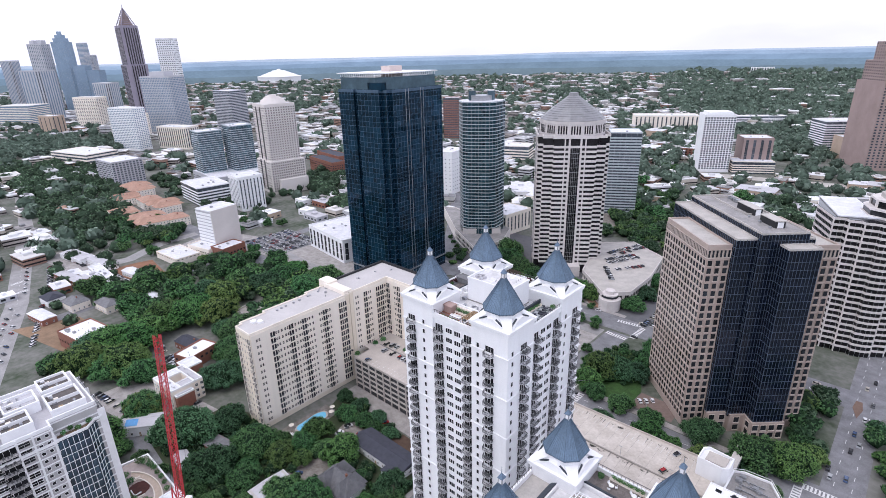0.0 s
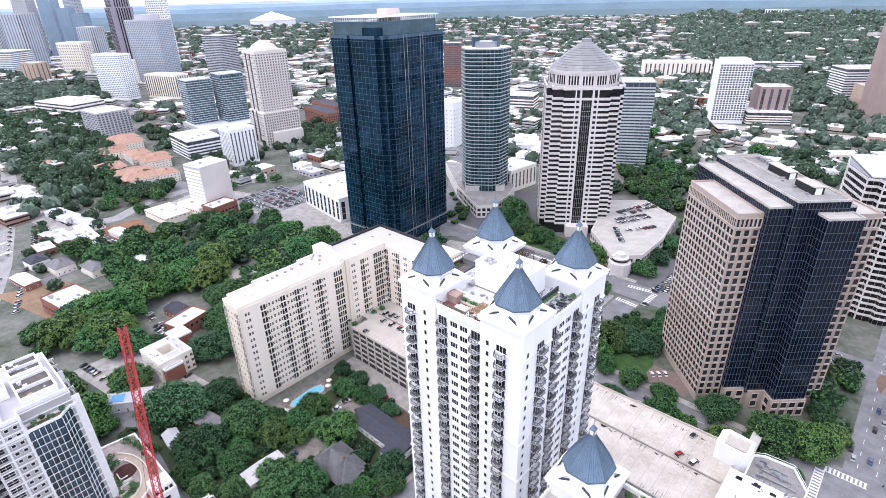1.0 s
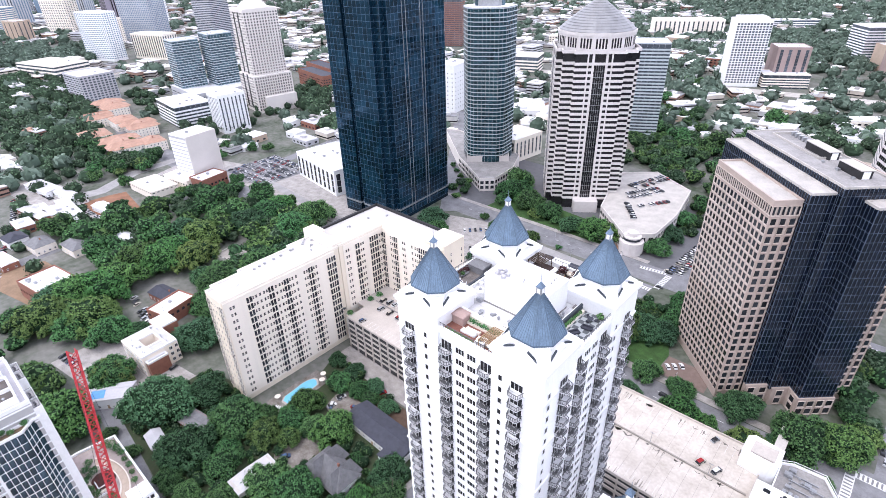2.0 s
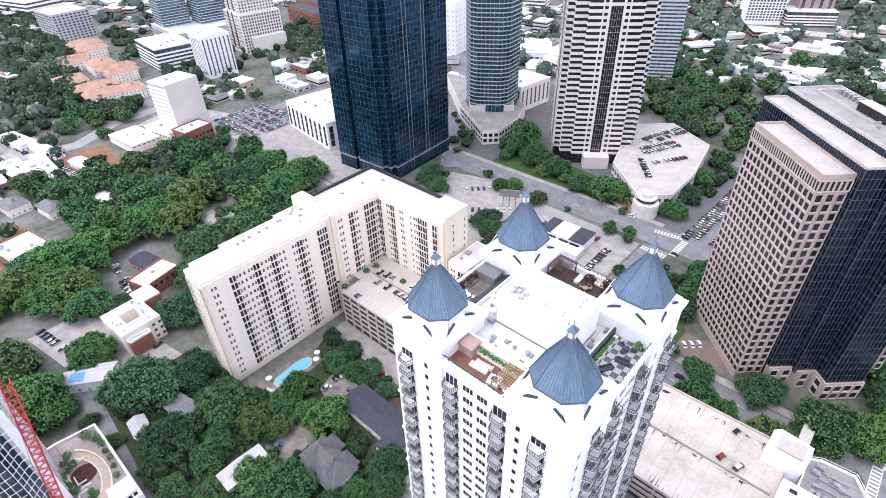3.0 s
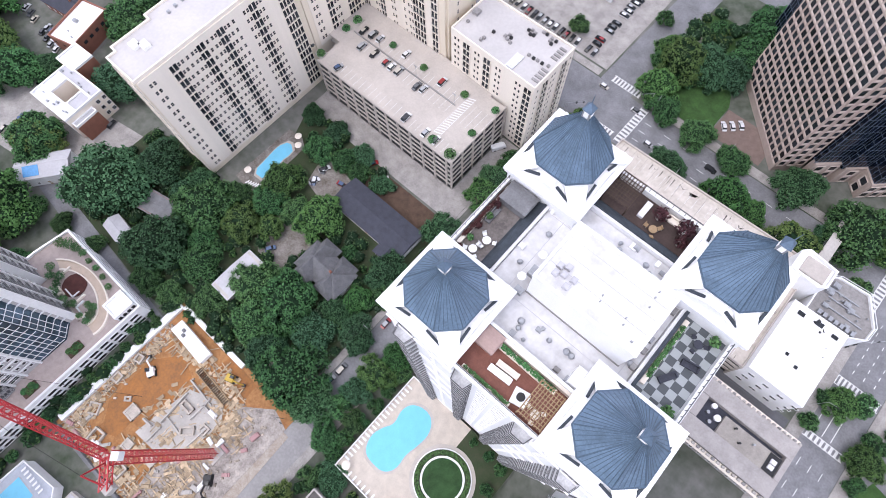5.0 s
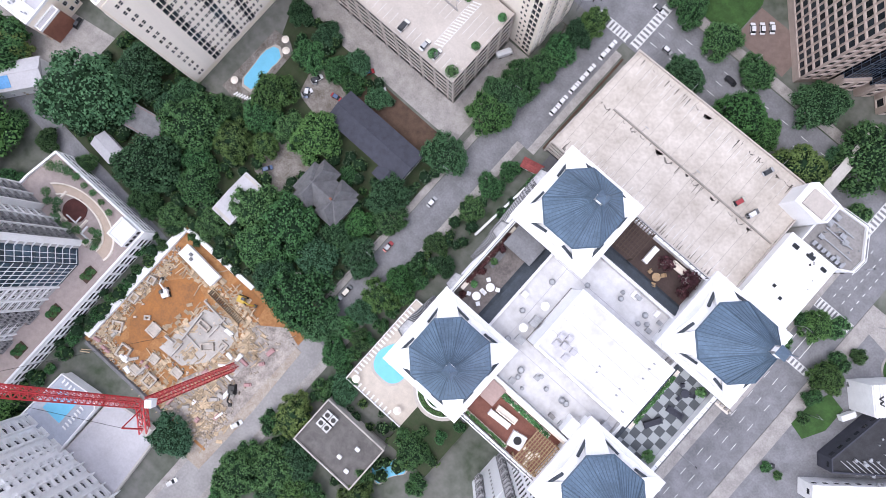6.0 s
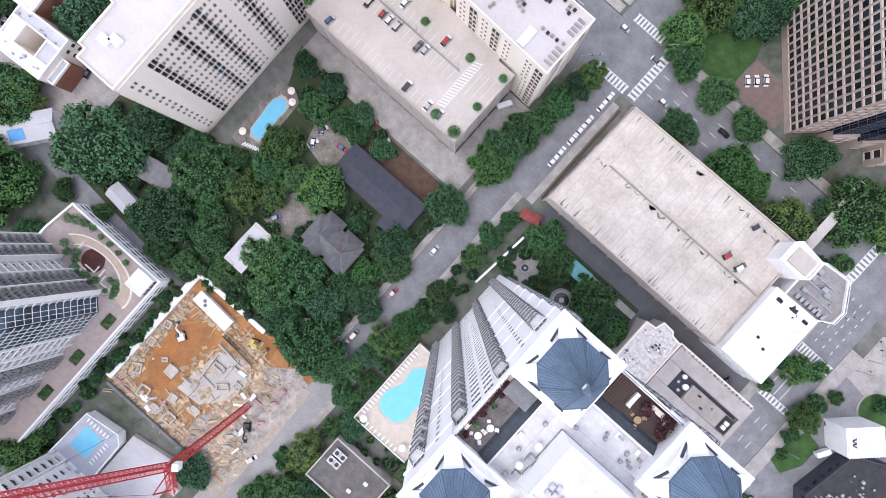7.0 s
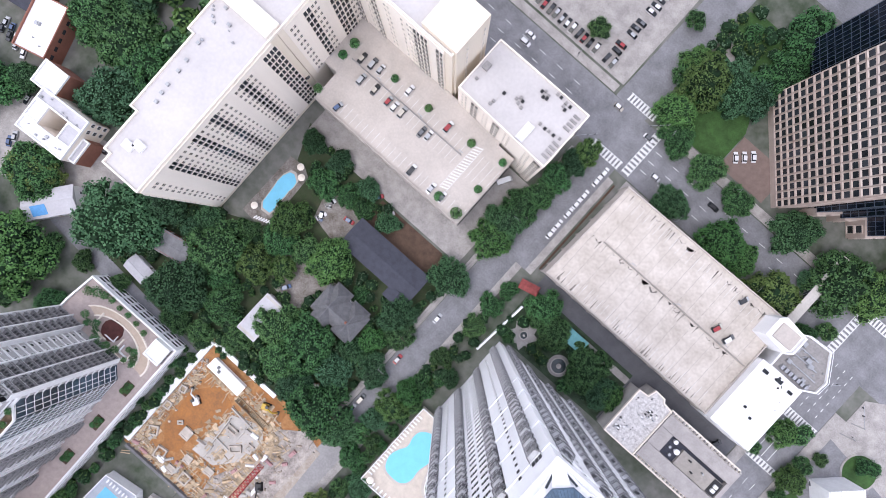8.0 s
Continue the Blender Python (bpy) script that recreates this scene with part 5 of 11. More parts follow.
def collar(poly, z0, z1, out, back):
    """A closed band round an outline, as one ring-shaped mesh."""
    g = Geo()
    a, c = offset(poly, out), offset(poly, -back)
    n = len(poly)
    g.v = [(x, y, z0) for x, y in a] + [(x, y, z1) for x, y in a] + [(x, y, z1) for x, y in c] + [(x, y, z0) for x, y in c]
    for i in range(n):
        j = (i + 1) % n
        for k in range(4):
            m = (k + 1) % 4
            g.f.append((k * n + i, k * n + j, m * n + j, m * n + i))
    g.mi = [0] * len(g.f)
    return g


def ring(poly, z0, z1, out):
    """A belt course round an outline, standing proud of it."""
    return collar(poly, z0, z1, out, 0.3)


def parapet(parent, poly, z, h, thick, m, name="parapet"):
    return part(name, collar(poly, z - 0.3, z + h, 0.05, thick), m, parent)


def roof_clutter(parent, x0, y0, x1, y1, z, n, seed, big=1.8):
    """Cooling units with fans and small vents, each a part."""
    rng = random.Random(seed)
    for i in range(n):
        x, y = rng.uniform(x0, x1), rng.uniform(y0, y1)
        if i % 3 == 0:
            s = rng.uniform(0.6, 1) * big
            g = Geo()
            g.box(x - s / 2, y - s * 0.4, z, x + s / 2, y + s * 0.4, z + s * 0.6)
            g.cyl((x, y), s * 0.3, z + s * 0.6, z + s * 0.68, 10)
            part("cooling_unit", g, M_METAL, parent, "grey metal cooling unit")
        elif parent.location.y < 215:
            r = rng.uniform(0.15, 0.35)
            g = Geo()
            g.cyl((x, y), r, z, z + 0.7, 8)
            g.cyl((x, y), r * 1.6, z + 0.7, z + 0.95, 8, r * 0.8)
            part("roof_vent", g, M_METAL, parent, "small metal roof vent")


# ---------------------------------------------------------------- generic city buildings
G, B, S, K = "grid", "bands", "slots", "curtain"
def building(name, label, cx, cy, rz, w, d, h, style="grid", wall=None, glass=None, frame_m=None, fh=3.5, bay=3.6, cap=4, base=4.0,
             faces=(0, 1), top=None, roof_m=None, frac=(0.55, 0.5), cat="building", units=5, poly=None, setback=0.0):
    """A block with storeys: punched windows (grid), glass bands (bands), a curtain wall (curtain) or tall slots (slots)."""
    ob = thing(name, label, cat, (cx, cy, 0), rz)
    poly = poly or rect(-w / 2, -d / 2, w / 2, d / 2)
    floors = max(1, int((h - base - 1.0) // fh))
    wall = wall or M_CREAMW
    # past 560 m dark glass gives way to the haze-lifted tone
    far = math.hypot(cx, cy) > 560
    glass = M_FARHAZEGLASS if far and glass in (None, M_GLASS, M_GLASSBR, M_TEALDK) else glass or M_GLASS
    frame_m = frame_m or wall
    g = Geo()
    g.prism(poly, -0.3, h)
    part("wall", g, glass if style in ("bands", "curtain") else wall, ob)
    g = Geo()
    g.prism(poly, h, h + 0.12, 0.995)
    part("roof", g, roof_m or M_MEMBRANE, ob)
    parapet(ob, poly, h, 1.0, 0.4, frame_m)
    es = list(edges(poly))
    if style == "grid":
        me = window_mesh(bay * frac[0], fh * frac[1], frame_m, glass, 0.15, 0.14, 1, 1, False)
        ps = []
        for f in faces:
            a, dr, L = es[f]
            n = max(1, int(L // bay))
            for k in range(floors - 1, -1, -1):
                ps += [on_wall(a, dr, (i + 0.5) * L / n, base + k * fh + fh * 0.25) for i in range(n)]
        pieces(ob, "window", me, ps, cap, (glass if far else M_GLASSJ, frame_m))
    elif style == "bands":
        me = ring(poly, 0, fh * (1 - frac[1]), 0.18).mesh("spandrel", frame_m)
        pieces(ob, "spandrel", me, [Matrix.Translation((0, 0, base - fh * 0.6 + k * fh)) for k in range(floors, -1, -1)], 10)
        g = Geo()
        for f in faces:
            a, dr, L = es[f]
            n = max(1, int(L // bay))
            for i in range(n + 1):
                x, y = a[0] + dr[0] * L * i / n, a[1] + dr[1] * L * i / n
                g.prism(turned(rect(-0.1, -0.12, 0.1, 0.1), x, y, math.degrees(math.atan2(dr[1], dr[0]))), 0, h)
        tagged(part("mullion", g, M_METAL, ob), kind="stuff")
    elif style == "curtain":
        ps = []
        for f in faces:
            a, dr, L = es[f]
            n = max(1, int(L // bay))
            me = pane_mesh(L / n, fh, glass, frame_m)
            pieces(ob, "pane", me, [on_wall(a, dr, i * L / n, base + k * fh) for k in range(floors - 1, -1, -1) for i in range(n)], cap)
    elif style == "slots":
        g = Geo()
        for f in faces:
            a, dr, L = es[f]
            n = max(1, int(L // bay))
            me = window_mesh(bay * frac[0], h - base - 2.5, frame_m, glass, 0.3, 0.2, 1, max(2, floors), False)
            pieces(ob, "window", me, [on_wall(a, dr, (i + 0.5) * L / n, base) for i in range(n)], cap, (M_FARHAZEGLASS if far else M_GLASSJ, frame_m))
    if top:
        g = Geo()
        tw, td, th = top
        g.box(-w * tw / 2, -d * td / 2, h, w * tw / 2, d * td / 2, h + th)
        part("roof_house", g, frame_m, ob)
    if units:
        roof_clutter(ob, -w * 0.35, -d * 0.35, w * 0.35, d * 0.35, h + 0.1, units, int(abs(cx) + abs(cy)), 2.6)
    return ob



# ---------------------------------------------------------------- houses and small buildings among the trees
def house(label, x, y, rz, w, d, h, roof_m, wall_m, hip=0.0, rise=2.6, cat="house", cross=False, chimney=False):
    """A house with eaves, a gabled or hipped roof, windows and a door."""
    ob = thing("house", label, cat, (x, y, 0), rz)
    g = Geo()
    g.box(-w / 2, -d / 2, -0.2, w / 2, d / 2, h)
    part("wall", g, wall_m, ob)

    def roof(w, d, z, r, turn):
        g = Geo()
        e = 0.5
        a = [(-w / 2 - e, -d / 2 - e, z - 0.1), (w / 2 + e, -d / 2 - e, z - 0.1), (w / 2 + e, d / 2 + e, z - 0.1), (-w / 2 - e, d / 2 + e, z - 0.1)]
        k = w / 2 + e - (d / 2 if hip else 0) * hip
        p, q = (-k, 0, z + r), (k, 0, z + r)
        g.face([a[0], a[1], q, p])
        g.face([a[2], a[3], p, q])
        g.face([a[1], a[2], q])
        g.face([a[3], a[0], p])
        g.face([a[3], a[2], a[1], a[0]])
        o = part("roof", g, roof_m, ob)
        o.matrix_basis = Matrix.Rotation(radians(turn), 4, "Z")
        g = Geo()
        g.beam(p, q, 0.25)
        part("ridge", g, roof_m, o)
        return o

    roof(w, d, h, rise, 0)
    if cross:
        for k, f in ((-0.22, 1.5), (0.26, 1.3)):
            o = roof(d * f, w * 0.36, h + 0.05, rise * 0.98, 90)
            o.matrix_basis = Matrix.Translation((k * w, 0, 0)) @ o.matrix_basis
    me = window_mesh(1.0, 1.4, M_WHITE, cols=2, sill=True)
    ps = []
    for p0, dd, L in (((-w / 2, -d / 2), (1, 0), w), ((w / 2, -d / 2), (0, 1), d), ((w / 2, d / 2), (-1, 0), w), ((-w / 2, d / 2), (0, -1), d)):
        n = max(1, int(L // 3.4))
        ps += [on_wall(p0, dd, (i + 0.5) * L / n, 1.0 + 3 * k) for k in range(max(1, int(h // 3.1))) for i in range(n)]
    pieces(ob, "window", me, ps, 4, (M_GLASSJ, M_WHITE))
    g = Geo()
    g.box(-0.5, -d / 2 - 0.08, 0, 0.5, -d / 2 + 0.02, 2.1)
    part("door", g, M_TIMBER, ob)
    if chimney:
        g = Geo()
        g.box(w * 0.2, -0.4, h, w * 0.2 + 0.8, 0.4, h + rise + 1)
        part("chimney", g, M_BRICK, ob)
    return ob


house("long low house with a dark slate-blue shingle roof", -163, 132.2, 0, 34.5, 12.5, 4.5, M_SHINGLE, M_WHITE, rise=1.8)
house("small dark-roofed wing beside the long house", -150.3, 124.2, 90, 4, 9, 4.2, M_SHINGLE, M_WHITE, rise=1.2)
house("grey shingled house with a crossed hip roof", -162.5, 105.5, 0, 20, 11, 5.0, mat("charcoal_shingles", (0.16, 0.16, 0.17), 0.9, var=0.18, scale=0.4, fine=3), M_WHITE, 0.9, 5.6, cross=True, chimney=True)
house("pale grey-roofed house half hidden by trees", -184.6, 83.3, -1, 8, 17, 5, M_ROOFGREY, M_CONC, 0, 0.5)
house("dark flat-roofed house in the shade of big trees", -228.5, 81, 12, 13, 8, 5, M_SHINGLE2, M_BRICK, 0, 0.6)
house("grey low garage house at the street trees", -151.5, 72.5, 40, 9, 7, 4, M_GRAVEL, M_BRICK, 0, 0.8)
house("small grey house roof among dense trees", -233.4, 65, -5, 9.5, 6, 4, M_ROOFGREY, M_WHITE, 0, 1.4)
house("white town house with a grey roof and blue tarpaulin", -276, 62, 52, 20, 10, 6, M_ROOFGREY, M_WHITE, 0, 1.6)
ob = thing("tarpaulin", "bright blue tarpaulin over a grey house roof", "tarpaulin", (-276, 62, 0), 52)
g = Geo()
g.hexa([(-7, -4.4, 6.25), (-1, -4.4, 6.25), (-1, -0.4, 7.52), (-7, -0.4, 7.52)], [(-7, -4.4, 6.36), (-1, -4.4, 6.36), (-1, -0.4, 7.62), (-7, -0.4, 7.62)])
part("sheet", g, mat("blue_tarpaulin", (0.08, 0.3, 0.62), 0.5, var=0.15, scale=1), ob)
house("dark-roofed cottage with a teal lean-to", -340, 116, 10, 22, 10, 5, M_SHINGLE, M_BRICK, 0.6, 3.0, chimney=True)
house("brown shingle house beside the wood", -300, 176, 10, 16, 12, 5, mat("brown_shingles", (0.16, 0.12, 0.1), 0.9, var=0.15, scale=0.5), M_CREAMW, 0.8, 3)
house("grey shingled house by the boulevard", -476, 84, 8, 18, 14, 6, M_SHINGLE2, M_CREAMW, 0.8, 3.4, chimney=True)
house("dark shingled house by the boulevard", -500, 74, 8, 16, 13, 6, M_SHINGLE, M_WHITE, 0.8, 3.2)
house("grey hipped shop house beside the street", -452, 100, 8, 20, 12, 6, M_SHINGLE2, M_CREAMW, 0.8, 3)
house("white hipped pavilion roof near the hotel", -560, 296, 10, 18, 18, 5, M_MEMBRANE, M_WHITE, 0.95, 3.4)
house("long white-roofed shop building", -440, 128, 8, 34, 12, 6, M_MEMBRANE, M_WHITE, 0, 1.0)
for i, (x, y, w, d) in enumerate(((-520, 112, 46, 9), (-545, 96, 44, 9), (-500, 140, 40, 10), (-560, 128, 40, 9), (-470, 60, 24, 10), (-600, 118, 40, 14))):
    house("low pale-roofed shop row along the boulevard", x, y, 10, w, d, 5, (M_MEMBRANE, M_ROOFGREY)[i % 2], (M_WHITE, M_BRICK)[i % 3 == 1], 0, 0.9)

# terracotta-roofed townhouses
for i, (x, y, w, d) in enumerate(((-845, 262, 66, 26), (-752, 244, 34, 26), (-712, 248, 40, 26), (-716, 200, 34, 28), (-660, 208, 56, 28), (-640, 232, 26, 22), (-790, 228, 30, 24))):
    house("cream townhouse block with an orange terracotta hip roof", x, y, -4, w, d, 10, M_TERRA, M_CREAMW, 0.9, 4.2, cross=(i % 2 == 0), chimney=True)
house("brick villa with a terracotta roof among trees", -800, 160, 20, 20, 14, 8, M_TERRA, M_BRICK, 0.9, 3.2)

# square brick block with a light well
ob = thing("brick_block", "brick apartment block with white roofs round a light well", "building", (-291, 88, 0), 4)
for k, (x0, y0, x1, y1, h) in enumerate(((-11, -9, 11, -3.6, 12), (-11, 4.2, 11, 9, 12), (-11, -3.6, -4.6, 4.2, 12), (4.6, -3.6, 11, 4.2, 12), (-17, 8, -6, 18, 11.5), (11, -8, 14, 2, 9))):
    g = Geo()
    g.box(x0, y0, 0, x1, y1, h)
    wing = part("wing", g, M_BRICK if k > 3 else M_CREAMW, ob)
    g = Geo()
    g.box(x0 + 0.1, y0 + 0.1, h, x1 - 0.1, y1 - 0.1, h + 0.1)
    part("roof", g, M_ROOFGREY if k % 2 else M_MEMBRANE, wing)
    parapet(wing, rect(x0, y0, x1, y1), h, 0.7, 0.5, M_WHITE)
roof_clutter(ob, -10, -8, 10, -4.5, 12.1, 6, 41, 1.4)
roof_clutter(ob, -10, 5, 10, 8, 12.1, 6, 42, 1.4)
me = window_mesh(1.5, 1.8, M_WHITE, cols=2)
pieces(ob, "window", me, [on_wall((-11, -9), (1, 0), s, z) for z in (1.5, 5, 8.5) for s in (2, 5.5, 9, 13, 16.5, 20)] + [on_wall((11, -9), (0, 1), s, z) for z in (1.5, 5, 8.5) for s in (14, 17)], joined=(M_GLASSJ, M_WHITE))

# low white-roofed brick office with roof plant, by the brown lot
building("brick_office", "low brick office with a white roof and plant", -403, 71, 10, 26, 22, 11, G, M_BRICK, cap=12, roof_m=M_BRIGHT, units=14)
building("low_block", "low white commercial block beside the lane", -322, 112, 15, 14, 22, 8, G, M_BRICK, cap=8, roof_m=M_BRIGHT, units=3)
building("low_block", "flat grey garage roof between trees", -352, 166, 10, 18, 14, 5, G, M_CONC, cap=10, roof_m=M_GRAVEL, units=0)

# grey mansion-roofed hall beside the garage
ob = thing("club_house", "grey-roofed club house with a sunken roof court", "building", (-29, 151.5, 0))
M_TAUPE = mat("taupe_flat_roof", (0.4, 0.37, 0.36), 0.9, var=0.14, scale=0.2, fine=2, tint=(0.3, 0.28, 0.27))
g = Geo()
g.box(-15.2, -9.6, 0, 18.4, 9.8, 9)
part("wall", g, M_CONC, ob)
for x0, y0, x1, y1 in ((-15.2, 4.4, 19, 10.0), (-15.2, -9.8, 19, -3.6), (-15.2, -3.6, -9.4, 4.4), (17.2, -3.6, 19, 4.4)):
    g = Geo()
    g.hexa([(x0, y0, 9), (x1, y0, 9), (x1, y1, 9), (x0, y1, 9)], [(x0 + 0.05, y0 + 0.05, 11.2), (x1 - 0.05, y0 + 0.05, 11.2), (x1 - 0.05, y1 - 0.05, 11.2), (x0 + 0.05, y1 - 0.05, 11.2)])
    part("flat_roof", g, M_TAUPE, ob)
for y0, y1, y2 in ((10.0, 10.6, 11.6), (-9.8, -10.4, -11.4)):
    # stone balustrade walk along both long sides
    g = Geo()
    g.box(-15.2, min(y0, y2), 9.2, 19, max(y0, y2), 9.8)
    part("ledge", g, M_CREAMW, ob, "pale stained stone ledge")
    for i in range(20):
        g = Geo()
        g.box(-14.9 + 1.75 * i, y1 - 0.35, 9.8, -14.0 + 1.75 * i, y1 + 0.35, 10.7)
        part("block", g, M_CONC if i % 3 else M_CONCDK, ob)
g = Geo()
g.box(-2.4, -3.5, 9, 17.1, 3.0, 10.6)
part("court_roof", g, M_GRAVEL, ob)
g = Geo()
g.box(-9.3, -3.5, 9, 17.1, 4.3, 9.3)
part("court_floor", g, M_SHINGLE, ob)
g = Geo()
g.box(13.2, -3.3, 10.6, 17, 2.8, 10.8)
pad = part("plant_well", g, M_BLACK, ob)
for dy in (-1.4, 0.4):
    g = Geo()
    g.box(14.2, dy - 0.7, 10.8, 15.8, dy + 0.7, 11.6)
    g.cyl((15.0, dy), 0.5, 11.6, 11.7)
    part("fan_unit", g, M_WHITE, pad)
for x, y, r, m in ((-6.6, 3.2, 0.7, M_WHITE), (-4.0, 0.6, 0.9, M_WHITE), (-5.4, -1.9, 0.5, M_METAL), (-7.2, 0.4, 0.45, M_METAL), (1.5, 1.4, 0.3, M_BLACK), (4.5, -1.6, 0.3, M_BLACK), (8.0, 0.9, 0.3, M_METAL)):
    g = Geo()
    z = 9.3 if x < -2.4 else 10.6
    g.cyl((x, y), r, z, z + 1.2)
    g.cyl((x, y), r * 1.25, z + 1.2, z + 1.4)
    part("roof_vent", g, m, ob)
wing = [(-30, -11.2), (-15.4, -11.4), (-15.4, 10.8), (-19.5, 11.2), (-20.5, 12.6), (-25, 12.8), (-26, 9.4), (-30, 9)]
g = Geo()
g.prism(wing, 0, 10)
tw = part("terrace_wing", g, M_CONC, ob)
g = Geo()
g.prism(wing, 10, 10.15, 0.98)
part("terrace", g, mat("worn_stone_terrace", (0.62, 0.6, 0.59), 0.9, var=0.35, scale=0.9, fine=3, tint=(0.36, 0.34, 0.33)), tw)
parapet(tw, wing, 10, 0.8, 0.4, M_CREAMW)
vr = random.Random(21)
for x, y in ((-26.5, -5.5), (-20.5, 3.5)):
    for i in range(12):
        px, py = x + vr.uniform(-2.2, 2.2), y + vr.uniform(-2.2, 2.2)
        g = Geo()
        g.box(px - 0.35, py - 0.3, 10.1, px + 0.35, py + 0.3, 10.1 + vr.uniform(0.4, 1.0))
        part("cooling_unit", g, (M_METAL, M_BLACK, M_WHITE)[i % 3], tw, "small roof cooling unit")
for i in range(26):
    px, py = vr.uniform(-29, -16.5), vr.uniform(-10, 10)
    g = Geo()
    g.cyl((px, py), vr.uniform(0.12, 0.3), 10.1, 10.1 + vr.uniform(0.2, 0.7), 8)
    part("vent", g, (M_CONCDK, M_METAL, M_BLACK)[i % 3], tw)
me = window_mesh(1.2, 2.0, M_WHITE, cols=2)
pieces(ob, "window", me, [on_wall((-15.2, -9.6), (1, 0), 2 + 3.3 * i, z) for z in (1.2, 5.2) for i in range(10)] + [on_wall((18.4, -9.6), (0, 1), 2 + 3.3 * i, z) for z in (1.2, 5.2) for i in range(6)], joined=(M_GLASSJ, M_WHITE))

# white flat building with roof plant south of the pool
ob = building("low_block", "low grey building with big roof cooling units", -100, 44.5, 0, 26, 18, 6, G, M_CONC, cap=8, roof_m=mat("dark_roof_gravel", (0.15, 0.14, 0.135), 0.95, var=0.2, scale=0.3, fine=4), units=0)
for x, y in ((-9.5, 5.0), (-6.8, 5.0), (-9.5, 1.6), (-6.8, 1.6)):
    g = Geo()
    g.box(x - 1.2, y - 1.4, 6.1, x + 1.2, y + 1.4, 7.6)
    u = part("cooling_unit", g, M_METAL, ob, "large grey cooling unit with fans")
    g = Geo()
    g.cyl((x, y), 0.85, 7.6, 7.75, 12)
    part("fan", g, M_BLACK, u)
for x, y in ((3, -3), (6, 3), (8, -5)):
    g = Geo()
    g.box(x - 0.8, y - 0.6, 6.1, x + 0.8, y + 0.6, 6.9)
    part("skylight", g, M_WHITE, ob)

# hotel with the round drive
hot = building("hotel", "dark-roofed hotel wing at the asphalt drive", 0, 0, 0, 30, 30, 6.5, G, M_SHINGLE, M_GLASS, M_SHINGLE, cap=8, roof_m=mat("black_roof_felt", (0.035, 0.035, 0.04), 0.8, var=0.25, scale=0.4), units=0, faces=(0, 4, 3), poly=[(26.5, 152.5), (29.5, 149), (56, 170), (44, 181), (30, 174)])
roof_clutter(hot, 33, 156, 44, 170, 6.6, 22, 31, 1.5)
building("hotel", "long white-roofed hotel wing beside the drive", 0, 0, 0, 30, 30, 7, G, M_WHITE, M_GLASS, M_WHITE, cap=8, roof_m=M_MEMBRANE, units=0, faces=(0, 3), poly=[(27, 141.5), (30.5, 137.2), (62, 163), (58, 168)])
for k in range(7):
    g = Geo()
    g.box(29.6 + 1.5 * k, 154 + 1.3 * k, 6.6, 37 + 1.2 * k, 154.25 + 1.3 * k, 7.0)
    part("roof_pipe", g, M_METAL, hot)
lou = thing("hotel_entrance", "white louvred hotel entrance block with a dark sign", "building", (26.3, 179.6, 0), -45)
g = Geo()
g.box(-5.2, -6.5, 0, 5.2, 7, 11.5)
part("wall", g, M_WHITE, lou)
for k in range(13):
    g = Geo()
    g.box(-5.4, -6.2 + k * 1.0, 11.5, 5.4, -5.7 + k * 1.0, 12.0)
    part("louvre", g, M_WHITE, lou)
g = Geo()
for k, (a, c) in enumerate((((-1.6, -3.4), (-0.8, -4.8)), ((-0.8, -4.8), (0, -3.6)), ((0, -3.6), (0.8, -4.8)), ((0.8, -4.8), (1.6, -3.4)))):
    g.beam((*a, 12.1), (*c, 12.1), 0.35)
part("sign", g, M_BLACK, lou, "dark zigzag sign")
ob = thing("delivery_van", "white delivery van on the hotel drive", "van", (25.5, 169, 0.12), 60)
g = Geo()
g.box(-3.2, -1.0, 0.5, 1.6, 1.0, 2.7)
part("cargo_box", g, M_WHITE, ob)
g = Geo()
g.hexa([(1.6, -0.95, 0.5), (3.0, -0.95, 0.5), (3.0, 0.95, 0.5), (1.6, 0.95, 0.5)], [(1.6, -0.9, 2.3), (2.3, -0.9, 2.3), (2.3, 0.9, 2.3), (1.6, 0.9, 2.3)])
part("cab", g, M_WHITE, ob)
for sx in (-2, 2):
    for sy in (-1, 1):
        g = Geo()
        g.prism(octagon(sx, 0, 0.42, 10), 0, 0.01)
        g = Geo()
        k = [(sx + 0.42 * math.cos(i * 0.628), 0.42 + 0.42 * math.sin(i * 0.628)) for i in range(10)]
        g.hexa([(x, sy * 0.8, z) for x, z in k], [(x, sy * 1.05, z) for x, z in k])
        part("wheel", g, M_RUBBER, ob)
copy_thing(ob, pose(-149, 187, 0.12, 0, 0, 60))

# showroom in the car lot
ob = thing("showroom", "flat car showroom with striped black and white roof", "building", (-174, 287, 0), 2)
for i, (x0, x1, m) in enumerate(((-14, -7, M_SHINGLE), (-7, 4.5, M_BRIGHT), (4.5, 14, M_SHINGLE))):
    g = Geo()
    g.box(x0, -1, 0, x1, 14, 5.5)
    w = part("bay", g, M_WHITE, ob)
    g = Geo()
    g.hexa([(x0 - 0.1, -1.3, 5.5), (x1 + 0.1, -1.3, 5.5), (x1 + 0.1, 14.3, 5.5), (x0 - 0.1, 14.3, 5.5)], [(x0, -1, 6.2), (x1, -1, 6.2), (x1, 14, 6.2), (x0, 14, 6.2)])
    part("roof", g, m, w)
g = Geo()
g.box(-15, -11, 0, 15, -1.2, 4.2)
part("workshop", g, M_MEMBRANE, ob)
for x in (-6, 2, 9):
    g = Geo()
    g.box(x - 3, -3.2, 4.2, x + 3, -1.6, 4.5)
    part("skylight", g, M_GLASS, ob)

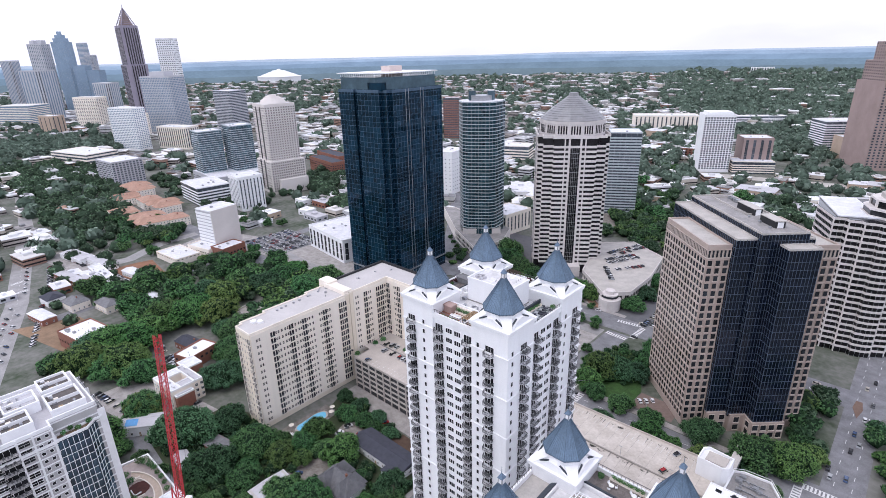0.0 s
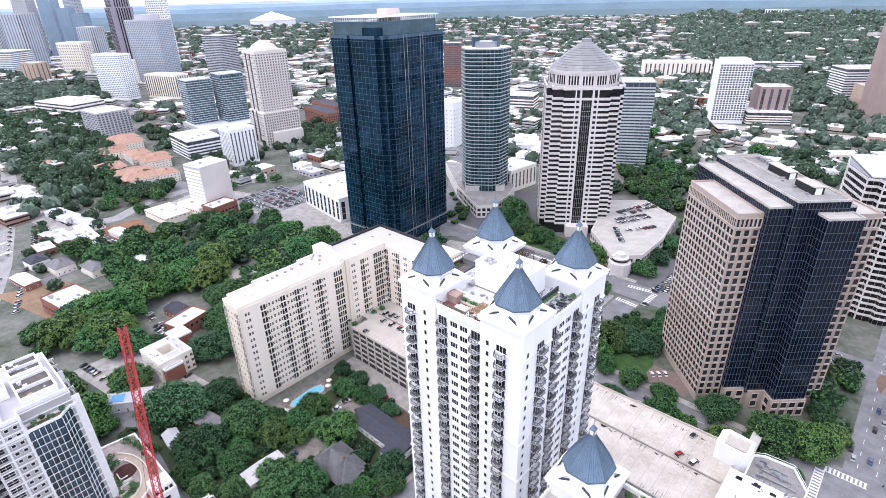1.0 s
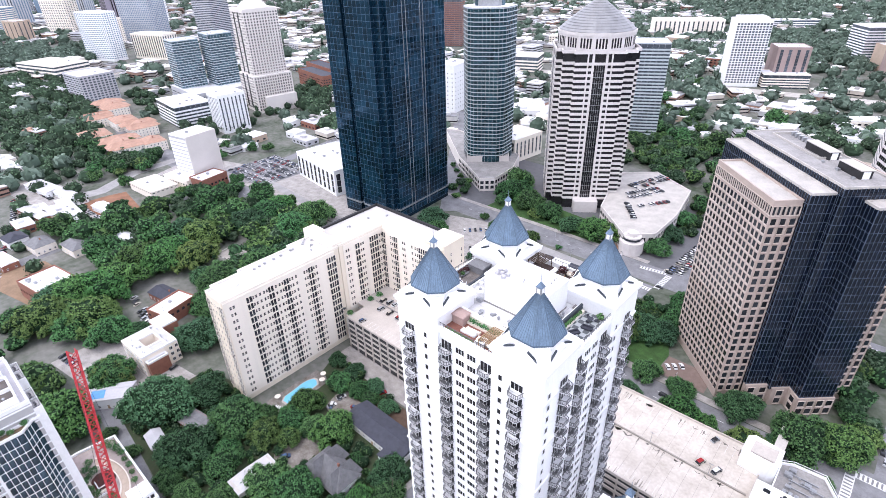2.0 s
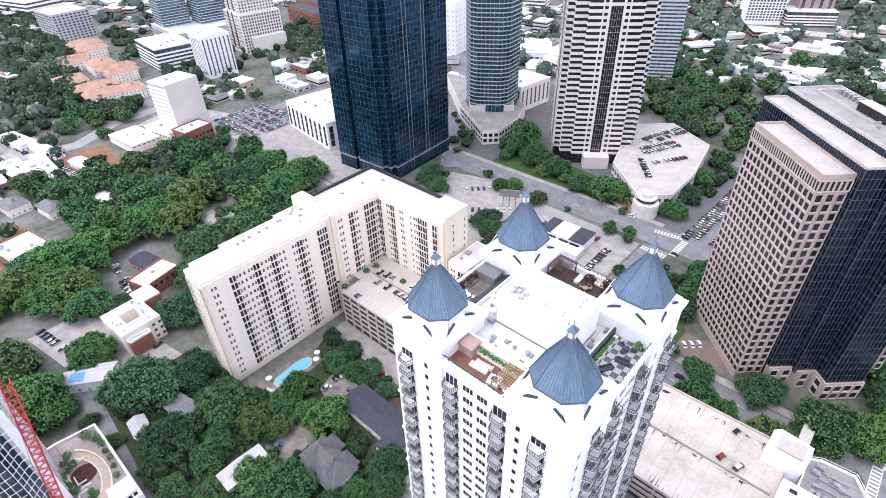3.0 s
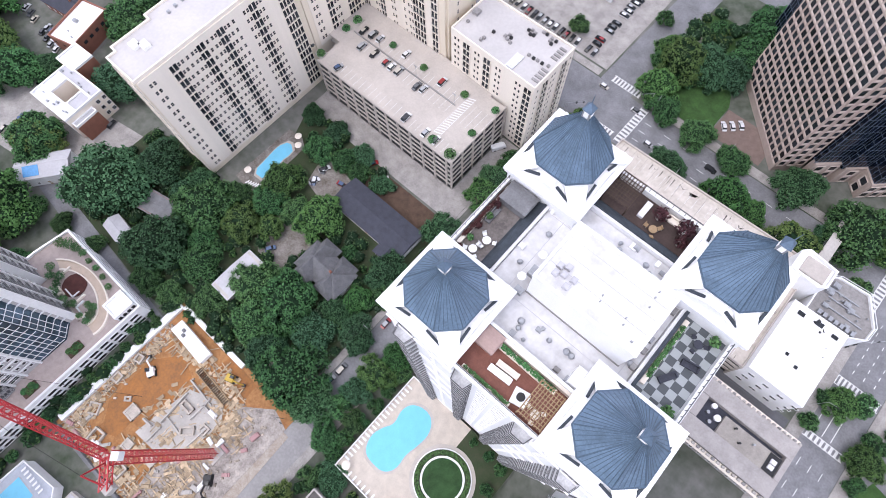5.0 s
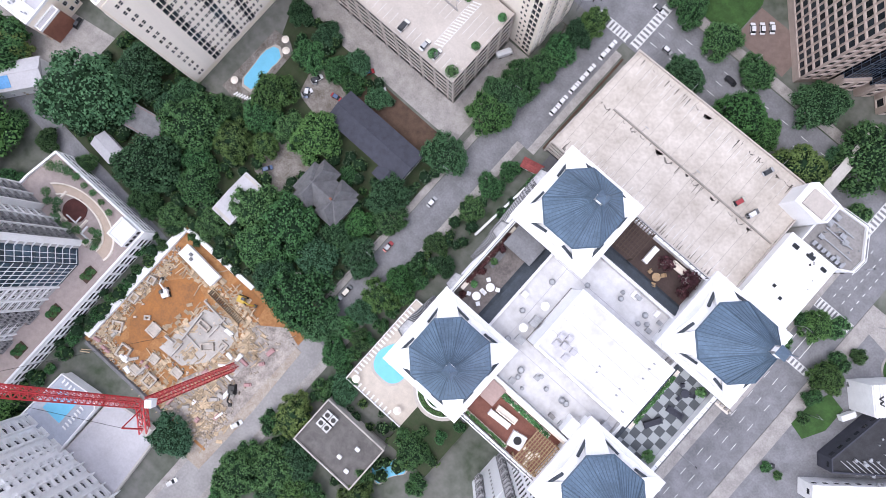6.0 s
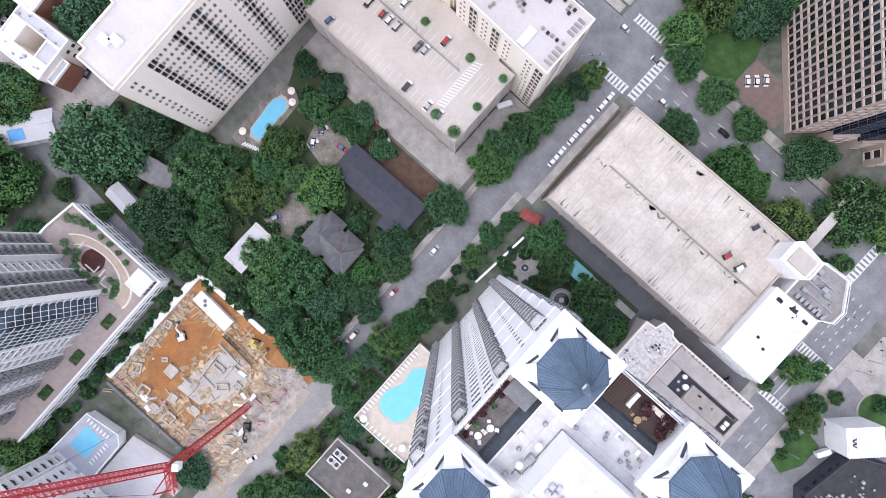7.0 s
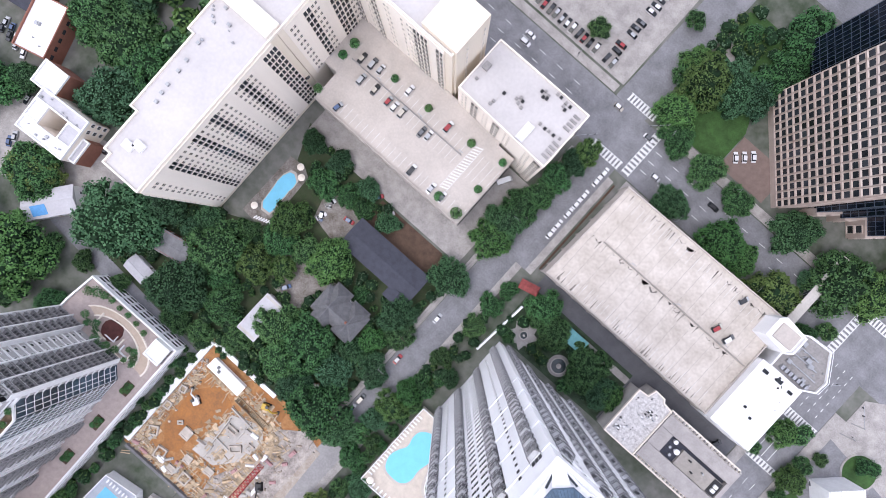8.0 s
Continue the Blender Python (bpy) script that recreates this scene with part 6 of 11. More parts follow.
# ---------------------------------------------------------------- pools
def pool(label, outline, at, z, rz=0, rim=1.6, deck=None):
    ob = thing("swimming_pool", label, "pool", (*at, z), rz)
    g = Geo()
    g.prism([(x * (1 + rim / 14), y * (1 + rim / 14)) for x, y in outline], -0.15, 0.06)
    part("coping", g, deck or M_DECK, ob)
    g = Geo()
    g.prism(outline, -0.1, 0.09)
    part("water", g, M_POOL, ob, "clear turquoise water")
    return ob


def blob(a, b, waist=0.0, n=28):
    return [(a * math.cos(t), b * math.sin(t) * (1 - waist + waist * math.cos(2 * t)) * (1 - 0.12 * math.cos(t))) for t in [2 * math.pi * i / n for i in range(n)]]


def smooth(poly, times=2):
    """Cuts the corners of an outline until it runs round."""
    for k in range(times):
        poly = [(a[0] * f + b[0] * (1 - f), a[1] * f + b[1] * (1 - f)) for a, b in zip(poly, poly[1:] + poly[:1]) for f in (0.75, 0.25)]
    return poly


deck_a = sheet("pool_deck", rect(-113.4, 62, -88, 99), -0.2, 3.0, mat("cream_pool_deck", (0.6, 0.53, 0.46), 0.9, var=0.1, scale=0.4, fine=4), "raised cream paved pool deck below the white tower", "deck")
for x0, y0, x1, y1 in ((-113.5, 61.9, -113.2, 99), (-113.2, 61.9, -88, 62.2), (-113.2, 98.8, -96, 99.1)):
    g = Geo()
    g.box(x0, y0, 2.9, x1, y1, 4.0)
    part("balustrade", g, M_WHITE, deck_a)
pool("curved turquoise pool on the cream deck", smooth([(-1.4, -11.4), (-5.6, -10.6), (-7.8, -5.6), (-6.4, -1.2), (-4.2, 2.0), (-5.6, 6.4), (-4.6, 10.2), (-0.6, 12.2), (3.8, 11.6), (6.4, 7.4), (6.0, 2.2), (4.8, -2.4), (5.6, -7.4), (3.2, -11.0)], 2), (-103.5, 81.5), 3.0, 0, 1.2)
pool("turquoise pool behind the cream apartments", [(-8.9, -2.2), (-6.6, -2.9), (-4.6, -2.3), (0, -2.9), (2.4, -2.8), (4.6, -3.3), (7.4, -3.1), (8.4, -1.8), (9.3, -0.4), (8.8, 1.4), (6, 2.8), (3.0, 3.1), (0.5, 2.9), (-4, 2.7), (-6.8, 2.7), (-9.0, 1.2)], (-213.1, 124.2), 0.3, 93, 1.6, M_DECK)
pool("small turquoise pool among shrubs", blob(6, 6.5, 0.32, 36), (-80.5, 47.5), 0.3, 60, 1.5)
ob = thing("round_lawn", "round lawn ringed by white walls and a clipped hedge", "garden", (-85, 81.5, 3.0))
for r, z, m, nm in ((10.6, 0.15, M_DECK, "path"), (9.4, 0.5, M_WHITE, "wall"), (9.0, 0.56, M_LITTER, "bed"), (7.1, 0.62, M_WHITE, "wall"), (6.4, 0.68, M_DEEPGRASS, "grass")):
    g = Geo()
    g.prism(octagon(0, 0, r, 32), -0.1, z)
    part(nm, g, m, ob)
hr = np.random.default_rng(33)
an, rr = hr.uniform(0, 6.283, 900), hr.uniform(7.4, 8.8, 900)
o2 = new("hedge", quads("hedge", np.stack((rr * np.cos(an), rr * np.sin(an), hr.uniform(0.6, 1.3, 900)), 1), np.tile((0.0, 0.0, 1.0), (900, 1)), 0.3, hr, M_LEAVES))
o2.parent = ob
sheet("garden", rect(-88, 55, -70, 99), -0.2, 3.05, M_LITTER, "raised dark planted garden beside the pool deck", "garden")
for x, y, r in ((-73.6, 95.5, 2.6), (-78.5, 96.5, 2.2), (-72.8, 88.6, 2.4), (-72.6, 76.0, 2.5), (-75.5, 69.0, 2.8), (-81.5, 66.5, 2.6), (-86.0, 61.5, 2.5), (-79.0, 60.0, 2.8), (-73.5, 61.0, 2.6), (-85.0, 96.4, 1.8)):
    plant(x, y, r, 3.0)


def lounger(x, y, z, rz, group):
    ob = thing("sun_lounger", "white sun lounger beside the pool", "lounger", (x, y, z), rz, group)
    g = Geo()
    g.box(-0.95, -0.32, 0.28, 0.45, 0.32, 0.36)
    part("seat", g, M_WHITE, ob)
    g = Geo()
    g.hexa([(0.45, -0.32, 0.28), (1.0, -0.32, 0.62), (1.0, 0.32, 0.62), (0.45, 0.32, 0.28)], [(0.45, -0.32, 0.36), (1.0, -0.32, 0.7), (1.0, 0.32, 0.7), (0.45, 0.32, 0.36)])
    part("backrest", g, M_WHITE, ob)
    for sx in (-0.8, 0.4):
        g = Geo()
        g.box(sx, -0.3, 0, sx + 0.06, 0.3, 0.3)
        part("leg", g, M_METAL, ob)
    return ob


first = lounger(-112, 66, 3.0, 180, "loungers on the pool deck")
for i in range(1, 20):
    copy_thing(first, pose(-112.0, 66 + i * 1.55, 3.0, 0, 0, 180))
for i in range(9):
    copy_thing(first, pose(-110 + i * 2.0, 63.2, 3.0, 0, 0, 270))
for i in range(8):
    tagged(copy_thing(first, pose(-213.5 + 1.0 * i, 110.6 + 0.35 * i, 0.3, 0, 0, 70)), group="loungers behind the cream apartments")


def parasol(x, y, z):
    ob = thing("parasol", "pale round pool parasol", "parasol", (x, y, z), 0, "pool parasols")
    g = Geo()
    g.cyl((0, 0), 0.05, 0, 2.3, 6)
    part("pole", g, M_METAL, ob)
    g = Geo()
    g.prism(octagon(0, 0, 1.5), 2.1, 2.7, 0.08)
    part("canopy", g, M_CREAMW, ob)
    return ob


p0 = parasol(-212.5, 137.5, 0.3)
for x, y, z in ((-216.3, 114.0, 0.3), (-209.5, 134.6, 0.3), (-110.5, 64.5, 3.0), (-92.5, 66, 3.0)):
    copy_thing(p0, pose(x, y, z))

# fountain court behind the white tower
M_REDAWN = mat("faded_red_awning", (0.32, 0.075, 0.07), 0.85, var=0.3, scale=0.5, fine=3)
M_DARKWATER = mat("dark_still_water", (0.03, 0.045, 0.05), 0.08, var=0.2)
g = Geo()
g.prism([(-102.7 + (6.4 if k % 2 else 4.2) * math.cos(k * math.pi / 8), 146.3 + (6.4 if k % 2 else 4.2) * math.sin(k * math.pi / 8)) for k in range(16)], -0.05, 0.13)
setting("paving", g, M_PAVE, "pale star-shaped paving in the garden court", "paving")
g = Geo()
g.prism(octagon(-84.4, 146.4, 4.4, 24), -0.05, 0.13)
setting("paving", g, M_PAVE, "pale ring of paving round the planted basin", "paving")
ob = thing("fountain", "round stone fountain with dark water", "fountain", (-102.7, 146.3, 0.13))
for r, z, m, nm in ((1.7, 0.5, M_CONC, "basin"), (1.4, 0.52, M_DARKWATER, "water"), (0.45, 1.4, M_CONC, "column")):
    g = Geo()
    g.prism(octagon(0, 0, r, 16), -0.05, z)
    part(nm, g, m, ob)
ob = thing("fountain", "wide dark basin with a stone rim and column", "fountain", (-84.4, 146.4, 0.13))
for r, z, m, nm in ((3.3, 0.4, M_CONC, "basin"), (2.9, 0.42, M_DARKWATER, "water"), (1.0, 0.9, M_CONC, "pedestal"), (0.4, 1.7, M_CONC, "column")):
    g = Geo()
    g.prism(octagon(0, 0, r, 20), -0.05, z)
    part(nm, g, m, ob)
ob = thing("garden_canopy", "teal fabric canopy over the garden court", "canopy", (-87.6, 158.2, 0), 0)
g = Geo()
g.box(-5.2, -2.8, 3.2, 5.2, 2.8, 3.4)
part("fabric", g, mat("teal_canvas", (0.16, 0.4, 0.42), 0.8, var=0.15, scale=0.6), ob)
for sx in (-1, 1):
    for sy in (-1, 1):
        g = Geo()
        g.cyl((sx * 4.9, sy * 2.5), 0.08, 0, 3.2, 6)
        part("post", g, M_METAL, ob)
g = Geo()
g.prism([(-78, 150.6), (-64.5, 149.2), (-64, 152.4), (-78, 153.4)], -0.05, 0.14)
setting("paving", g, M_PAVE, "pale garden path behind the white tower", "paving")
house("small gate house with a red awning", -114, 161.8, 14, 7, 3.0, 3, M_REDAWN, M_WHITE, 0.5, 0.8)
sheet("garden_wall", [(-113.4, 130), (-112.6, 130), (-110.4, 154.5), (-111.2, 154.5)], -0.2, 2.2, M_WHITE, "white garden wall along the street", "wall")
sheet("hedge_bed", rect(-115.8, 170, -115, 214), -0.1, 0.5, M_DIRT, "planted bed beside the garage", "bed")

# ---------------------------------------------------------------- terraced apartment tower with its roof garden
M_CREAMPATH = mat("cream_path", (0.6, 0.48, 0.38), 0.9, var=0.08, scale=0.5)
M_TERRDARK = mat("dark_terrace_floor", (0.13, 0.115, 0.11), 0.9, var=0.2, scale=0.5)


M_PALEGREY = mat("pale_grey_render", (0.47, 0.46, 0.46), 0.85, var=0.06, scale=0.15, streak=True)


def garden_tower():
    ob = thing("apartment_tower", "pale apartment tower with balconies above a garden podium", "tower", (-221, 0, 0))
    pod = [(-24, -46), (21.5, -46), (21.5, 53.5), (-22, 53.5), (-24, 40)]
    g = Geo()
    g.prism(pod, -0.3, 8)
    p = part("podium", g, M_STUCCO, ob)
    g = Geo()
    g.prism(pod, 8, 8.12, 0.985)
    part("terrace", g, mat("pink_terrace_pavers", (0.47, 0.39, 0.36), 0.9, var=0.1, scale=0.5, fine=5), p)
    parapet(p, pod, 8, 1.1, 0.7, M_WHITE)
    # dark panes stand in for the shaded open bays of the podium
    me = window_mesh(3.4, 1.7, M_WHITE, M_DARKW, 0.2, 0.2, 1, 1)
    pieces(ob, "podium_window", me, [on_wall((21.5, -46), (0, 1), 2.4 + 4.2 * i, z) for z in (5.3, 2.9, 0.5) for i in range(23)] + [on_wall((21.5, 53.5), (-1, 0), 3 + 4.2 * i, z) for z in (5.3, 2.9, 0.5) for i in range(10)], 60, (M_DARKJ, M_WHITE))
    H = 62.5
    body = [(-24, -40), (11.5, -40), (11.5, 19.5), (7.5, 19.5), (7.5, 34.5), (-24, 34.5)]
    g = Geo()
    n = len(body)
    g.v = [(x, y, 8) for x, y in body] + [(x, y, H) for x, y in body]
    g.f = [tuple(n + i for i in range(n))] + [(i, (i + 1) % n, n + (i + 1) % n, n + i) for i in range(n)]
    g.mi = [0] * (n + 1)
    part("wall", g, M_PALEGREY, ob)
    bay = [(7.5, 19.5), (11.5, 19.5), (11.5, 29.5), (7.5, 33.5)]
    g = Geo()
    g.prism(bay, 8, H - 6.5)
    part("bay", g, M_TEALDK2, ob)
    g = Geo()
    g.prism(bay, H - 6.5, H - 6.3, 1.03)
    part("bay_terrace", g, mat("planted_terrace_soil", (0.2, 0.14, 0.09), 1.0, var=0.3, scale=0.8), ob)
    parapet(ob, bay, H - 6.4, 0.8, 0.35, M_WHITE)
    # the upper two floors step back in white, with sunk dark terraces between white walls
    g = Geo()
    g.v = [(x, y, H) for x, y in body]
    g.f = [tuple(range(n))]
    g.v = [(x, y, H + 0.12) for x, y in body]
    part("roof", g, M_ROOFGREY, ob)
    parapet(ob, body, H, 1.1, 0.5, M_WHITE)
    for x0, y0, x1, y1, z, m in ((-20, -2, -4, 8, H + 5.0, M_ROOFGREY), (-2.5, -5, 8.5, 4.5, H + 2.6, M_TERRDARK), (-14, 9.2, -3, 20, H + 3.2, M_ROOFGREY), (-1.8, 6, 9.3, 15.5, H + 2.8, M_TERRDARK),
                                 (-21, 22, -10, 32, H + 2.6, M_TERRDARK), (-8.6, 21.5, 5.4, 32.5, H + 1.8, M_TERRDARK), (-21, -30, -8, -6, H + 4.6, M_ROOFGREY), (-6, -28, 8.5, -8, H + 3.0, M_TERRDARK)):
        g = Geo()
        g.box(x0, y0, H, x1, y1, z)
        r = part("penthouse", g, M_STUCCO, ob)
        g = Geo()
        g.box(x0 + 0.4, y0 + 0.4, z, x1 - 0.4, y1 - 0.4, z + 0.1)
        part("roof", g, m, r)
        parapet(r, rect(x0, y0, x1, y1), z, 1.1, 0.55, M_WHITE)
        for q in range(4):
            # white dividing walls and pale furniture on the terraces
            fx = x0 + (x1 - x0) * (q + 0.5) / 4
            g = Geo()
            g.box(fx - 0.5, y0 + 1.6 + 1.1 * (q % 2), z + 0.1, fx + 0.5, y0 + 3.0 + 1.1 * (q % 2), z + 0.7)
            part("terrace_seat", g, (M_WHITE, M_CREAMW, M_SHINGLE2, M_TIMBER)[q], r)
        g = Geo()
        g.box(x0 + (x1 - x0) * 0.55, y0 + 0.4, z, x0 + (x1 - x0) * 0.55 + 0.3, y1 - 0.4, z + 1.5)
        part("dividing_wall", g, M_WHITE, r)
        roof_clutter(ob, x0 + 1.5, y0 + 1.5, x1 - 1.5, y1 - 1.5, z + 0.1, 3, int(abs(x0 * 3 + y0)), 1.6)
    for k, (x, y) in enumerate(((8.6, 31), (10, 27), (9.6, 22.5), (8.2, 25))):
        shrub(-221 + x, y, H - 6.3, 1.1, M_LEAVES, "shrub on the planted corner terrace")
    bal = balcony_mesh(5.6, 2.1, M_WHITE, M_RAIL, 8, 0.97, M_PALEGREY, 0.0, True, M_DARKW)
    win = window_mesh(3.3, 2.1, M_PALEGREY, M_DARKW, 0.14, 0.16, 2, 2)
    small = window_mesh(1.2, 1.3, M_WHITE, M_DARKW, 0.14, 0.12, 1, 1)
    glz = pane_mesh(1.62, 3.3, M_TEALDK2, M_WHITE, 0.2, 0.16)
    b, w, c, q = [], [], [], []
    fh = 3.3
    for k in range(15, -1, -1):
        z = 9.2 + k * fh
        f = ((11.5, -40), (0, 1))
        b += [on_wall(*f, s, z) for s in (3.5, 19, 32.5, 46)]
        w += [on_wall(*f, s, z + 0.6) for s in (9.5, 13.4, 25, 28.6, 39, 42.2, 51.0)]
        q += [on_wall(*f, s, z + 0.9) for s in (36, 55.2, 57.6)]
        if k < 14:
            c += [on_wall((11.5, 19.5), (0, 1), 0.1 + 1.62 * i, z) for i in range(6)]
            L = math.hypot(4, 4)
            c += [on_wall((11.5, 29.5), (-4 / L, 4 / L), 0.3 + 1.62 * i, z) for i in range(3)]
        b += [on_wall((7.5, 34.5), (-1, 0), s, z) for s in (3.2, 9.2, 22.6, 28.4)]
        q += [on_wall((7.5, 34.5), (-1, 0), s, z + 0.9) for s in (13.8, 17.6)]
        b += [on_wall((-24, -40), (1, 0), s, z) for s in (6, 15, 25)]
        w += [on_wall((-24, -40), (1, 0), s, z + 0.7) for s in (10.5, 20, 29)]
    pieces(ob, "balcony", bal, b, 90, label="white-walled balcony with dark glazing behind")
    pieces(ob, "window", win, w, 40, (M_DARKJ, M_WHITE))
    pieces(ob, "small_window", small, q, 40, (M_DARKJ, M_WHITE))
    pieces(ob, "glazed_bay", glz, c, 70)
    for s in (0.2, 6.6, 16.2, 22, 35.2, 37.4, 49.0, 53.6, 59.2):
        g = Geo()
        g.box(11.4, -40 + s - 0.3, 8, 12.1, -40 + s + 0.3, H + 0.8)
        part("pilaster", g, M_WHITE, ob)
    for k in range(1, 17):
        part("floor_band", ring(body, 8.6 + k * fh, 9.0 + k * fh, 0.32), M_WHITE, ob)
    part("cornice", ring(body, H - 6.6, H - 5.8, 0.7), M_WHITE, ob)
    # white walls that step out between the balconies of the garden side
    for s in (0.3, 6.2, 12.1, 19.6, 25.5, 31.2):
        g = Geo()
        g.box(7.5 - s - 0.2, 34.5, 8, 7.5 - s + 0.2, 37.0, H - 3)
        part("fin", g, M_WHITE, ob)
    return ob


# teal paled for far towers, haze mixed into the base colour
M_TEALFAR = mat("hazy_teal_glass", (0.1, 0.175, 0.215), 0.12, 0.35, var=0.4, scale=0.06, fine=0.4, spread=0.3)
M_TEALDK2 = mat("bluish_bay_glass", (0.07, 0.12, 0.17), 0.1, 0.45, var=0.4, scale=0.3, fine=0.8, spread=0.4)
garden_tower()
# roof garden: curved walk, beds and shrubs on the podium
ob = thing("roof_garden", "roof garden with a curved cream path and shrub beds", "garden", (-221, 44, 8.12))


def arc(r0, r1, a0, a1, z0, z1, n=18):
    """A curved strip as one closed mesh."""
    g = Geo()
    for i in range(n + 1):
        a = radians(a0 + (a1 - a0) * i / n)
        for r, z in ((r1, z0), (r0, z0), (r0, z1), (r1, z1)):
            g.v.append((r * math.cos(a) * 1.15, r * math.sin(a) * 0.72 - 5.5, z))
    for i in range(n):
        k = 4 * i
        g.f += [(k + j, k + (j + 1) % 4, k + 4 + (j + 1) % 4, k + 4 + j) for j in range(4)]
    g.f += [(3, 2, 1, 0), tuple(4 * n + j for j in range(4))]
    g.mi = [0] * len(g.f)
    return g


part("path", arc(11.6, 15, -10, 152, 0, 0.14), M_CREAMPATH, ob)
for r0, r1 in ((15.0, 15.6), (11.0, 11.6)):
    part("garden_wall", arc(r0, r1, -10, 152, 0, 0.7), M_CREAMW, ob)
g = Geo()
g.prism(octagon(-2.5, -1.6, 4.4, 12), 0, 0.4)
part("bed", g, mat("dark_red_mulch", (0.1, 0.035, 0.03), 1.0, var=0.2, scale=0.6, fine=4, bump=0.4), ob)
for x0, y0, x1, y1 in ((-9, -6, -2, -5.5), (-9.5, -3, -9, 1.5), (-4, -9, -3.5, -5.5), (2.5, -8, 9.5, -7.5), (9, -8, 9.5, -3.5), (3, -4.5, 3.5, -1)):
    g = Geo()
    g.box(x0, y0, 0, x1, y1, 1.0)
    part("planter_wall", g, M_CREAMW, ob)
g = Geo()
g.box(13.2, 1.4, 0, 20.3, 9.0, 3)
pv = part("pavilion", g, M_WHITE, ob)
for i in range(4):
    g = Geo()
    g.box(20.3, 1.9 + 1.8 * i, 0.6, 20.36, 3.1 + 1.8 * i, 2.2)
    part("opening", g, M_DARKW, pv)
parapet(pv, rect(13.2, 1.4, 20.3, 9.0), 3, 0.6, 0.6, M_WHITE)
grng = np.random.default_rng(8)
for x, y, r in ((-235, 41, 1.7), (-232.5, 39, 1.6), (-229.5, 41.2, 1.9), (-228, 38.8, 1.5), (-226, 36.5, 2.0), (-223.8, 35.2, 1.7), (-221.2, 37.2, 1.8), (-219, 36.2, 1.4), (-217.5, 38.4, 1.6), (-213.5, 41.8, 1.3), (-211.2, 42.4, 1.6),
                (-209.6, 40.4, 1.8), (-208.9, 38.2, 1.5), (-212.4, 37.6, 1.2), (-240, 48.6, 2.0), (-237.2, 50.6, 2.2), (-234, 51.4, 1.8), (-230.8, 51.8, 1.5), (-226.6, 51.4, 1.2), (-222.4, 51.6, 1.3), (-218.0, 51.2, 1.2), (-213.4, 50.4, 1.3)):
    shrub(x, y, 8.12, r, M_LEAVES, "rounded green shrub in the roof garden")
for x0, y0, x1, y1 in ((-3.6, -4.6, 1.0, -4.2), (0.6, -4.4, 1.0, -1.6), (4.6, -6.0, 10, -5.6), (4.6, -6.0, 5.0, -2.6)):
    g = Geo()
    g.box(x0, y0, 0, x1, y1, 0.8)
    part("planter_wall", g, M_WHITE, ob)
for i in range(3):
    # long planters full of shrubs on the podium walk
    yy = 29.4 - 17.6 * i
    pl = thing("planter", "low podium planter full of round green shrubs", "planter", (-204.4, yy, 8.12), 0, "planters on the podium walk")
    g = Geo()
    g.box(-1.7, -2.7, 0, 1.7, 2.7, 0.5)
    part("box", g, M_DIRT, pl)
    for a, c2, r in ((-0.7, -1.6, 1.1), (0.7, -0.3, 1.2), (-0.6, 1.1, 1.2), (0.7, 1.9, 0.9)):
        d2 = grng.normal(size=(170, 3))
        d2 /= np.linalg.norm(d2, axis=1)[:, None]
        d2[:, 2] = abs(d2[:, 2])
        o = new("shrub", quads("shrub", d2 * r * np.array((1, 1, 0.8)) + np.array((a, c2, 0.5)), d2, 0.26, grng, M_LEAVES))
        o.parent = pl
for i in range(15):
    plant(-196.2 + 0.6 * (i % 3), -40 + i * 6.6, 2.2 + 0.3 * (i % 4), 0)


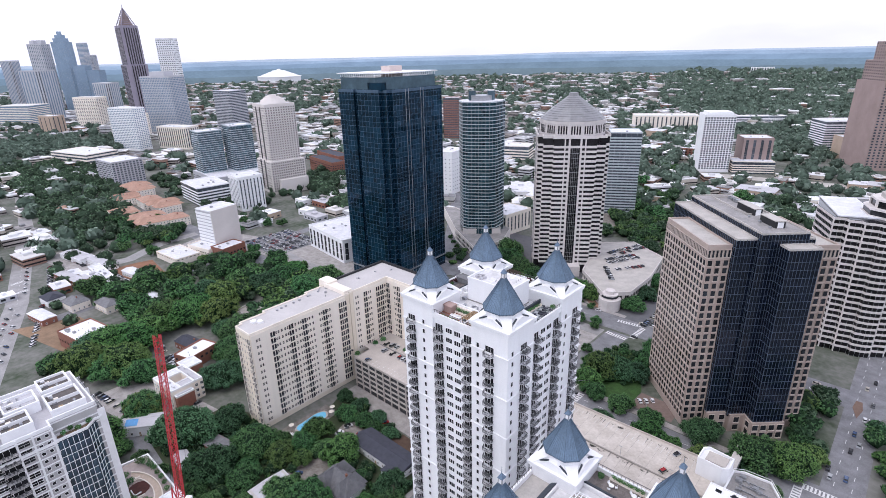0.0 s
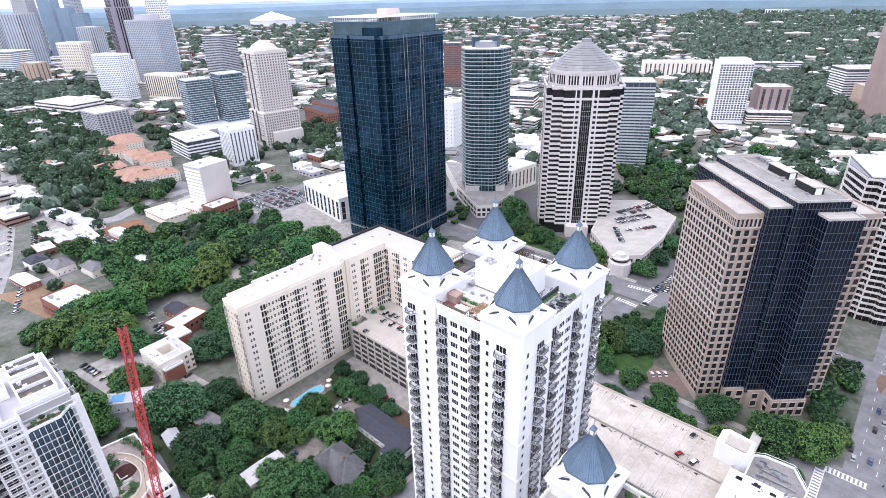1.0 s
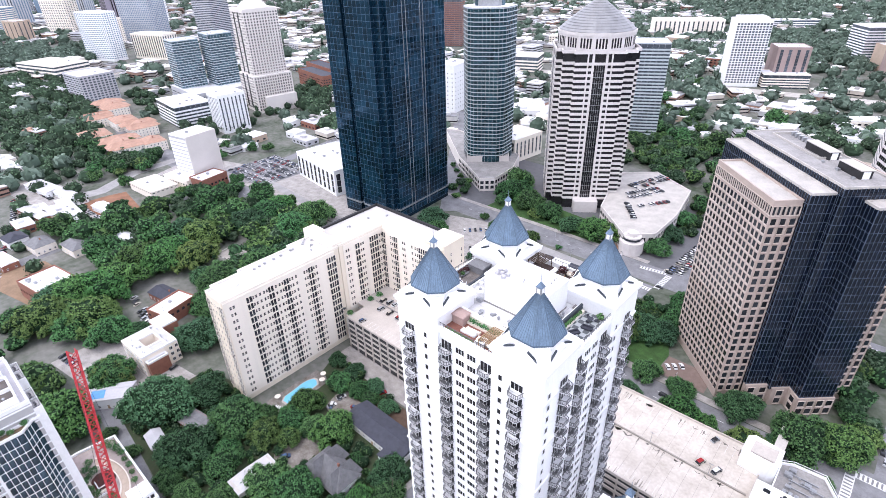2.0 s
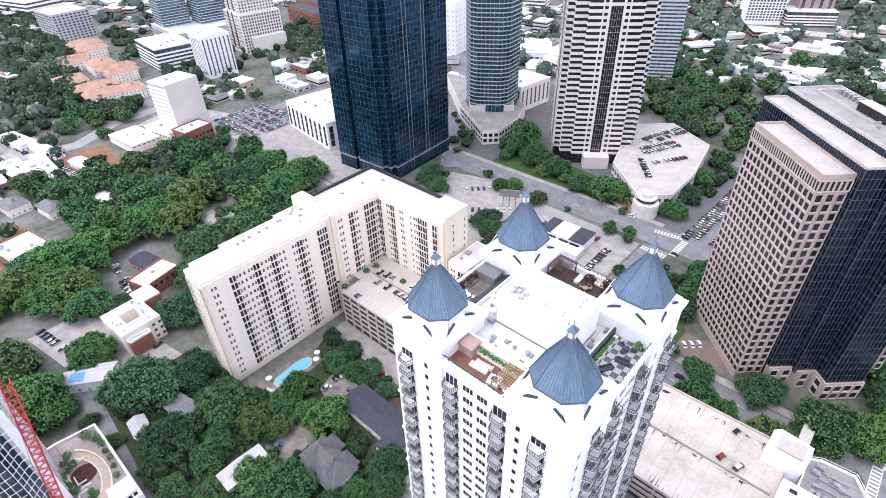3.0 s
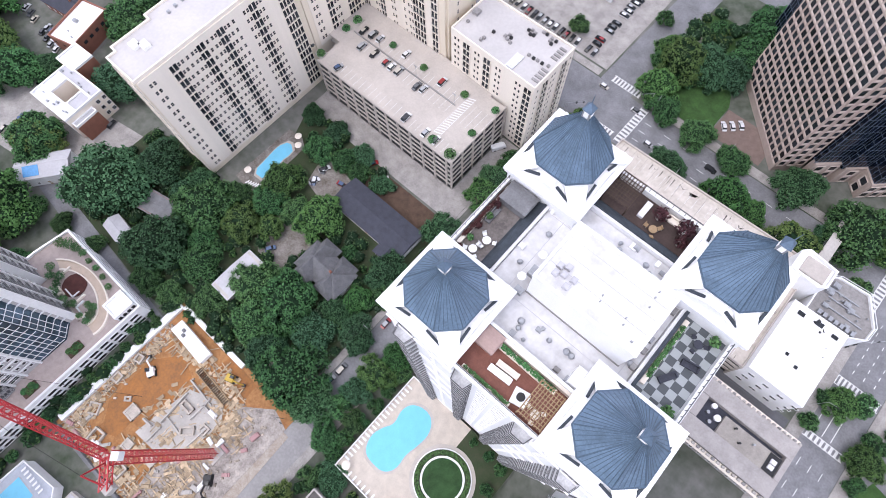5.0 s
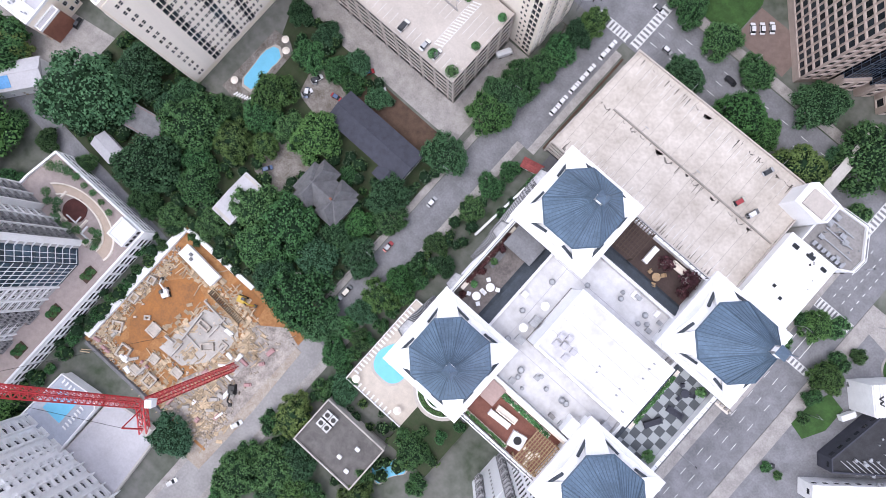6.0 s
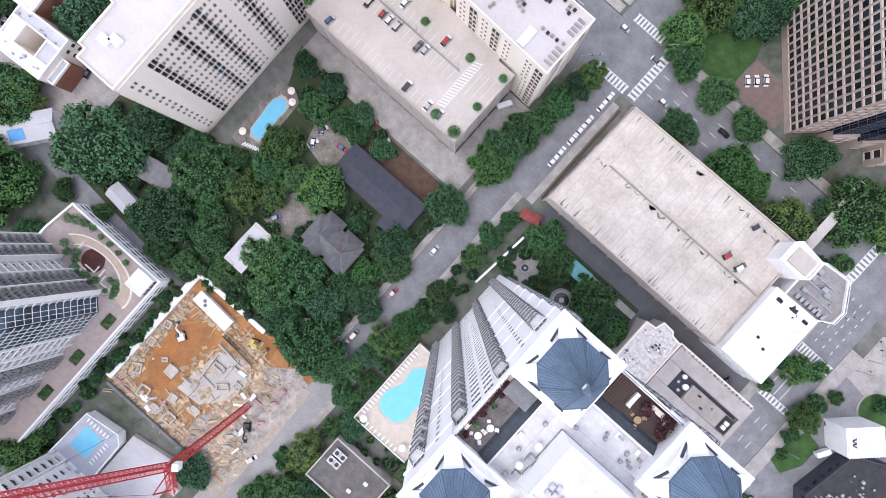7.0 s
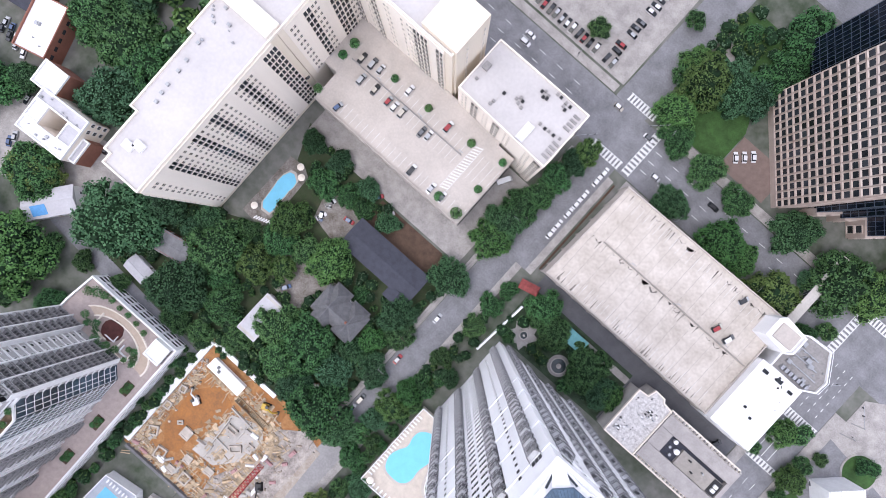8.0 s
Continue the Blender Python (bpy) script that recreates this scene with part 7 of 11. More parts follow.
# apartment house with a pool on its low deck
def pool_house():
    ob = thing("apartment_building", "pale apartment house with a pool on its deck", "building", (-166, -2, 0), 0)
    deck = [(-24, -22), (-23, -2), (-9, 0), (-6, -3), (-5.5, -22)]
    g = Geo()
    g.prism(deck, -0.3, 4)
    d = part("deck", g, M_STUCCO, ob)
    g = Geo()
    g.prism(deck, 4, 4.1, 0.97)
    part("paving", g, mat("blue_grey_deck", (0.45, 0.48, 0.55), 0.8, var=0.08, scale=0.5), d)
    parapet(d, deck, 4, 1.0, 0.3, M_WHITE)
    g = Geo()
    g.prism([(-5, -22), (-5, 2), (12, 5), (17, 1), (19, -22)], -0.3, 2.2)
    gr = part("garage", g, M_CONC, ob)
    g = Geo()
    g.prism([(-4.6, -21.5), (-4.6, 1.4), (11.6, 4.4), (16.4, 0.6), (18.4, -21.5)], 2.2, 2.32)
    part("roof", g, M_ROOFGREY, gr)
    body = [(-24, -58), (20, -58), (19, -22), (-23, -22)]
    g = Geo()
    g.prism(body, -0.3, 34)
    part("wall", g, M_STUCCO, ob)
    g = Geo()
    g.prism(body, 34, 34.15, 0.98)
    part("roof", g, M_ROOFGREY, ob)
    parapet(ob, body, 34, 1.1, 0.4, M_WHITE)
    bal = balcony_mesh(4.2, 1.7, M_STUCCO, M_WHITE, 6, 0.6, M_STUCCO, 0.0, True, M_GLASS)
    ps = []
    es = list(edges(body))
    for f in (2, 1):
        a, d, L = es[f]
        n = int(L // 5.4)
        for k in range(9, -1, -1):
            ps += [on_wall(a, d, (i + 0.5) * L / n, 1.0 + 3.3 * k) for i in range(n)]
    pieces(ob, "balcony", bal, ps, 50, label="balcony with a dark railing")
    for i in range(9):
        a, d, L = es[2]
        g = Geo()
        g.box(-0.2, -1.7, 0, 0.2, 0, 33.6)
        part("fin", g, M_WHITE, ob).matrix_basis = on_wall(a, d, (i) * L / 8, 0)
    g = Geo()
    g.box(-17, -34, 34, -3, -23, 34.3)
    part("red_terrace", g, M_TERRACE, ob)
    g = Geo()
    g.box(-2, -40, 34, 12, -26, 38)
    part("upper_house", g, M_STUCCO, ob)
    roof_clutter(ob, -20, -55, 14, -36, 34.2, 12, 9, 1.8)
    return ob


pool_house()
pool("square turquoise pool on the apartment house deck", rect(-4.1, -4.7, 4.1, 4.7), (-182.3, -12.6), 4.12, 0, 0.9, M_ROOFGREY)
for i in range(7):
    tagged(copy_thing(first, pose(-187 + i * 1.6, -5.4, 4.12, 0, 0, 90)), label="dark sun lounger beside the pool", group="loungers on the deck")
    tagged(copy_thing(first, pose(-175.6, -17 + i * 1.5, 4.12, 0, 0, 0)), label="dark sun lounger beside the pool", group="loungers on the deck")

# ---------------------------------------------------------------- building site
M_RUBBLE = mat("grey_rubble", (0.46, 0.41, 0.375), 1, var=0.3, scale=0.3, fine=2, bump=0.6)
M_CLAY2 = mat("pale_clay", (0.42, 0.22, 0.09), 1, var=0.25, scale=0.4, fine=2, tint=(0.27, 0.12, 0.05), bump=0.6)
M_BOARD = mat("pale_formwork_board", (0.5, 0.385, 0.26), 0.9, var=0.2, scale=1, fine=6, spread=0.35)
M_BOARDJ = mat("pale_formwork_board_joined", (0.5, 0.385, 0.26), 0.9, var=0.2, scale=1, fine=6, spread=0.4, island=True)
M_PALECONC = mat("pale_raw_concrete", (0.55, 0.49, 0.43), 0.9, var=0.18, scale=0.6, fine=3)
M_PINK = mat("pink_insulation_board", (0.5, 0.3, 0.3), 0.9, var=0.1)
sheet("building_site", rect(-194, 8, -134, 63), -0.3, 0.2, M_CLAY2, "clay building site with footings and rubble", "site")
sheet("building_site", [(-186.5, 42), (-179, 51), (-171, 48), (-169, 39), (-174.5, 29), (-174.8, 18.6), (-179.5, 16.5), (-186, 24)], -0.2, 0.26, M_SOIL, "wet orange clay floor of the pit", "site")
sheet("building_site", [(-168, 51), (-151.5, 53), (-152, 61), (-166, 62)], -0.2, 0.27, M_SOIL, "orange clay bank behind the trailer", "site")
sheet("building_site", [(-152, 52), (-141.3, 60), (-134, 58), (-134, 9), (-156, 9), (-158, 20), (-149, 40)], -0.2, 0.3, M_RUBBLE, "pale grey rubble and gravel of the site", "site")
sheet("concrete_slab", [(-171, 24), (-168, 45), (-156, 50), (-151.5, 45), (-152.5, 34), (-160.5, 24.7)], 0.1, 0.6, M_CONC, "new grey concrete floor slab", "slab")
sheet("retaining_wall", rect(-194.6, 10, -192, 62), -0.2, 1.6, M_STUCCO, "pale concrete strip along the pit", "wall")
sheet("retaining_wall", rect(-192, 61.4, -160, 63.2), -0.2, 1.2, M_STUCCO, "pale concrete strip along the pit", "wall")
sheet("retaining_wall", rect(-192, 7.6, -150, 8.6), -0.2, 1.8, M_SHINGLE2, "dark board fence along the pit", "wall")
ob = thing("site_trailer", "long white site trailer with a flat roof", "trailer", (-179.5, 56.2, 0.2), -3)
g = Geo()
g.box(-8.2, -2.2, 0.5, 8.2, 2.2, 3.0)
part("body", g, M_WHITE, ob)
g = Geo()
g.box(-8.4, -2.4, 3.0, 8.4, 2.4, 3.2)
part("roof", g, M_BRIGHT, ob)
for x, y in ((-4.6, 0.7), (-3.4, -0.5)):
    g = Geo()
    g.box(x - 0.55, y - 0.5, 3.2, x + 0.55, y + 0.5, 3.9)
    part("cooling_unit", g, M_SHINGLE2, ob)
for x in (-5, 0, 5):
    g = Geo()
    g.box(x - 0.6, -2.27, 1.4, x + 0.6, -2.18, 2.4)
    part("window", g, M_GLASS, ob)
me_pl = Geo()
me_pl.box(-1.9, -0.16, 0, 1.9, 0.16, 0.14)
me_plank = me_pl.mesh("plank", M_BOARD)
me_pl = Geo()
me_pl.box(-1.1, -0.6, 0, 1.1, 0.6, 0.12)
me_board = me_pl.mesh("board", M_BOARD)
srng = random.Random(21)
for cx0, cy0, n, sx, sy in ((-189, 14, 50, 3, 4), (-190, 25, 40, 1.6, 6), (-190, 36, 34, 1.5, 5), (-188, 47, 22, 2, 3), (-182, 11.5, 54, 6, 1.8), (-170, 12, 60, 6, 2.4), (-166, 20, 34, 4, 2), (-160, 14, 60, 5, 4),
                            (-163, 55, 60, 7, 3), (-157, 50, 60, 5, 3), (-148, 46, 90, 4, 5), (-150, 34, 80, 4, 5), (-146, 22, 110, 6, 6), (-158, 30, 50, 6, 3), (-170, 35, 50, 3, 6), (-140, 16, 80, 4, 5), (-178, 52, 40, 7, 2)):
    ob = thing("timber_pile", "loose pile of site timber and pale formwork boards", "timber", (cx0, cy0, 0.3), 0, "site timber piles")
    ps = []
    for i in range(n):
        ps.append(pose(srng.gauss(0, sx * 0.75), srng.gauss(0, sy * 0.75), srng.uniform(0, 0.45), srng.uniform(-6, 6), srng.uniform(-5, 5), srng.choice((0, 90, 0, 90, 45)) + srng.uniform(-14, 14)))
    pieces(ob, "plank", me_plank, ps[: n * 2 // 3], 6, (M_BOARDJ,))
    pieces(ob, "board", me_board, ps[n * 2 // 3:], 4, (M_BOARDJ,))
for i, (x, y, w, d, h, t) in enumerate(((-176.7, 27.5, 4.4, 4.4, 1.2, 0), (-179.5, 14.5, 4.5, 5, 1.2, 8), (-187.5, 19.5, 4.0, 4, 1.0, 30), (-183, 40.5, 2.2, 2.2, 1.0, 0), (-181.5, 29, 2.4, 1.8, 0.8, 40), (-165.5, 13.5, 4.4, 4.4, 1.4, 0), (-169.5, 20, 3.4, 3.4, 1.0, 5),
                                         (-190, 31, 3, 3.4, 1.0, 5), (-189.5, 40, 3, 3, 1.1, 12), (-172, 12.5, 4, 3, 0.9, 0), (-158, 36, 5, 3, 1.4, 45), (-164, 41, 5, 2.4, 1.5, 0), (-160, 22, 4, 3, 1.0, 0), (-154, 40, 3, 3, 1.2, 0))):
    ob = thing("concrete_footing", "pale concrete footing with a square pit", "footing", (x, y, 0.2), t, "site footings")
    for k, (x0, y0, x1, y1) in enumerate(((-w / 2, -d / 2, w / 2, -d / 2 + 0.6), (-w / 2, d / 2 - 0.6, w / 2, d / 2), (-w / 2, -d / 2, -w / 2 + 0.6, d / 2), (w / 2 - 0.6, -d / 2, w / 2, d / 2))):
        g = Geo()
        g.box(x0, y0, -0.1, x1, y1, h + 0.01 * k)
        part("footing_wall", g, M_PALECONC, ob)
    if i % 3 == 0:
        g = Geo()
        g.box(-w / 2 + 0.5, -d / 2 + 0.5, 0.2, w / 2 - 0.5, d / 2 - 0.5, h - 0.2)
        part("footing_pad", g, M_PALECONC, ob)
for i, (x, y, w, d) in enumerate(((-164, 47, 12, 0.5), (-160, 43.5, 0.5, 9), (-167, 38, 0.5, 12), (-163, 34, 9, 0.5), (-157, 45, 7, 0.5), (-170, 29, 4, 0.5), (-154, 37, 0.5, 8), (-165.5, 28, 0.5, 6))):
    sheet("footing_wall", turned(rect(-w / 2, -d / 2, w / 2, d / 2), x, y, 4 * (i % 3) - 4), 0.2, 1.5 + 0.3 * (i % 3), M_CONC, "raw grey concrete wall on the slab", "wall")
# a trench of steel ribs beside the slab
ob = thing("rebar_cage", "long rusty trench cage of steel ribs", "rebar", (-163, 51, 0.3), -3)
for s in (-1.2, 1.2):
    g = Geo()
    g.box(-8, s - 0.15, 0, 8, s + 0.15, 1.0)
    part("trench_board", g, M_TIMBER, ob)
g = Geo()
g.box(-0.14, -1.2, 0.5, 0.14, 1.2, 0.9)
pieces(ob, "rib", g.mesh("rib", M_BARK), [Matrix.Translation((-7.6 + 0.8 * i, 0, 0)) for i in range(20)])
for i in range(44):
    if i < 30:
        x, y = srng.uniform(-156, -138), srng.uniform(12, 50)
    else:
        x, y = srng.uniform(-190, -160), srng.uniform(10, 18)
    ob = thing("material_stack", ("white wrapped stack of building material", "pink stack of insulation boards", "grey stack of concrete blocks", "pale stack of formwork boards")[i % 4], "stack", (x, y, 0.3), srng.choice((0, 90, 45)) + srng.uniform(-15, 15), "site material stacks")
    g = Geo()
    w, d, h = srng.uniform(1.5, 3.8), srng.uniform(0.8, 1.6), srng.uniform(0.5, 1.3)
    g.box(-w / 2, -d / 2, 0, w / 2, d / 2, h)
    g.box(-w / 2 + 0.2, -d / 2 + 0.1, h, w / 2 - 0.5, d / 2 - 0.1, h + 0.3)
    part("bundle", g, (M_WHITE, M_PINK, M_CONC, M_BOARD)[i % 4], ob)
# heaps of broken stone
g = Geo()
for i in range(1500):
    k = i % 5
    x, y = (srng.gauss(-140, 4), srng.gauss(16, 4)) if k < 2 else (srng.uniform(-193, -150), srng.gauss(11, 2)) if k == 2 else (srng.gauss(-190, 1.6), srng.uniform(10, 55)) if k == 3 else (srng.uniform(-170, -138), srng.uniform(20, 56))
    if not (-193.5 < x < -134.5 and 9 < y < 62):
        continue
    s = srng.uniform(0.15, 0.55)
    g.prism(turned(rect(-s, -s * 0.7, s, s * 0.7), x, y, srng.uniform(0, 90)), 0.2, 0.3 + s * srng.uniform(0.5, 1.2), srng.uniform(0.5, 0.9))
ob = thing("broken_stone", "loose broken pale stones over the site", "rubble", kind="stuff")
part("stone", g, mat("broken_pale_stone", (0.5, 0.43, 0.36), 1, var=0.2, scale=1, spread=0.45, island=True), ob)


def digger(x, y, rz, m, label):
    ob = thing("excavator", label, "excavator", (x, y, 0.3), rz)
    for s in (-1, 1):
        g = Geo()
        g.box(-1.8, s * 1.1 - 0.3, 0, 1.8, s * 1.1 + 0.3, 0.8)
        part("track", g, M_RUBBER, ob)
    g = Geo()
    g.box(-1.6, -1.2, 0.9, 1.2, 1.2, 1.9)
    part("body", g, m, ob)
    g = Geo()
    g.box(0.1, 0.1, 1.9, 1.3, 1.1, 3.0)
    part("cab", g, M_GLASS, ob)
    g = Geo()
    g.beam((1.0, -0.4, 1.6), (3.6, -0.4, 3.6), 0.45)
    g.beam((3.6, -0.4, 3.6), (5.2, -0.4, 1.4), 0.35)
    part("arm", g, m, ob)
    g = Geo()
    g.prism([(4.8, -0.9), (5.8, -0.9), (5.8, 0.1), (4.8, 0.1)], 0.6, 1.5, 1.15)
    part("bucket", g, M_BLACK, ob)


digger(-182.5, 40, 150, M_WHITE, "white compact excavator in the clay pit")
digger(-141, 31, -50, M_BLACK, "dark excavator on the rubble")
digger(-160, 57, 20, mat("yellow_machine_paint", (0.6, 0.4, 0.05), 0.5), "small yellow digger on the clay bank")


def crane():
    ob = thing("tower_crane", "red luffing tower crane with lattice jib", "crane", (-146, 37.3, 0))

    def lattice(name, a, b, w, n, thick):
        a, b = Vector(a), Vector(b)
        d = (b - a).normalized()
        s = d.cross(Vector((0, 0, 1)) if abs(d.z) < 0.95 else Vector((1, 0, 0))).normalized() * w / 2
        u = d.cross(s).normalized() * w / 2
        q = (s + u, u - s, -s - u, s - u)
        g = Geo()
        for k in q:
            g.beam(a + k, b + k, thick)
        for i in range(n):
            p0, p1 = a.lerp(b, i / n), a.lerp(b, (i + 1) / n)
            for j in range(4):
                g.beam(p0 + q[j], p1 + q[(j + 1) % 4], thick * 0.6)
                g.beam(p0 + q[j], p0 + q[(j + 1) % 4], thick * 0.6)
        return part(name, g, M_RED, ob)

    lattice("mast", (0, 0, 0), (0, 0, 56), 2.1, 24, 0.26)
    lattice("jib", (-0.4, 0.3, 58), (-13.4, 8.0, 107), 1.7, 28, 0.22)
    lattice("counter_jib", (0, 0, 57.5), (5.5, -4.5, 57.5), 1.8, 4, 0.25)
    g = Geo()
    g.beam((0.8, -0.8, 58), (2.6, -2.2, 66), 0.3)
    g.beam((4.5, -3.8, 58), (2.6, -2.2, 66), 0.3)
    part("gantry", g, M_RED, ob)
    g = Geo()
    g.beam((2.6, -2.2, 66), (-13, 7.8, 106.5), 0.06)
    g.beam((-13.4, 8, 107), (-13.4, 8, 40), 0.05)
    part("cable", g, M_BLACK, ob)
    g = Geo()
    g.box(3.6, -5.2, 55, 6.2, -3.0, 57.2)
    part("counterweight", g, M_CONC, ob, "grey concrete counterweight")
    g = Geo()
    g.prism(turned(rect(-0.9, -0.9, 0.9, 1.1), 1.4, 1.6, 40), 56, 58.4)
    part("cab", g, M_WHITE, ob, "white operator cab")
    g = Geo()
    g.box(-2.6, -2.6, -0.2, 2.6, 2.6, 0.7)
    part("footing", g, M_CONC, ob)


crane()

# ---------------------------------------------------------------- street furniture
def street_lamp(x, y, rz):
    ob = thing("street_lamp", "tall grey street lamp with one arm", "street lamp", (x, y, 0.1), rz, "street lamps")
    g = Geo()
    g.cyl((0, 0), 0.11, 0, 9, 8, 0.06)
    part("pole", g, M_METAL, ob)
    g = Geo()
    g.beam((0, 0, 8.9), (2.4, 0, 9.4), 0.1)
    part("arm", g, M_METAL, ob)
    g = Geo()
    g.box(2.2, -0.15, 9.3, 3.0, 0.15, 9.5)
    part("lamp_head", g, M_BLACK, ob)
    return ob


l0 = street_lamp(-137, 60, 0)
for x, y, r in ((-137, 100, 0), (-137, 140, 0), (-137, 178, 0), (-113, 242.5, 270), (-80, 242.5, 270), (-50, 217.3, 90), (-90, 217.3, 90), (-9, 120, 0), (-9, 180, 0), (15, 160, 180), (15, 200, 180), (-160, 242.5, 270), (-200, 242.5, 270), (-150, 331.5, 270), (-200, 331.5, 270), (-250, 331.5, 270), (-175, 309, 90)):
    copy_thing(l0, pose(x, y, 0.1, 0, 0, r))


def utility_pole(x, y):
    ob = thing("utility_pole", "brown wooden utility pole with cross arms", "utility pole", (x, y, 0.1), 0, "utility poles")
    g = Geo()
    g.cyl((0, 0), 0.17, 0, 11, 8, 0.12)
    part("pole", g, M_BARK, ob)
    g = Geo()
    g.box(-1.3, -0.07, 10.2, 1.3, 0.07, 10.4)
    part("cross_arm", g, M_BARK, ob)
    return ob


u0 = utility_pole(-138, 160)
for x, y in ((-138, 205), (-138, 115), (-137.6, 75)):
    copy_thing(u0, pose(x, y, 0.1))
ob = thing("overhead_wire", "thin dark overhead wires along the street", "wire")
for dx in (-1.2, 0, 1.2):
    g = Geo()
    for (x0, y0), (x1, y1) in zip(((-137.6, 75), (-138, 115), (-138, 160)), ((-138, 115), (-138, 160), (-138, 205))):
        for i in range(6):
            f = lambda t: 10.5 - 1.2 * (1 - (2 * t - 1) ** 2)
            t0, t1 = i / 6, (i + 1) / 6
            g.beam((x0 + dx, y0 + (y1 - y0) * t0, f(t0)), (x0 + dx, y0 + (y1 - y0) * t1, f(t1)), 0.05)
    part("wire", g, M_BLACK, ob)


def signal(x, y, rz, reach):
    ob = thing("traffic_signal", "grey traffic signal mast over the crossing", "traffic signal", (x, y, 0.1), rz, "traffic signals")
    g = Geo()
    g.cyl((0, 0), 0.14, 0, 7, 8, 0.1)
    g.beam((0, 0, 6.5), (reach, 0, 6.9), 0.14)
    part("mast", g, M_METAL, ob)
    for t in (0.55, 0.9):
        g = Geo()
        g.box(reach * t - 0.2, -0.2, 5.9, reach * t + 0.2, 0.2, 6.9)
        part("signal_head", g, M_BLACK, ob)


signal(-8.5, 206, 45, 9)
signal(16, 206, 135, 9)
signal(16, 244, 225, 9)
signal(-116, 243.5, 225, 8)
signal(-140, 217, 45, 8)
# billboard frame by the car lot
ob = thing("billboard", "tall blank billboard on dark posts", "billboard", (-222, 300, 0), 30)
for x in (-4, 0, 4):
    g = Geo()
    g.cyl((x, 0), 0.2, 0, 12, 8)
    part("post", g, M_BLACK, ob)
g = Geo()
g.box(-6.5, -0.3, 8, 6.5, 0.3, 13)
part("panel", g, M_METAL, ob)
# ---------------------------------------------------------------- the white residential towers
M_SEAMDK = mat("dark_roof_seam", (0.1, 0.15, 0.21), 0.5, 0.3, var=0.15, scale=1)
M_BALGREY = mat("grey_balcony_floor", (0.68, 0.68, 0.7), 0.9, var=0.15, scale=0.8)
M_TOWERTOP = mat("grey_white_roof_membrane", (0.68, 0.675, 0.69), 0.8, var=0.16, scale=0.2, fine=1.0, tint=(0.5, 0.49, 0.49))
M_MANSARD = mat("dark_slate_slope", (0.05, 0.062, 0.078), 0.8, var=0.2, scale=0.8, fine=4)


def cut_square(cx, cy, a, c):
    """A square of half width a with its corners cut by c."""
    return [(cx + x, cy + y) for x, y in ((-a + c, -a), (a - c, -a), (a, -a + c), (a, a - c), (a - c, a), (-a + c, a), (-a, a - c), (-a, -a + c))]


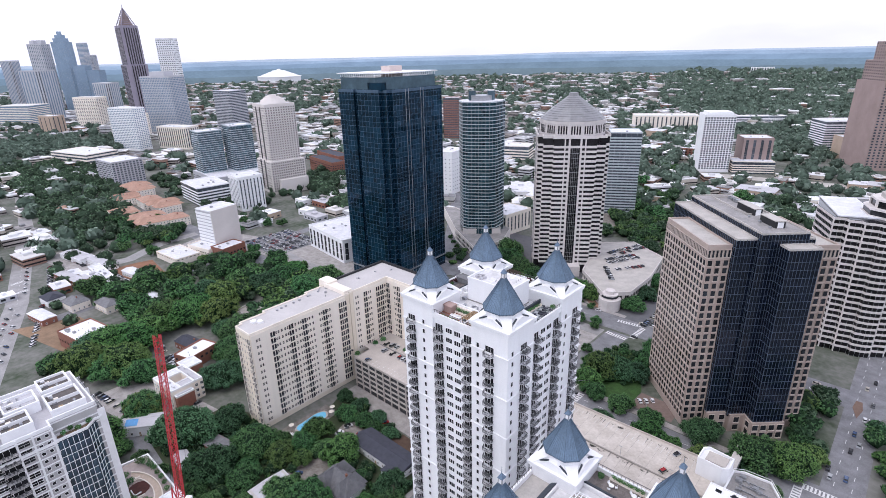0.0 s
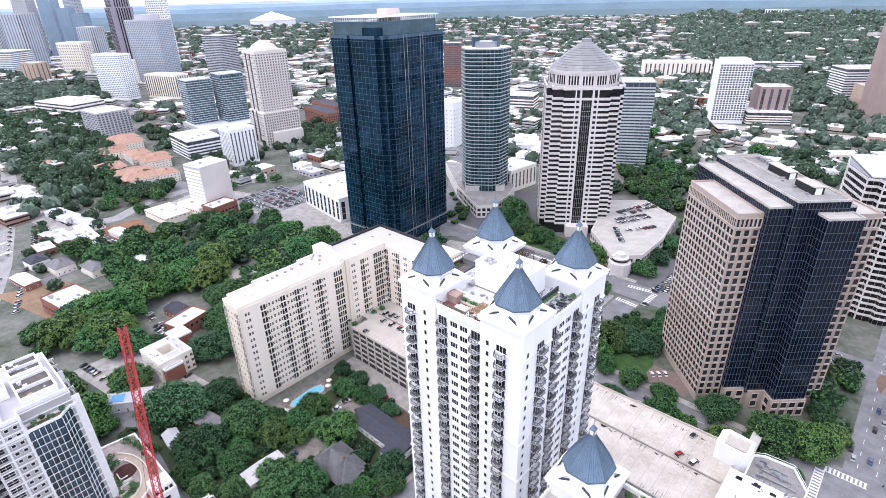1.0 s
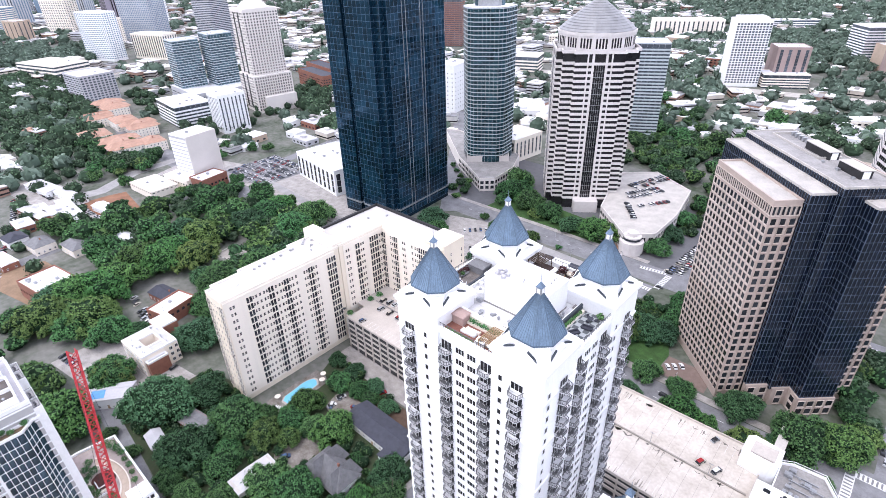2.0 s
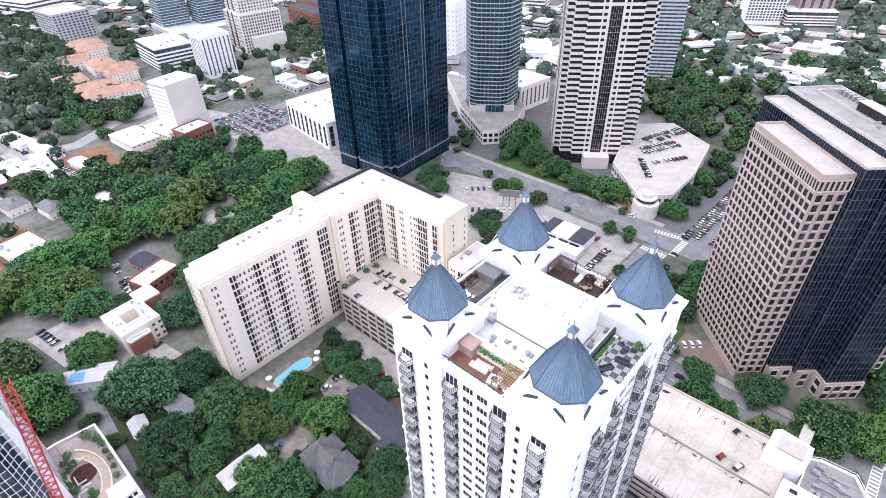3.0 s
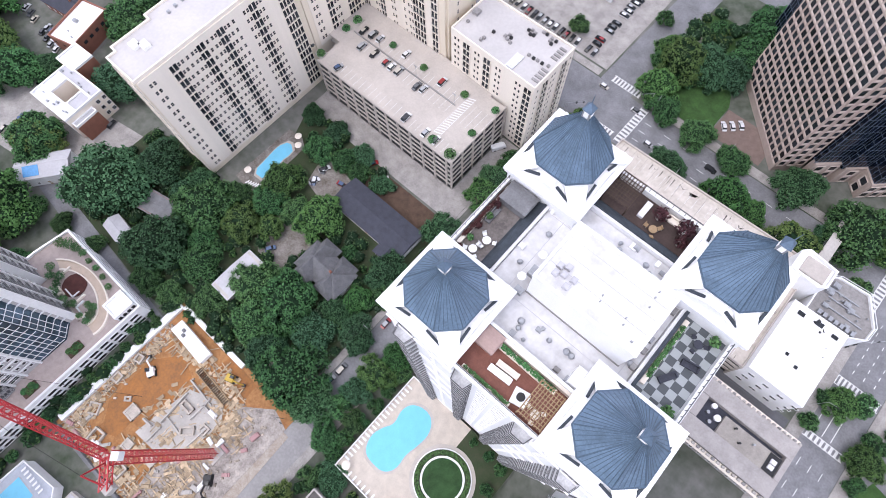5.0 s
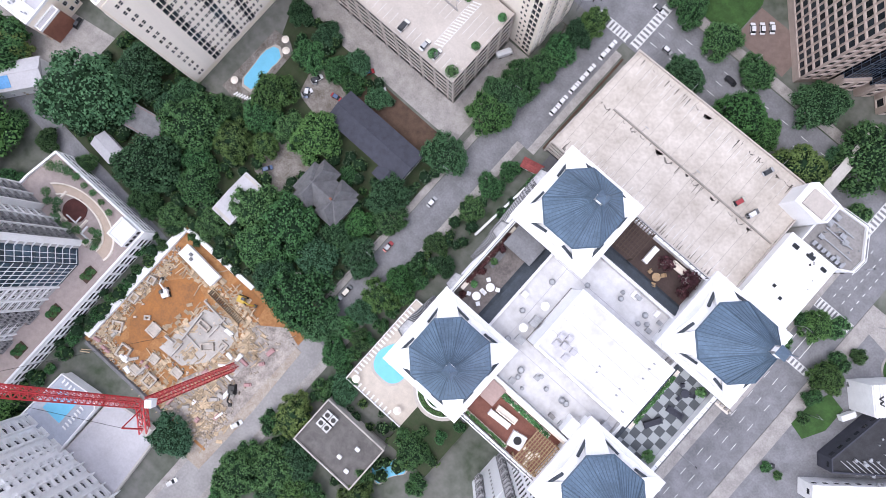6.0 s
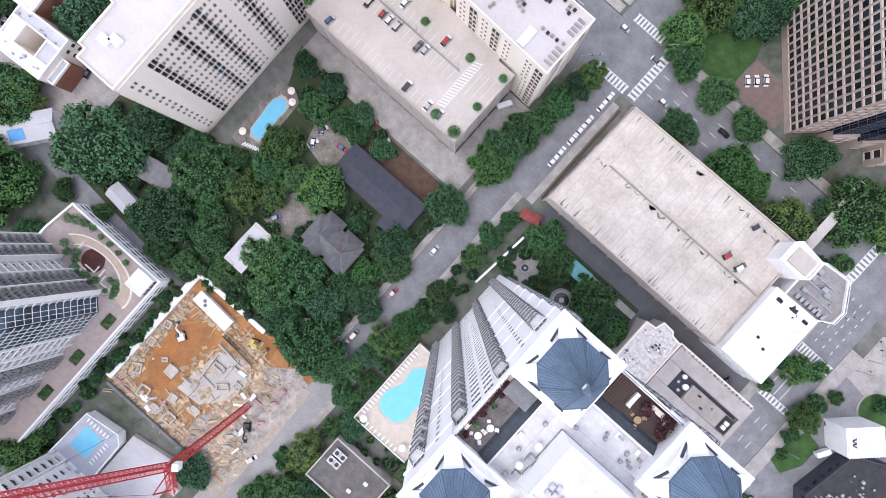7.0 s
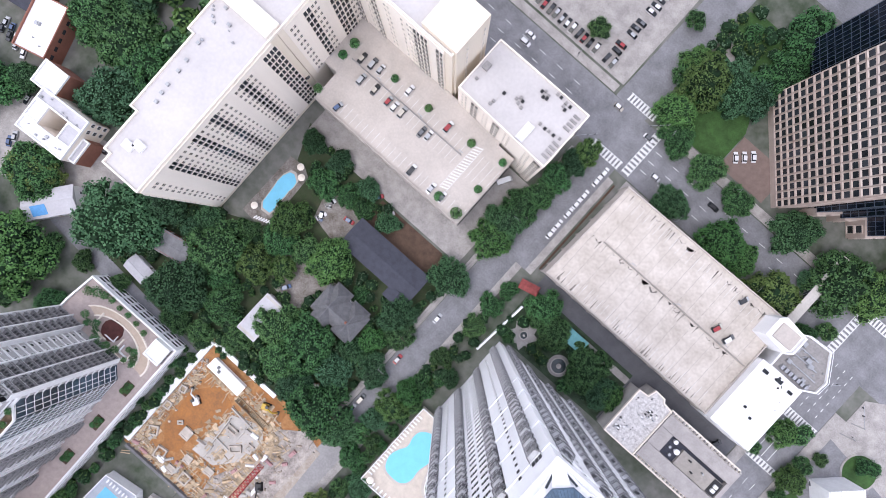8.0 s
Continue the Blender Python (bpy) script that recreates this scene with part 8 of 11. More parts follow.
def pavilion(parent, cx, cy, T, bottom):
    """A corner tower: shaft, moulded cap, pediments, eight-sided drum, seamed blue roof, lantern and finial."""
    h = 6.15
    sq = rect(cx - h, cy - h, cx + h, cy + h)
    g = Geo()
    g.prism(sq, bottom, T)
    p = part("corner_tower", g, M_STUCCO, parent)
    for z0, z1, o in ((T - 0.35, T + 0.15, 0.55), (T - 1.0, T - 0.35, 0.4), (T - 8.2, T - 7.7, 0.28), (T - 21, T - 20.5, 0.28), (T - 33.5, T - 33.0, 0.28), (T - 46, T - 45.5, 0.28), (T - 59, T - 58.5, 0.28)):
        if z0 > 2:
            part("cornice", ring(sq, z0, z1, o), M_WHITE, p)
    g = Geo()
    g.prism(cut_square(cx, cy, 4.55, 2.3), T, T + 3.7)
    part("drum", g, M_WHITE, p)
    for k in range(4):
        m = Matrix.Translation((cx, cy, 0)) @ Matrix.Rotation(k * math.pi / 2, 4, "Z")
        # a low pediment on each side, dark strips down its rakes, white slopes out to the corners
        g = Geo()
        g.hexa([(-5.0, -5.95, T + 0.1), (5.0, -5.95, T + 0.1), (0.9, -5.95, T + 2.3), (-0.9, -5.95, T + 2.3)],
               [(-5.0, -3.6, T + 0.1), (5.0, -3.6, T + 0.1), (0.9, -3.6, T + 2.7), (-0.9, -3.6, T + 2.7)])
        part("pediment", g, M_WHITE, p).matrix_basis = m
        for s in (-1, 1):
            g = Geo()
            a, b = Vector((s * 1.5, -5.35, T + 2.25)), Vector((s * 4.9, -5.55, T + 0.5))
            g.beam(a, b, 0.34)
            part("rake_strip", g, M_MANSARD, p, "dark strip down the pediment rake").matrix_basis = m
        g = Geo()
        w = Vector((0.9, -0.9, 0))
        a, c = Vector((3.4, 3.4, T + 2.4)), Vector((6.1, 6.1, T + 0.25))
        g.hexa([a + w * 1.3 - Vector((0, 0, 2.2)), c + w * 0.75 - Vector((0, 0, 0.3)), c - w * 0.75 - Vector((0, 0, 0.3)), a - w * 1.3 - Vector((0, 0, 2.2))], [a + w * 1.3, c + w * 0.75, c - w * 0.75, a - w * 1.3])
        part("corner_slope", g, M_WHITE, p).matrix_basis = m
    a, c = 5.0, 2.6
    g = Geo()
    g.prism(cut_square(cx, cy, a + 0.12, c), T + 3.55, T + 3.8)
    part("eave", g, M_SEAMDK, p)
    z0, z1 = T + 3.8, T + 12.0
    lo, hi = cut_square(cx, cy, a, c), cut_square(cx, cy, 0.6, 0.31)
    g = Geo()
    for i in range(8):
        j = (i + 1) % 8
        g.face([(*lo[i], z0), (*lo[j], z0), (*hi[j], z1), (*hi[i], z1)])
    part("roof", g, M_SLATE, p, "blue-grey standing seam metal roof")
    seam = Geo()
    for i in range(8):
        j = (i + 1) % 8
        n = 8 if i % 2 == 0 else 6
        for k in range(n):
            t = k / n
            u = Vector((*lo[i], z0)).lerp(Vector((*lo[j], z0)), t)
            q = Vector((*hi[i], z1)).lerp(Vector((*hi[j], z1)), t)
            seam.beam(u, q, 0.16 if k == 0 else 0.075)
    part("roof_seam", seam, M_SEAMDK, p)
    g = Geo()
    g.prism(octagon(cx, cy, 0.78, 4), z1 - 0.5, z1 + 1.4)
    part("lantern", g, M_METAL, p)
    g = Geo()
    for e in range(4):
        g.prism(turned(rect(0.52, -0.32, 0.6, 0.32), cx, cy, e * 90), z1 + 0.2, z1 + 1.15)
    part("lantern_light", g, M_WHITE, p)
    g = Geo()
    g.prism(octagon(cx, cy, 1.0, 4), z1 + 1.4, z1 + 2.5, 0.1)
    g.cyl((cx, cy), 0.09, z1 + 2.3, z1 + 4.2, 6, 0.02)
    part("finial", g, M_SEAM, p)
    return p


def white_tower(label, cx, cy, T, cap):
    ob = thing("apartment_tower", label, "tower", (cx, cy, 0), 0, "white apartment towers")
    hs, rec = 19.6, 18.85
    g = Geo()
    g.prism([(-7.5, -rec), (7.5, -rec), (7.5, -7.5), (rec, -7.5), (rec, 7.5), (7.5, 7.5), (7.5, rec), (-7.5, rec), (-7.5, 7.5), (-rec, 7.5), (-rec, -7.5), (-7.5, -7.5)], 0, T - 4.2)
    part("wall", g, M_STUCCO, ob)
    for sx in (-1, 1):
        for sy in (-1, 1):
            pavilion(ob, sx * 13.4, sy * 13.4, T, 0)
    me_w = window_mesh(0.95, 1.5, M_WHITE, M_DARKW, 0.12, 0.1, 1, 1)
    me_d = window_mesh(2.4, 1.6, M_WHITE, M_GLASS, 0.1, 0.14, 3, 1)
    me_b = [balcony_mesh(3.3, 1.65, M_WHITE, M_RAIL, 8, 0.86, M_BALGREY, 0.5, k == 1, M_DARKW) for k in range(2)]
    fh = 3.12
    n = int((T - 9) // fh)
    bal, sml, dbl = ([], []), [], []
    faces = [((-hs, -hs), (1, 0), (3.7, 33.2), (8.6, 29.2)), ((hs, -hs), (0, 1), (7.3, 34.8), (2.0, 29.4)), ((-hs, hs), (0, -1), (3.9, 35.3), (8.6, 30.6)), ((hs, hs), (-1, 0), (3.9, 35.3), (8.6, 30.6))]
    for k in range(n - 1, -1, -1):
        z = 5.2 + k * fh
        for f, (p0, d, out, win) in enumerate(faces):
            for q, s in enumerate((out[0], 14.2, 25.0, out[1])):
                bal[(k * 7 + f * 3 + q * 5 + k // 3) % 5 < 2].append(on_wall(p0, d, s, z, 0.0 if s in out else -0.75))
            sml += [on_wall(p0, d, s, z + 0.9) for s in win]
            dbl += [on_wall(p0, d, s, z + 0.75, -0.75) for s in (18.0, 21.2)]
    for me, ps in zip(me_b, bal):
        pieces(ob, "balcony", me, ps, cap // 2, label="small balcony with a dark barred railing")
    pieces(ob, "window", me_w, sml, cap // 3, (M_DARKJ, M_WHITE))
    pieces(ob, "wide_window", me_d, dbl, cap // 3, (M_GLASSJ, M_WHITE))
    return ob


def tower_roof(ob, T, floors):
    """Roof deck, terraces between the pavilions with their walls and slate slopes."""
    z = T - 3.6
    g = Geo()
    g.prism(rect(-11.4, -11.4, 11.4, 11.4), T - 4.4, z)
    part("roof", g, M_TOWERTOP, ob)
    for k in range(4):
        m = Matrix.Rotation(k * math.pi / 2, 4, "Z")
        outer, inner, flo, cop = Geo(), Geo(), Geo(), Geo()
        outer.box(-7.3, -19.35, T - 4.3, 7.3, -18.75, T - 2.6)
        if k in (2, 3):
            inner.hexa([(-7.2, -13.9, T - 3.95), (7.2, -13.9, T - 3.95), (7.2, -11.9, T - 3.95), (-7.2, -11.9, T - 3.95)],
                       [(-7.2, -13.3, T - 3.2), (7.2, -13.3, T - 3.2), (7.2, -11.95, T - 2.3), (-7.2, -11.95, T - 2.3)])
        else:
            inner.box(-7.2, -12.4, T - 4.3, 7.2, -11.95, T - 2.3)
        cop.box(-7.3, -11.95, T - 4.3, 7.3, -11.5, T - 2.7 + (1.0 if k == 0 else 0))
        flo.box(-7.25, -18.75, T - 4.3, 7.25, -11.9, T - 3.9)
        for geo, nm, mm in ((outer, "parapet", M_WHITE), (inner, "roof_slope", M_MANSARD if k != 0 else M_CREAMW), (cop, "parapet", M_WHITE), (flo, "terrace", floors[k])):
            part(nm, geo, mm, ob).matrix_basis = m
        rail = Geo()
        for s in range(-7, 8):
            rail.box(s - 0.04, -19.0, T - 2.7, s + 0.04, -18.92, T - 1.7)
        rail.box(-7.2, -19.02, T - 1.75, 7.2, -18.9, T - 1.65)
        part("railing", rail, M_RAIL, ob).matrix_basis = m
    return z


def checker():
    m = mat("checkered_terrace_tiles", (0.5, 0.52, 0.54), 0.7, var=0.05)
    n, l = m.node_tree.nodes, m.node_tree.links
    ck = n.new("ShaderNodeTexChecker")
    ck.inputs["Color1"].default_value = (0.36, 0.385, 0.4, 1)
    ck.inputs["Color2"].default_value = (0.085, 0.095, 0.105, 1)
    ck.inputs["Scale"].default_value = 0.8
    l.new(n["Texture Coordinate"].outputs["Object"], ck.inputs["Vector"])
    l.new(ck.outputs[0], n["Principled BSDF"].inputs["Base Color"])
    return m


M_CHECK = checker()
M_BROWNDK = mat("dark_brown_terrace", (0.075, 0.05, 0.045), 0.9, var=0.2, scale=0.5)
M_WALNUT = mat("grey_brown_terrace", (0.2, 0.175, 0.165), 0.9, var=0.25, scale=0.6, fine=3)
M_WINE = leaf_material("wine_red_leaf", (0.03, 0.012, 0.014), (0.085, 0.03, 0.035))
M_AWNING = mat("pink_awning", (0.42, 0.3, 0.27), 0.8, var=0.1)
M_DKTIMBER = mat("dark_timber", (0.09, 0.06, 0.045), 0.85, var=0.2, scale=1, fine=6)


def planter(x, y, z, w, d, rz=0, leaf=None, high=0.9):
    ob = thing("planter", "long terrace planter with clipped green shrubs", "planter", (x, y, z), rz)
    g = Geo()
    g.box(-w / 2, -d / 2, 0, w / 2, d / 2, 0.6)
    part("box", g, M_CREAMW, ob)
    rng = np.random.default_rng(int(abs(x * 7 + y * 3)))
    k = int(45 * max(w, d))
    p = np.stack((rng.uniform(-w * 0.46, w * 0.46, k), rng.uniform(-d * 0.4, d * 0.4, k), rng.uniform(0.6, 0.6 + high, k)), 1)
    o = new("foliage", quads("foliage", p, np.tile((0, 0, 1.0), (k, 1)), 0.18, rng, leaf or M_LEAVES))
    o.parent = ob
    return ob


def pergola(x, y, z, w, d, rz, m, h=2.6, gap=0.55):
    ob = thing("pergola", "open slatted terrace pergola on posts", "pergola", (x, y, z), rz)
    for sx in (-1, 1):
        for sy in (-1, 1):
            g = Geo()
            g.box(sx * w / 2 - 0.1, sy * d / 2 - 0.1, 0, sx * w / 2 + 0.1, sy * d / 2 + 0.1, h)
            part("post", g, m, ob)
    n = int(w / gap)
    me = Geo()
    me.box(-0.07, -d / 2 - 0.2, h, 0.07, d / 2 + 0.2, h + 0.18)
    pieces(ob, "slat", me.mesh("slat", m), [Matrix.Translation((-w / 2 + w * i / n, 0, 0)) for i in range(n + 1)])
    k = max(3, int(d / gap / 1.3))
    me = Geo()
    me.box(-w / 2, -0.05, h + 0.18, w / 2, 0.05, h + 0.28)
    pieces(ob, "batten", me.mesh("batten", m), [Matrix.Translation((0, -d / 2 + d * i / k, 0)) for i in range(k + 1)])
    return ob


def terrace_set(x, y, z, rz=0, m=None):
    m = m or M_WHITE
    ob = thing("outdoor_table", "round pale terrace table", "table", (x, y, z), rz)
    g = Geo()
    g.cyl((0, 0), 0.65, 0.7, 0.76, 12)
    part("tabletop", g, m, ob)
    g = Geo()
    g.cyl((0, 0), 0.08, 0, 0.7, 8)
    part("leg", g, M_METAL, ob)
    for k in range(3):
        a = k * 2.1 + 0.4 + radians(rz)
        c = thing("outdoor_chair", "pale terrace chair beside the table", "chair", (x + 1.15 * math.cos(a), y + 1.15 * math.sin(a), z), math.degrees(a), "terrace chairs")
        g = Geo()
        g.box(-0.3, -0.3, 0.38, 0.3, 0.3, 0.46)
        part("seat", g, m, c)
        g = Geo()
        g.box(0.24, -0.3, 0.46, 0.3, 0.3, 0.95)
        part("backrest", g, m, c)
        for sx in (-1, 1):
            for sy in (-1, 1):
                g = Geo()
                g.box(sx * 0.26 - 0.03, sy * 0.26 - 0.03, 0, sx * 0.26 + 0.03, sy * 0.26 + 0.03, 0.38)
                part("leg", g, M_METAL, c)


def sofa(x, y, z, w, rz, m, label):
    ob = thing("outdoor_sofa", label, "sofa", (x, y, z), rz)
    g = Geo()
    g.box(-w / 2, -0.45, 0.05, w / 2, 0.45, 0.42)
    part("seat", g, m, ob)
    g = Geo()
    g.box(-w / 2, 0.3, 0.42, w / 2, 0.48, 0.85)
    part("backrest", g, m, ob)
    for s in (-1, 1):
        g = Geo()
        g.box(s * w / 2 - 0.12, -0.45, 0.05, s * w / 2 + 0.12, 0.46, 0.62)
        part("armrest", g, m, ob)


def hut(x, y, z, w, d, h, m, label):
    ob = thing("roof_shed", label, "shed", (x, y, z))
    g = Geo()
    g.box(-w / 2, -d / 2, 0, w / 2, d / 2, h)
    part("wall", g, m, ob)
    g = Geo()
    g.hexa([(-w / 2 - 0.2, -d / 2 - 0.2, h), (w / 2 + 0.2, -d / 2 - 0.2, h), (w / 2 + 0.2, d / 2 + 0.2, h), (-w / 2 - 0.2, d / 2 + 0.2, h)],
           [(-w / 2, -0.2, h + 0.3), (w / 2, -0.2, h + 0.3), (w / 2, 0.2, h + 0.3), (-w / 2, 0.2, h + 0.3)])
    part("roof", g, m, ob)


T1, C1 = 116.6, (-88.6, 118.6)
tower_a = white_tower("tall white stucco apartment tower with four blue-roofed corners", *C1, T1, 200)
rz1 = tower_roof(tower_a, T1, (M_TERRACE, M_CHECK, M_BROWNDK, M_WALNUT))
g = Geo()
g.box(-6.2, -4.7, rz1 - 0.2, 9.4, 5.1, T1 + 3.5)
ph = part("roof_house", g, M_STUCCO, tower_a)
g = Geo()
g.box(-6.0, -4.5, T1 + 3.5, 9.2, 4.9, T1 + 3.62)
part("roof", g, M_TOWERTOP, ph)
part("coping", ring(rect(-6.2, -4.7, 9.4, 5.1), T1 + 3.5, T1 + 4.1, 0.1), M_WHITE, ph)
# grey band added to make the wall foot stand out from the roof
part("flashing", ring(rect(-6.2, -4.7, 9.4, 5.1), rz1, rz1 + 0.35, 0.12), M_CONCDK, ph, "grey band round the wall foot")
pr = random.Random(15)
for i in range(9):
    g = Geo()
    x, y = pr.uniform(0, 8.2), pr.uniform(-3.6, 4.0)
    g.cyl((x, y), 0.1, T1 + 3.6, T1 + 4.1, 8)
    part("vent_pipe", g, M_METAL, ph)
for i in range(3):
    g = Geo()
    g.box(-5.8, -1.6 + 2.2 * i, T1 + 3.61, 9.0, -1.52 + 2.2 * i, T1 + 3.635)
    part("membrane_seam", g, M_ROOFGREY, ph)
for x0, y0, x1, y1 in ((-10.8, -6.6, 10.8, -6.5), (-10.8, 6.9, 10.8, 7.0), (-8.6, -10.8, -8.5, 10.8), (10.0, -10.8, 10.1, 10.8)):
    g = Geo()
    g.box(x0, y0, rz1 - 0.01, x1, y1, rz1 + 0.02)
    part("membrane_seam", g, M_ROOFGREY, tower_a)
for i in range(14):
    # small units and boxes along the foot of the walls
    s = pr.uniform(-9.5, 9.5)
    x, y = ((s, pr.choice((-10.6, 10.6))), (pr.choice((-10.8, 10.9)), s))[i % 2]
    w, d, h = pr.uniform(0.25, 0.6), pr.uniform(0.25, 0.6), pr.uniform(0.3, 1.0)
    g = Geo()
    g.box(x - w, y - d, rz1 - 0.1, x + w, y + d, rz1 + h)
    part("roof_box", g, (M_METAL, M_CONCDK, M_WHITE)[i % 3], tower_a)
for x, y in ((-4.3, -2.6), (-3.3, -2.1), (-4.4, -1.4), (-3.4, -0.9), (-2.2, -3.2), (-1.9, -1.9)):
    g = Geo()
    g.box(x - 0.4, y - 0.4, T1 + 3.6, x + 0.4, y + 0.4, T1 + 4.3)
    g.cyl((x, y), 0.3, T1 + 4.3, T1 + 4.4, 10)
    part("cooling_unit", g, M_ROOFGREY, ph, "grey metal cooling unit with a fan")
for x, y, w, d, h in ((-7.1, -2.0, 1.1, 1.6, 1.3), (-7.0, -5.4, 1.3, 1.0, 0.9), (10.2, -6.8, 1.3, 1.6, 1.2), (10.6, 1.0, 0.8, 0.9, 0.7)):
    g = Geo()
    g.box(x - w / 2, y - d / 2, rz1 - 0.1, x + w / 2, y + d / 2, rz1 + h)
    g.cyl((x, y), min(w, d) * 0.36, rz1 + h, rz1 + h + 0.12, 10)
    part("cooling_unit", g, M_METAL, tower_a, "grey metal roof cooling unit")
for i, (x, y, r) in enumerate(((-9, 4, 0.5), (-9.5, -2, 0.45), (-8.4, -6.5, 0.5), (-4, -8.6, 0.55), (0.5, -8.2, 0.4), (4, -7.9, 0.5), (10.4, -3.5, 0.5), (10.3, 2.4, 0.4), (-8.2, 8.2, 0.5), (0, 8.8, 0.45), (4.2, 9.3, 0.5), (7.6, 9, 0.5))):
    g = Geo()
    g.cyl((x, y), r * 0.6, rz1 - 0.1, rz1 + 0.5, 10)
    g.cyl((x, y), r, rz1 + 0.5, rz1 + 0.8, 10, r * 0.6)
    part("roof_vent", g, M_METAL, tower_a, "round pale roof vent")
g = Geo()
g.box(5.4, -11.2, rz1 - 0.1, 9.4, -8.6, rz1 + 2.4)
part("stair_house", g, M_WHITE, tower_a)
for x, y in ((-7.6, 0.6), (-7.9, -3.8)):
    g = Geo()
    g.cyl((x, y), 0.08, rz1 - 0.1, rz1 + 1.2, 6)
    g.prism(octagon(x, y, 0.5, 12), rz1 + 1.2, rz1 + 1.45, 1.3)
    part("dish_aerial", g, M_WHITE, tower_a, "white dish aerial on a short mast")
roof_clutter(tower_a, -10.5, -10.5, 4, -7, rz1, 6, 5, 0.9)
roof_clutter(tower_a, -10.5, 7, 11, 10.5, rz1, 6, 6, 0.9)
cx, cy, tz = *C1, T1 - 3.9
# red-brown terrace: awning, daybed, hot tub, lattice pergola, hedge along the wall
hut(cx - 5.6, cy - 13.6, tz, 3.0, 2.6, 2.2, M_AWNING, "pink fabric awning over the red terrace")
planter(cx + 0.6, cy - 13.0, tz, 9.5, 0.8)
planter(cx - 2.2, cy - 18.3, tz, 8.0, 0.5, 0, None, 0.5)
sofa(cx - 1.6, cy - 16.0, tz, 3.4, 4, M_WHITE, "white cushioned daybed on the red terrace")
sofa(cx - 1.2, cy - 14.8, tz, 3.2, 184, M_CREAMW, "cream cushioned sofa on the red terrace")
ob = thing("hot_tub", "pale square hot tub with a dark round cover", "hot tub", (cx + 2.3, cy - 16.6, tz), 12)
g = Geo()
g.box(-1.1, -1.1, 0, 1.1, 1.1, 0.8)
part("tub", g, M_WHITE, ob)
g = Geo()
g.cyl((0, 0.1), 0.6, 0.8, 0.9, 14)
part("cover", g, M_BLACK, ob)
pergola(cx + 5.0, cy - 15.8, tz, 4.0, 5.0, 0, M_TIMBER, 2.5, 0.42)
terrace_set(cx + 5.0, cy - 17.0, tz, 20, M_CREAMW)
# grey-brown terrace: store roof, round tables, rail-side clutter
hut(cx - 15.6, cy + 5.2, tz, 4.6, 3.2, 2.0, M_SHINGLE2, "grey flat-roofed terrace store")
terrace_set(cx - 15.2, cy - 2.6, tz, 0)
terrace_set(cx - 15.9, cy - 4.9, tz, 60)
planter(cx - 18.2, cy + 0.5, tz, 0.6, 12, 0, M_WINE, 0.6)
sofa(cx - 17.2, cy + 1.2, tz, 2.6, 90, M_SHINGLE2, "grey cushioned terrace sofa")
for i in range(5):
    shrub(cx - 17.6 + 0.3 * (i % 2), cy - 6 + i * 2.2, tz, 0.55, M_LEAVES if i % 2 else M_WINE, "small potted terrace shrub")
# dark brown terrace: timber pergola, wine-red shrubs, white sofas
pergola(cx - 4.8, cy + 16.2, tz, 4.0, 4.6, 0, M_DKTIMBER, 2.6, 0.45)
for x, y, r in ((1.4, 17.0, 1.3), (5.4, 17.2, 1.5), (5.9, 15.3, 1.0)):
    shrub(cx + x, cy + y, tz, r, M_WINE, "round wine-red terrace shrub")
sofa(cx - 0.8, cy + 16.6, tz, 2.6, 90, M_WHITE, "white terrace sofa beside the red shrub")
sofa(cx + 3.4, cy + 17.8, tz, 2.2, 0, M_CREAMW, "cream terrace sofa beside the red shrub")
terrace_set(cx + 1.8, cy + 14.6, tz, 30, M_TIMBER)
# checkered terrace: dark sofas, a few low shrubs at the wall
planter(cx + 13.0, cy + 1.0, tz, 0.7, 11, 0, None, 0.5)
sofa(cx + 15.2, cy - 1.6, tz, 2.4, 60, M_SHINGLE, "dark wicker terrace sofa on the checkered tiles")
sofa(cx + 16.6, cy + 1.6, tz, 2.2, 10, M_SHINGLE, "dark wicker terrace sofa beside the railing")
terrace_set(cx + 15.8, cy + 4.6, tz, 0, M_SHINGLE)
shrub(cx + 17.4, cy - 5.6, tz, 0.9, M_LEAVES, "round green terrace shrub in a pot")
shrub(cx + 17.2, cy + 6.2, tz, 0.8, M_LEAVES, "round green terrace shrub in a pot")

T2, C2 = 89.6, (-36.4, 83.6)
tower_b = white_tower("white stucco apartment tower with blue-roofed corner pavilions", *C2, T2, 66)
rz2 = tower_roof(tower_b, T2, (M_TERRACE, M_WALNUT, M_WALNUT, M_CONC))
g = Geo()
g.box(-6.5, -6.5, rz2 - 0.2, 6.5, 6.5, rz2 + 2.4)
part("roof_house", g, M_GRAVEL, tower_b)
pergola(C2[0], C2[1] + 0.5, rz2 + 2.4, 12, 10, 0, M_WHITE, 1.6, 0.9)
roof_clutter(tower_b, -5, -5, 5, 5, rz2 + 2.4, 12, 8, 2.0)
planter(C2[0] + 1, C2[1] + 18.2, T2 - 3.9, 9, 0.6)
shrub(C2[0] - 5.2, C2[1] + 16.8, T2 - 3.9, 0.9, M_LEAVES, "round green terrace shrub in a pot")
shrub(C2[0] + 5.6, C2[1] + 15.2, T2 - 3.9, 1.0, M_WINE, "round wine-red terrace shrub")
terrace_set(C2[0] - 2, C2[1] + 15.8, T2 - 3.9)
terrace_set(C2[0] + 3.4, C2[1] + 16.2, T2 - 3.9)

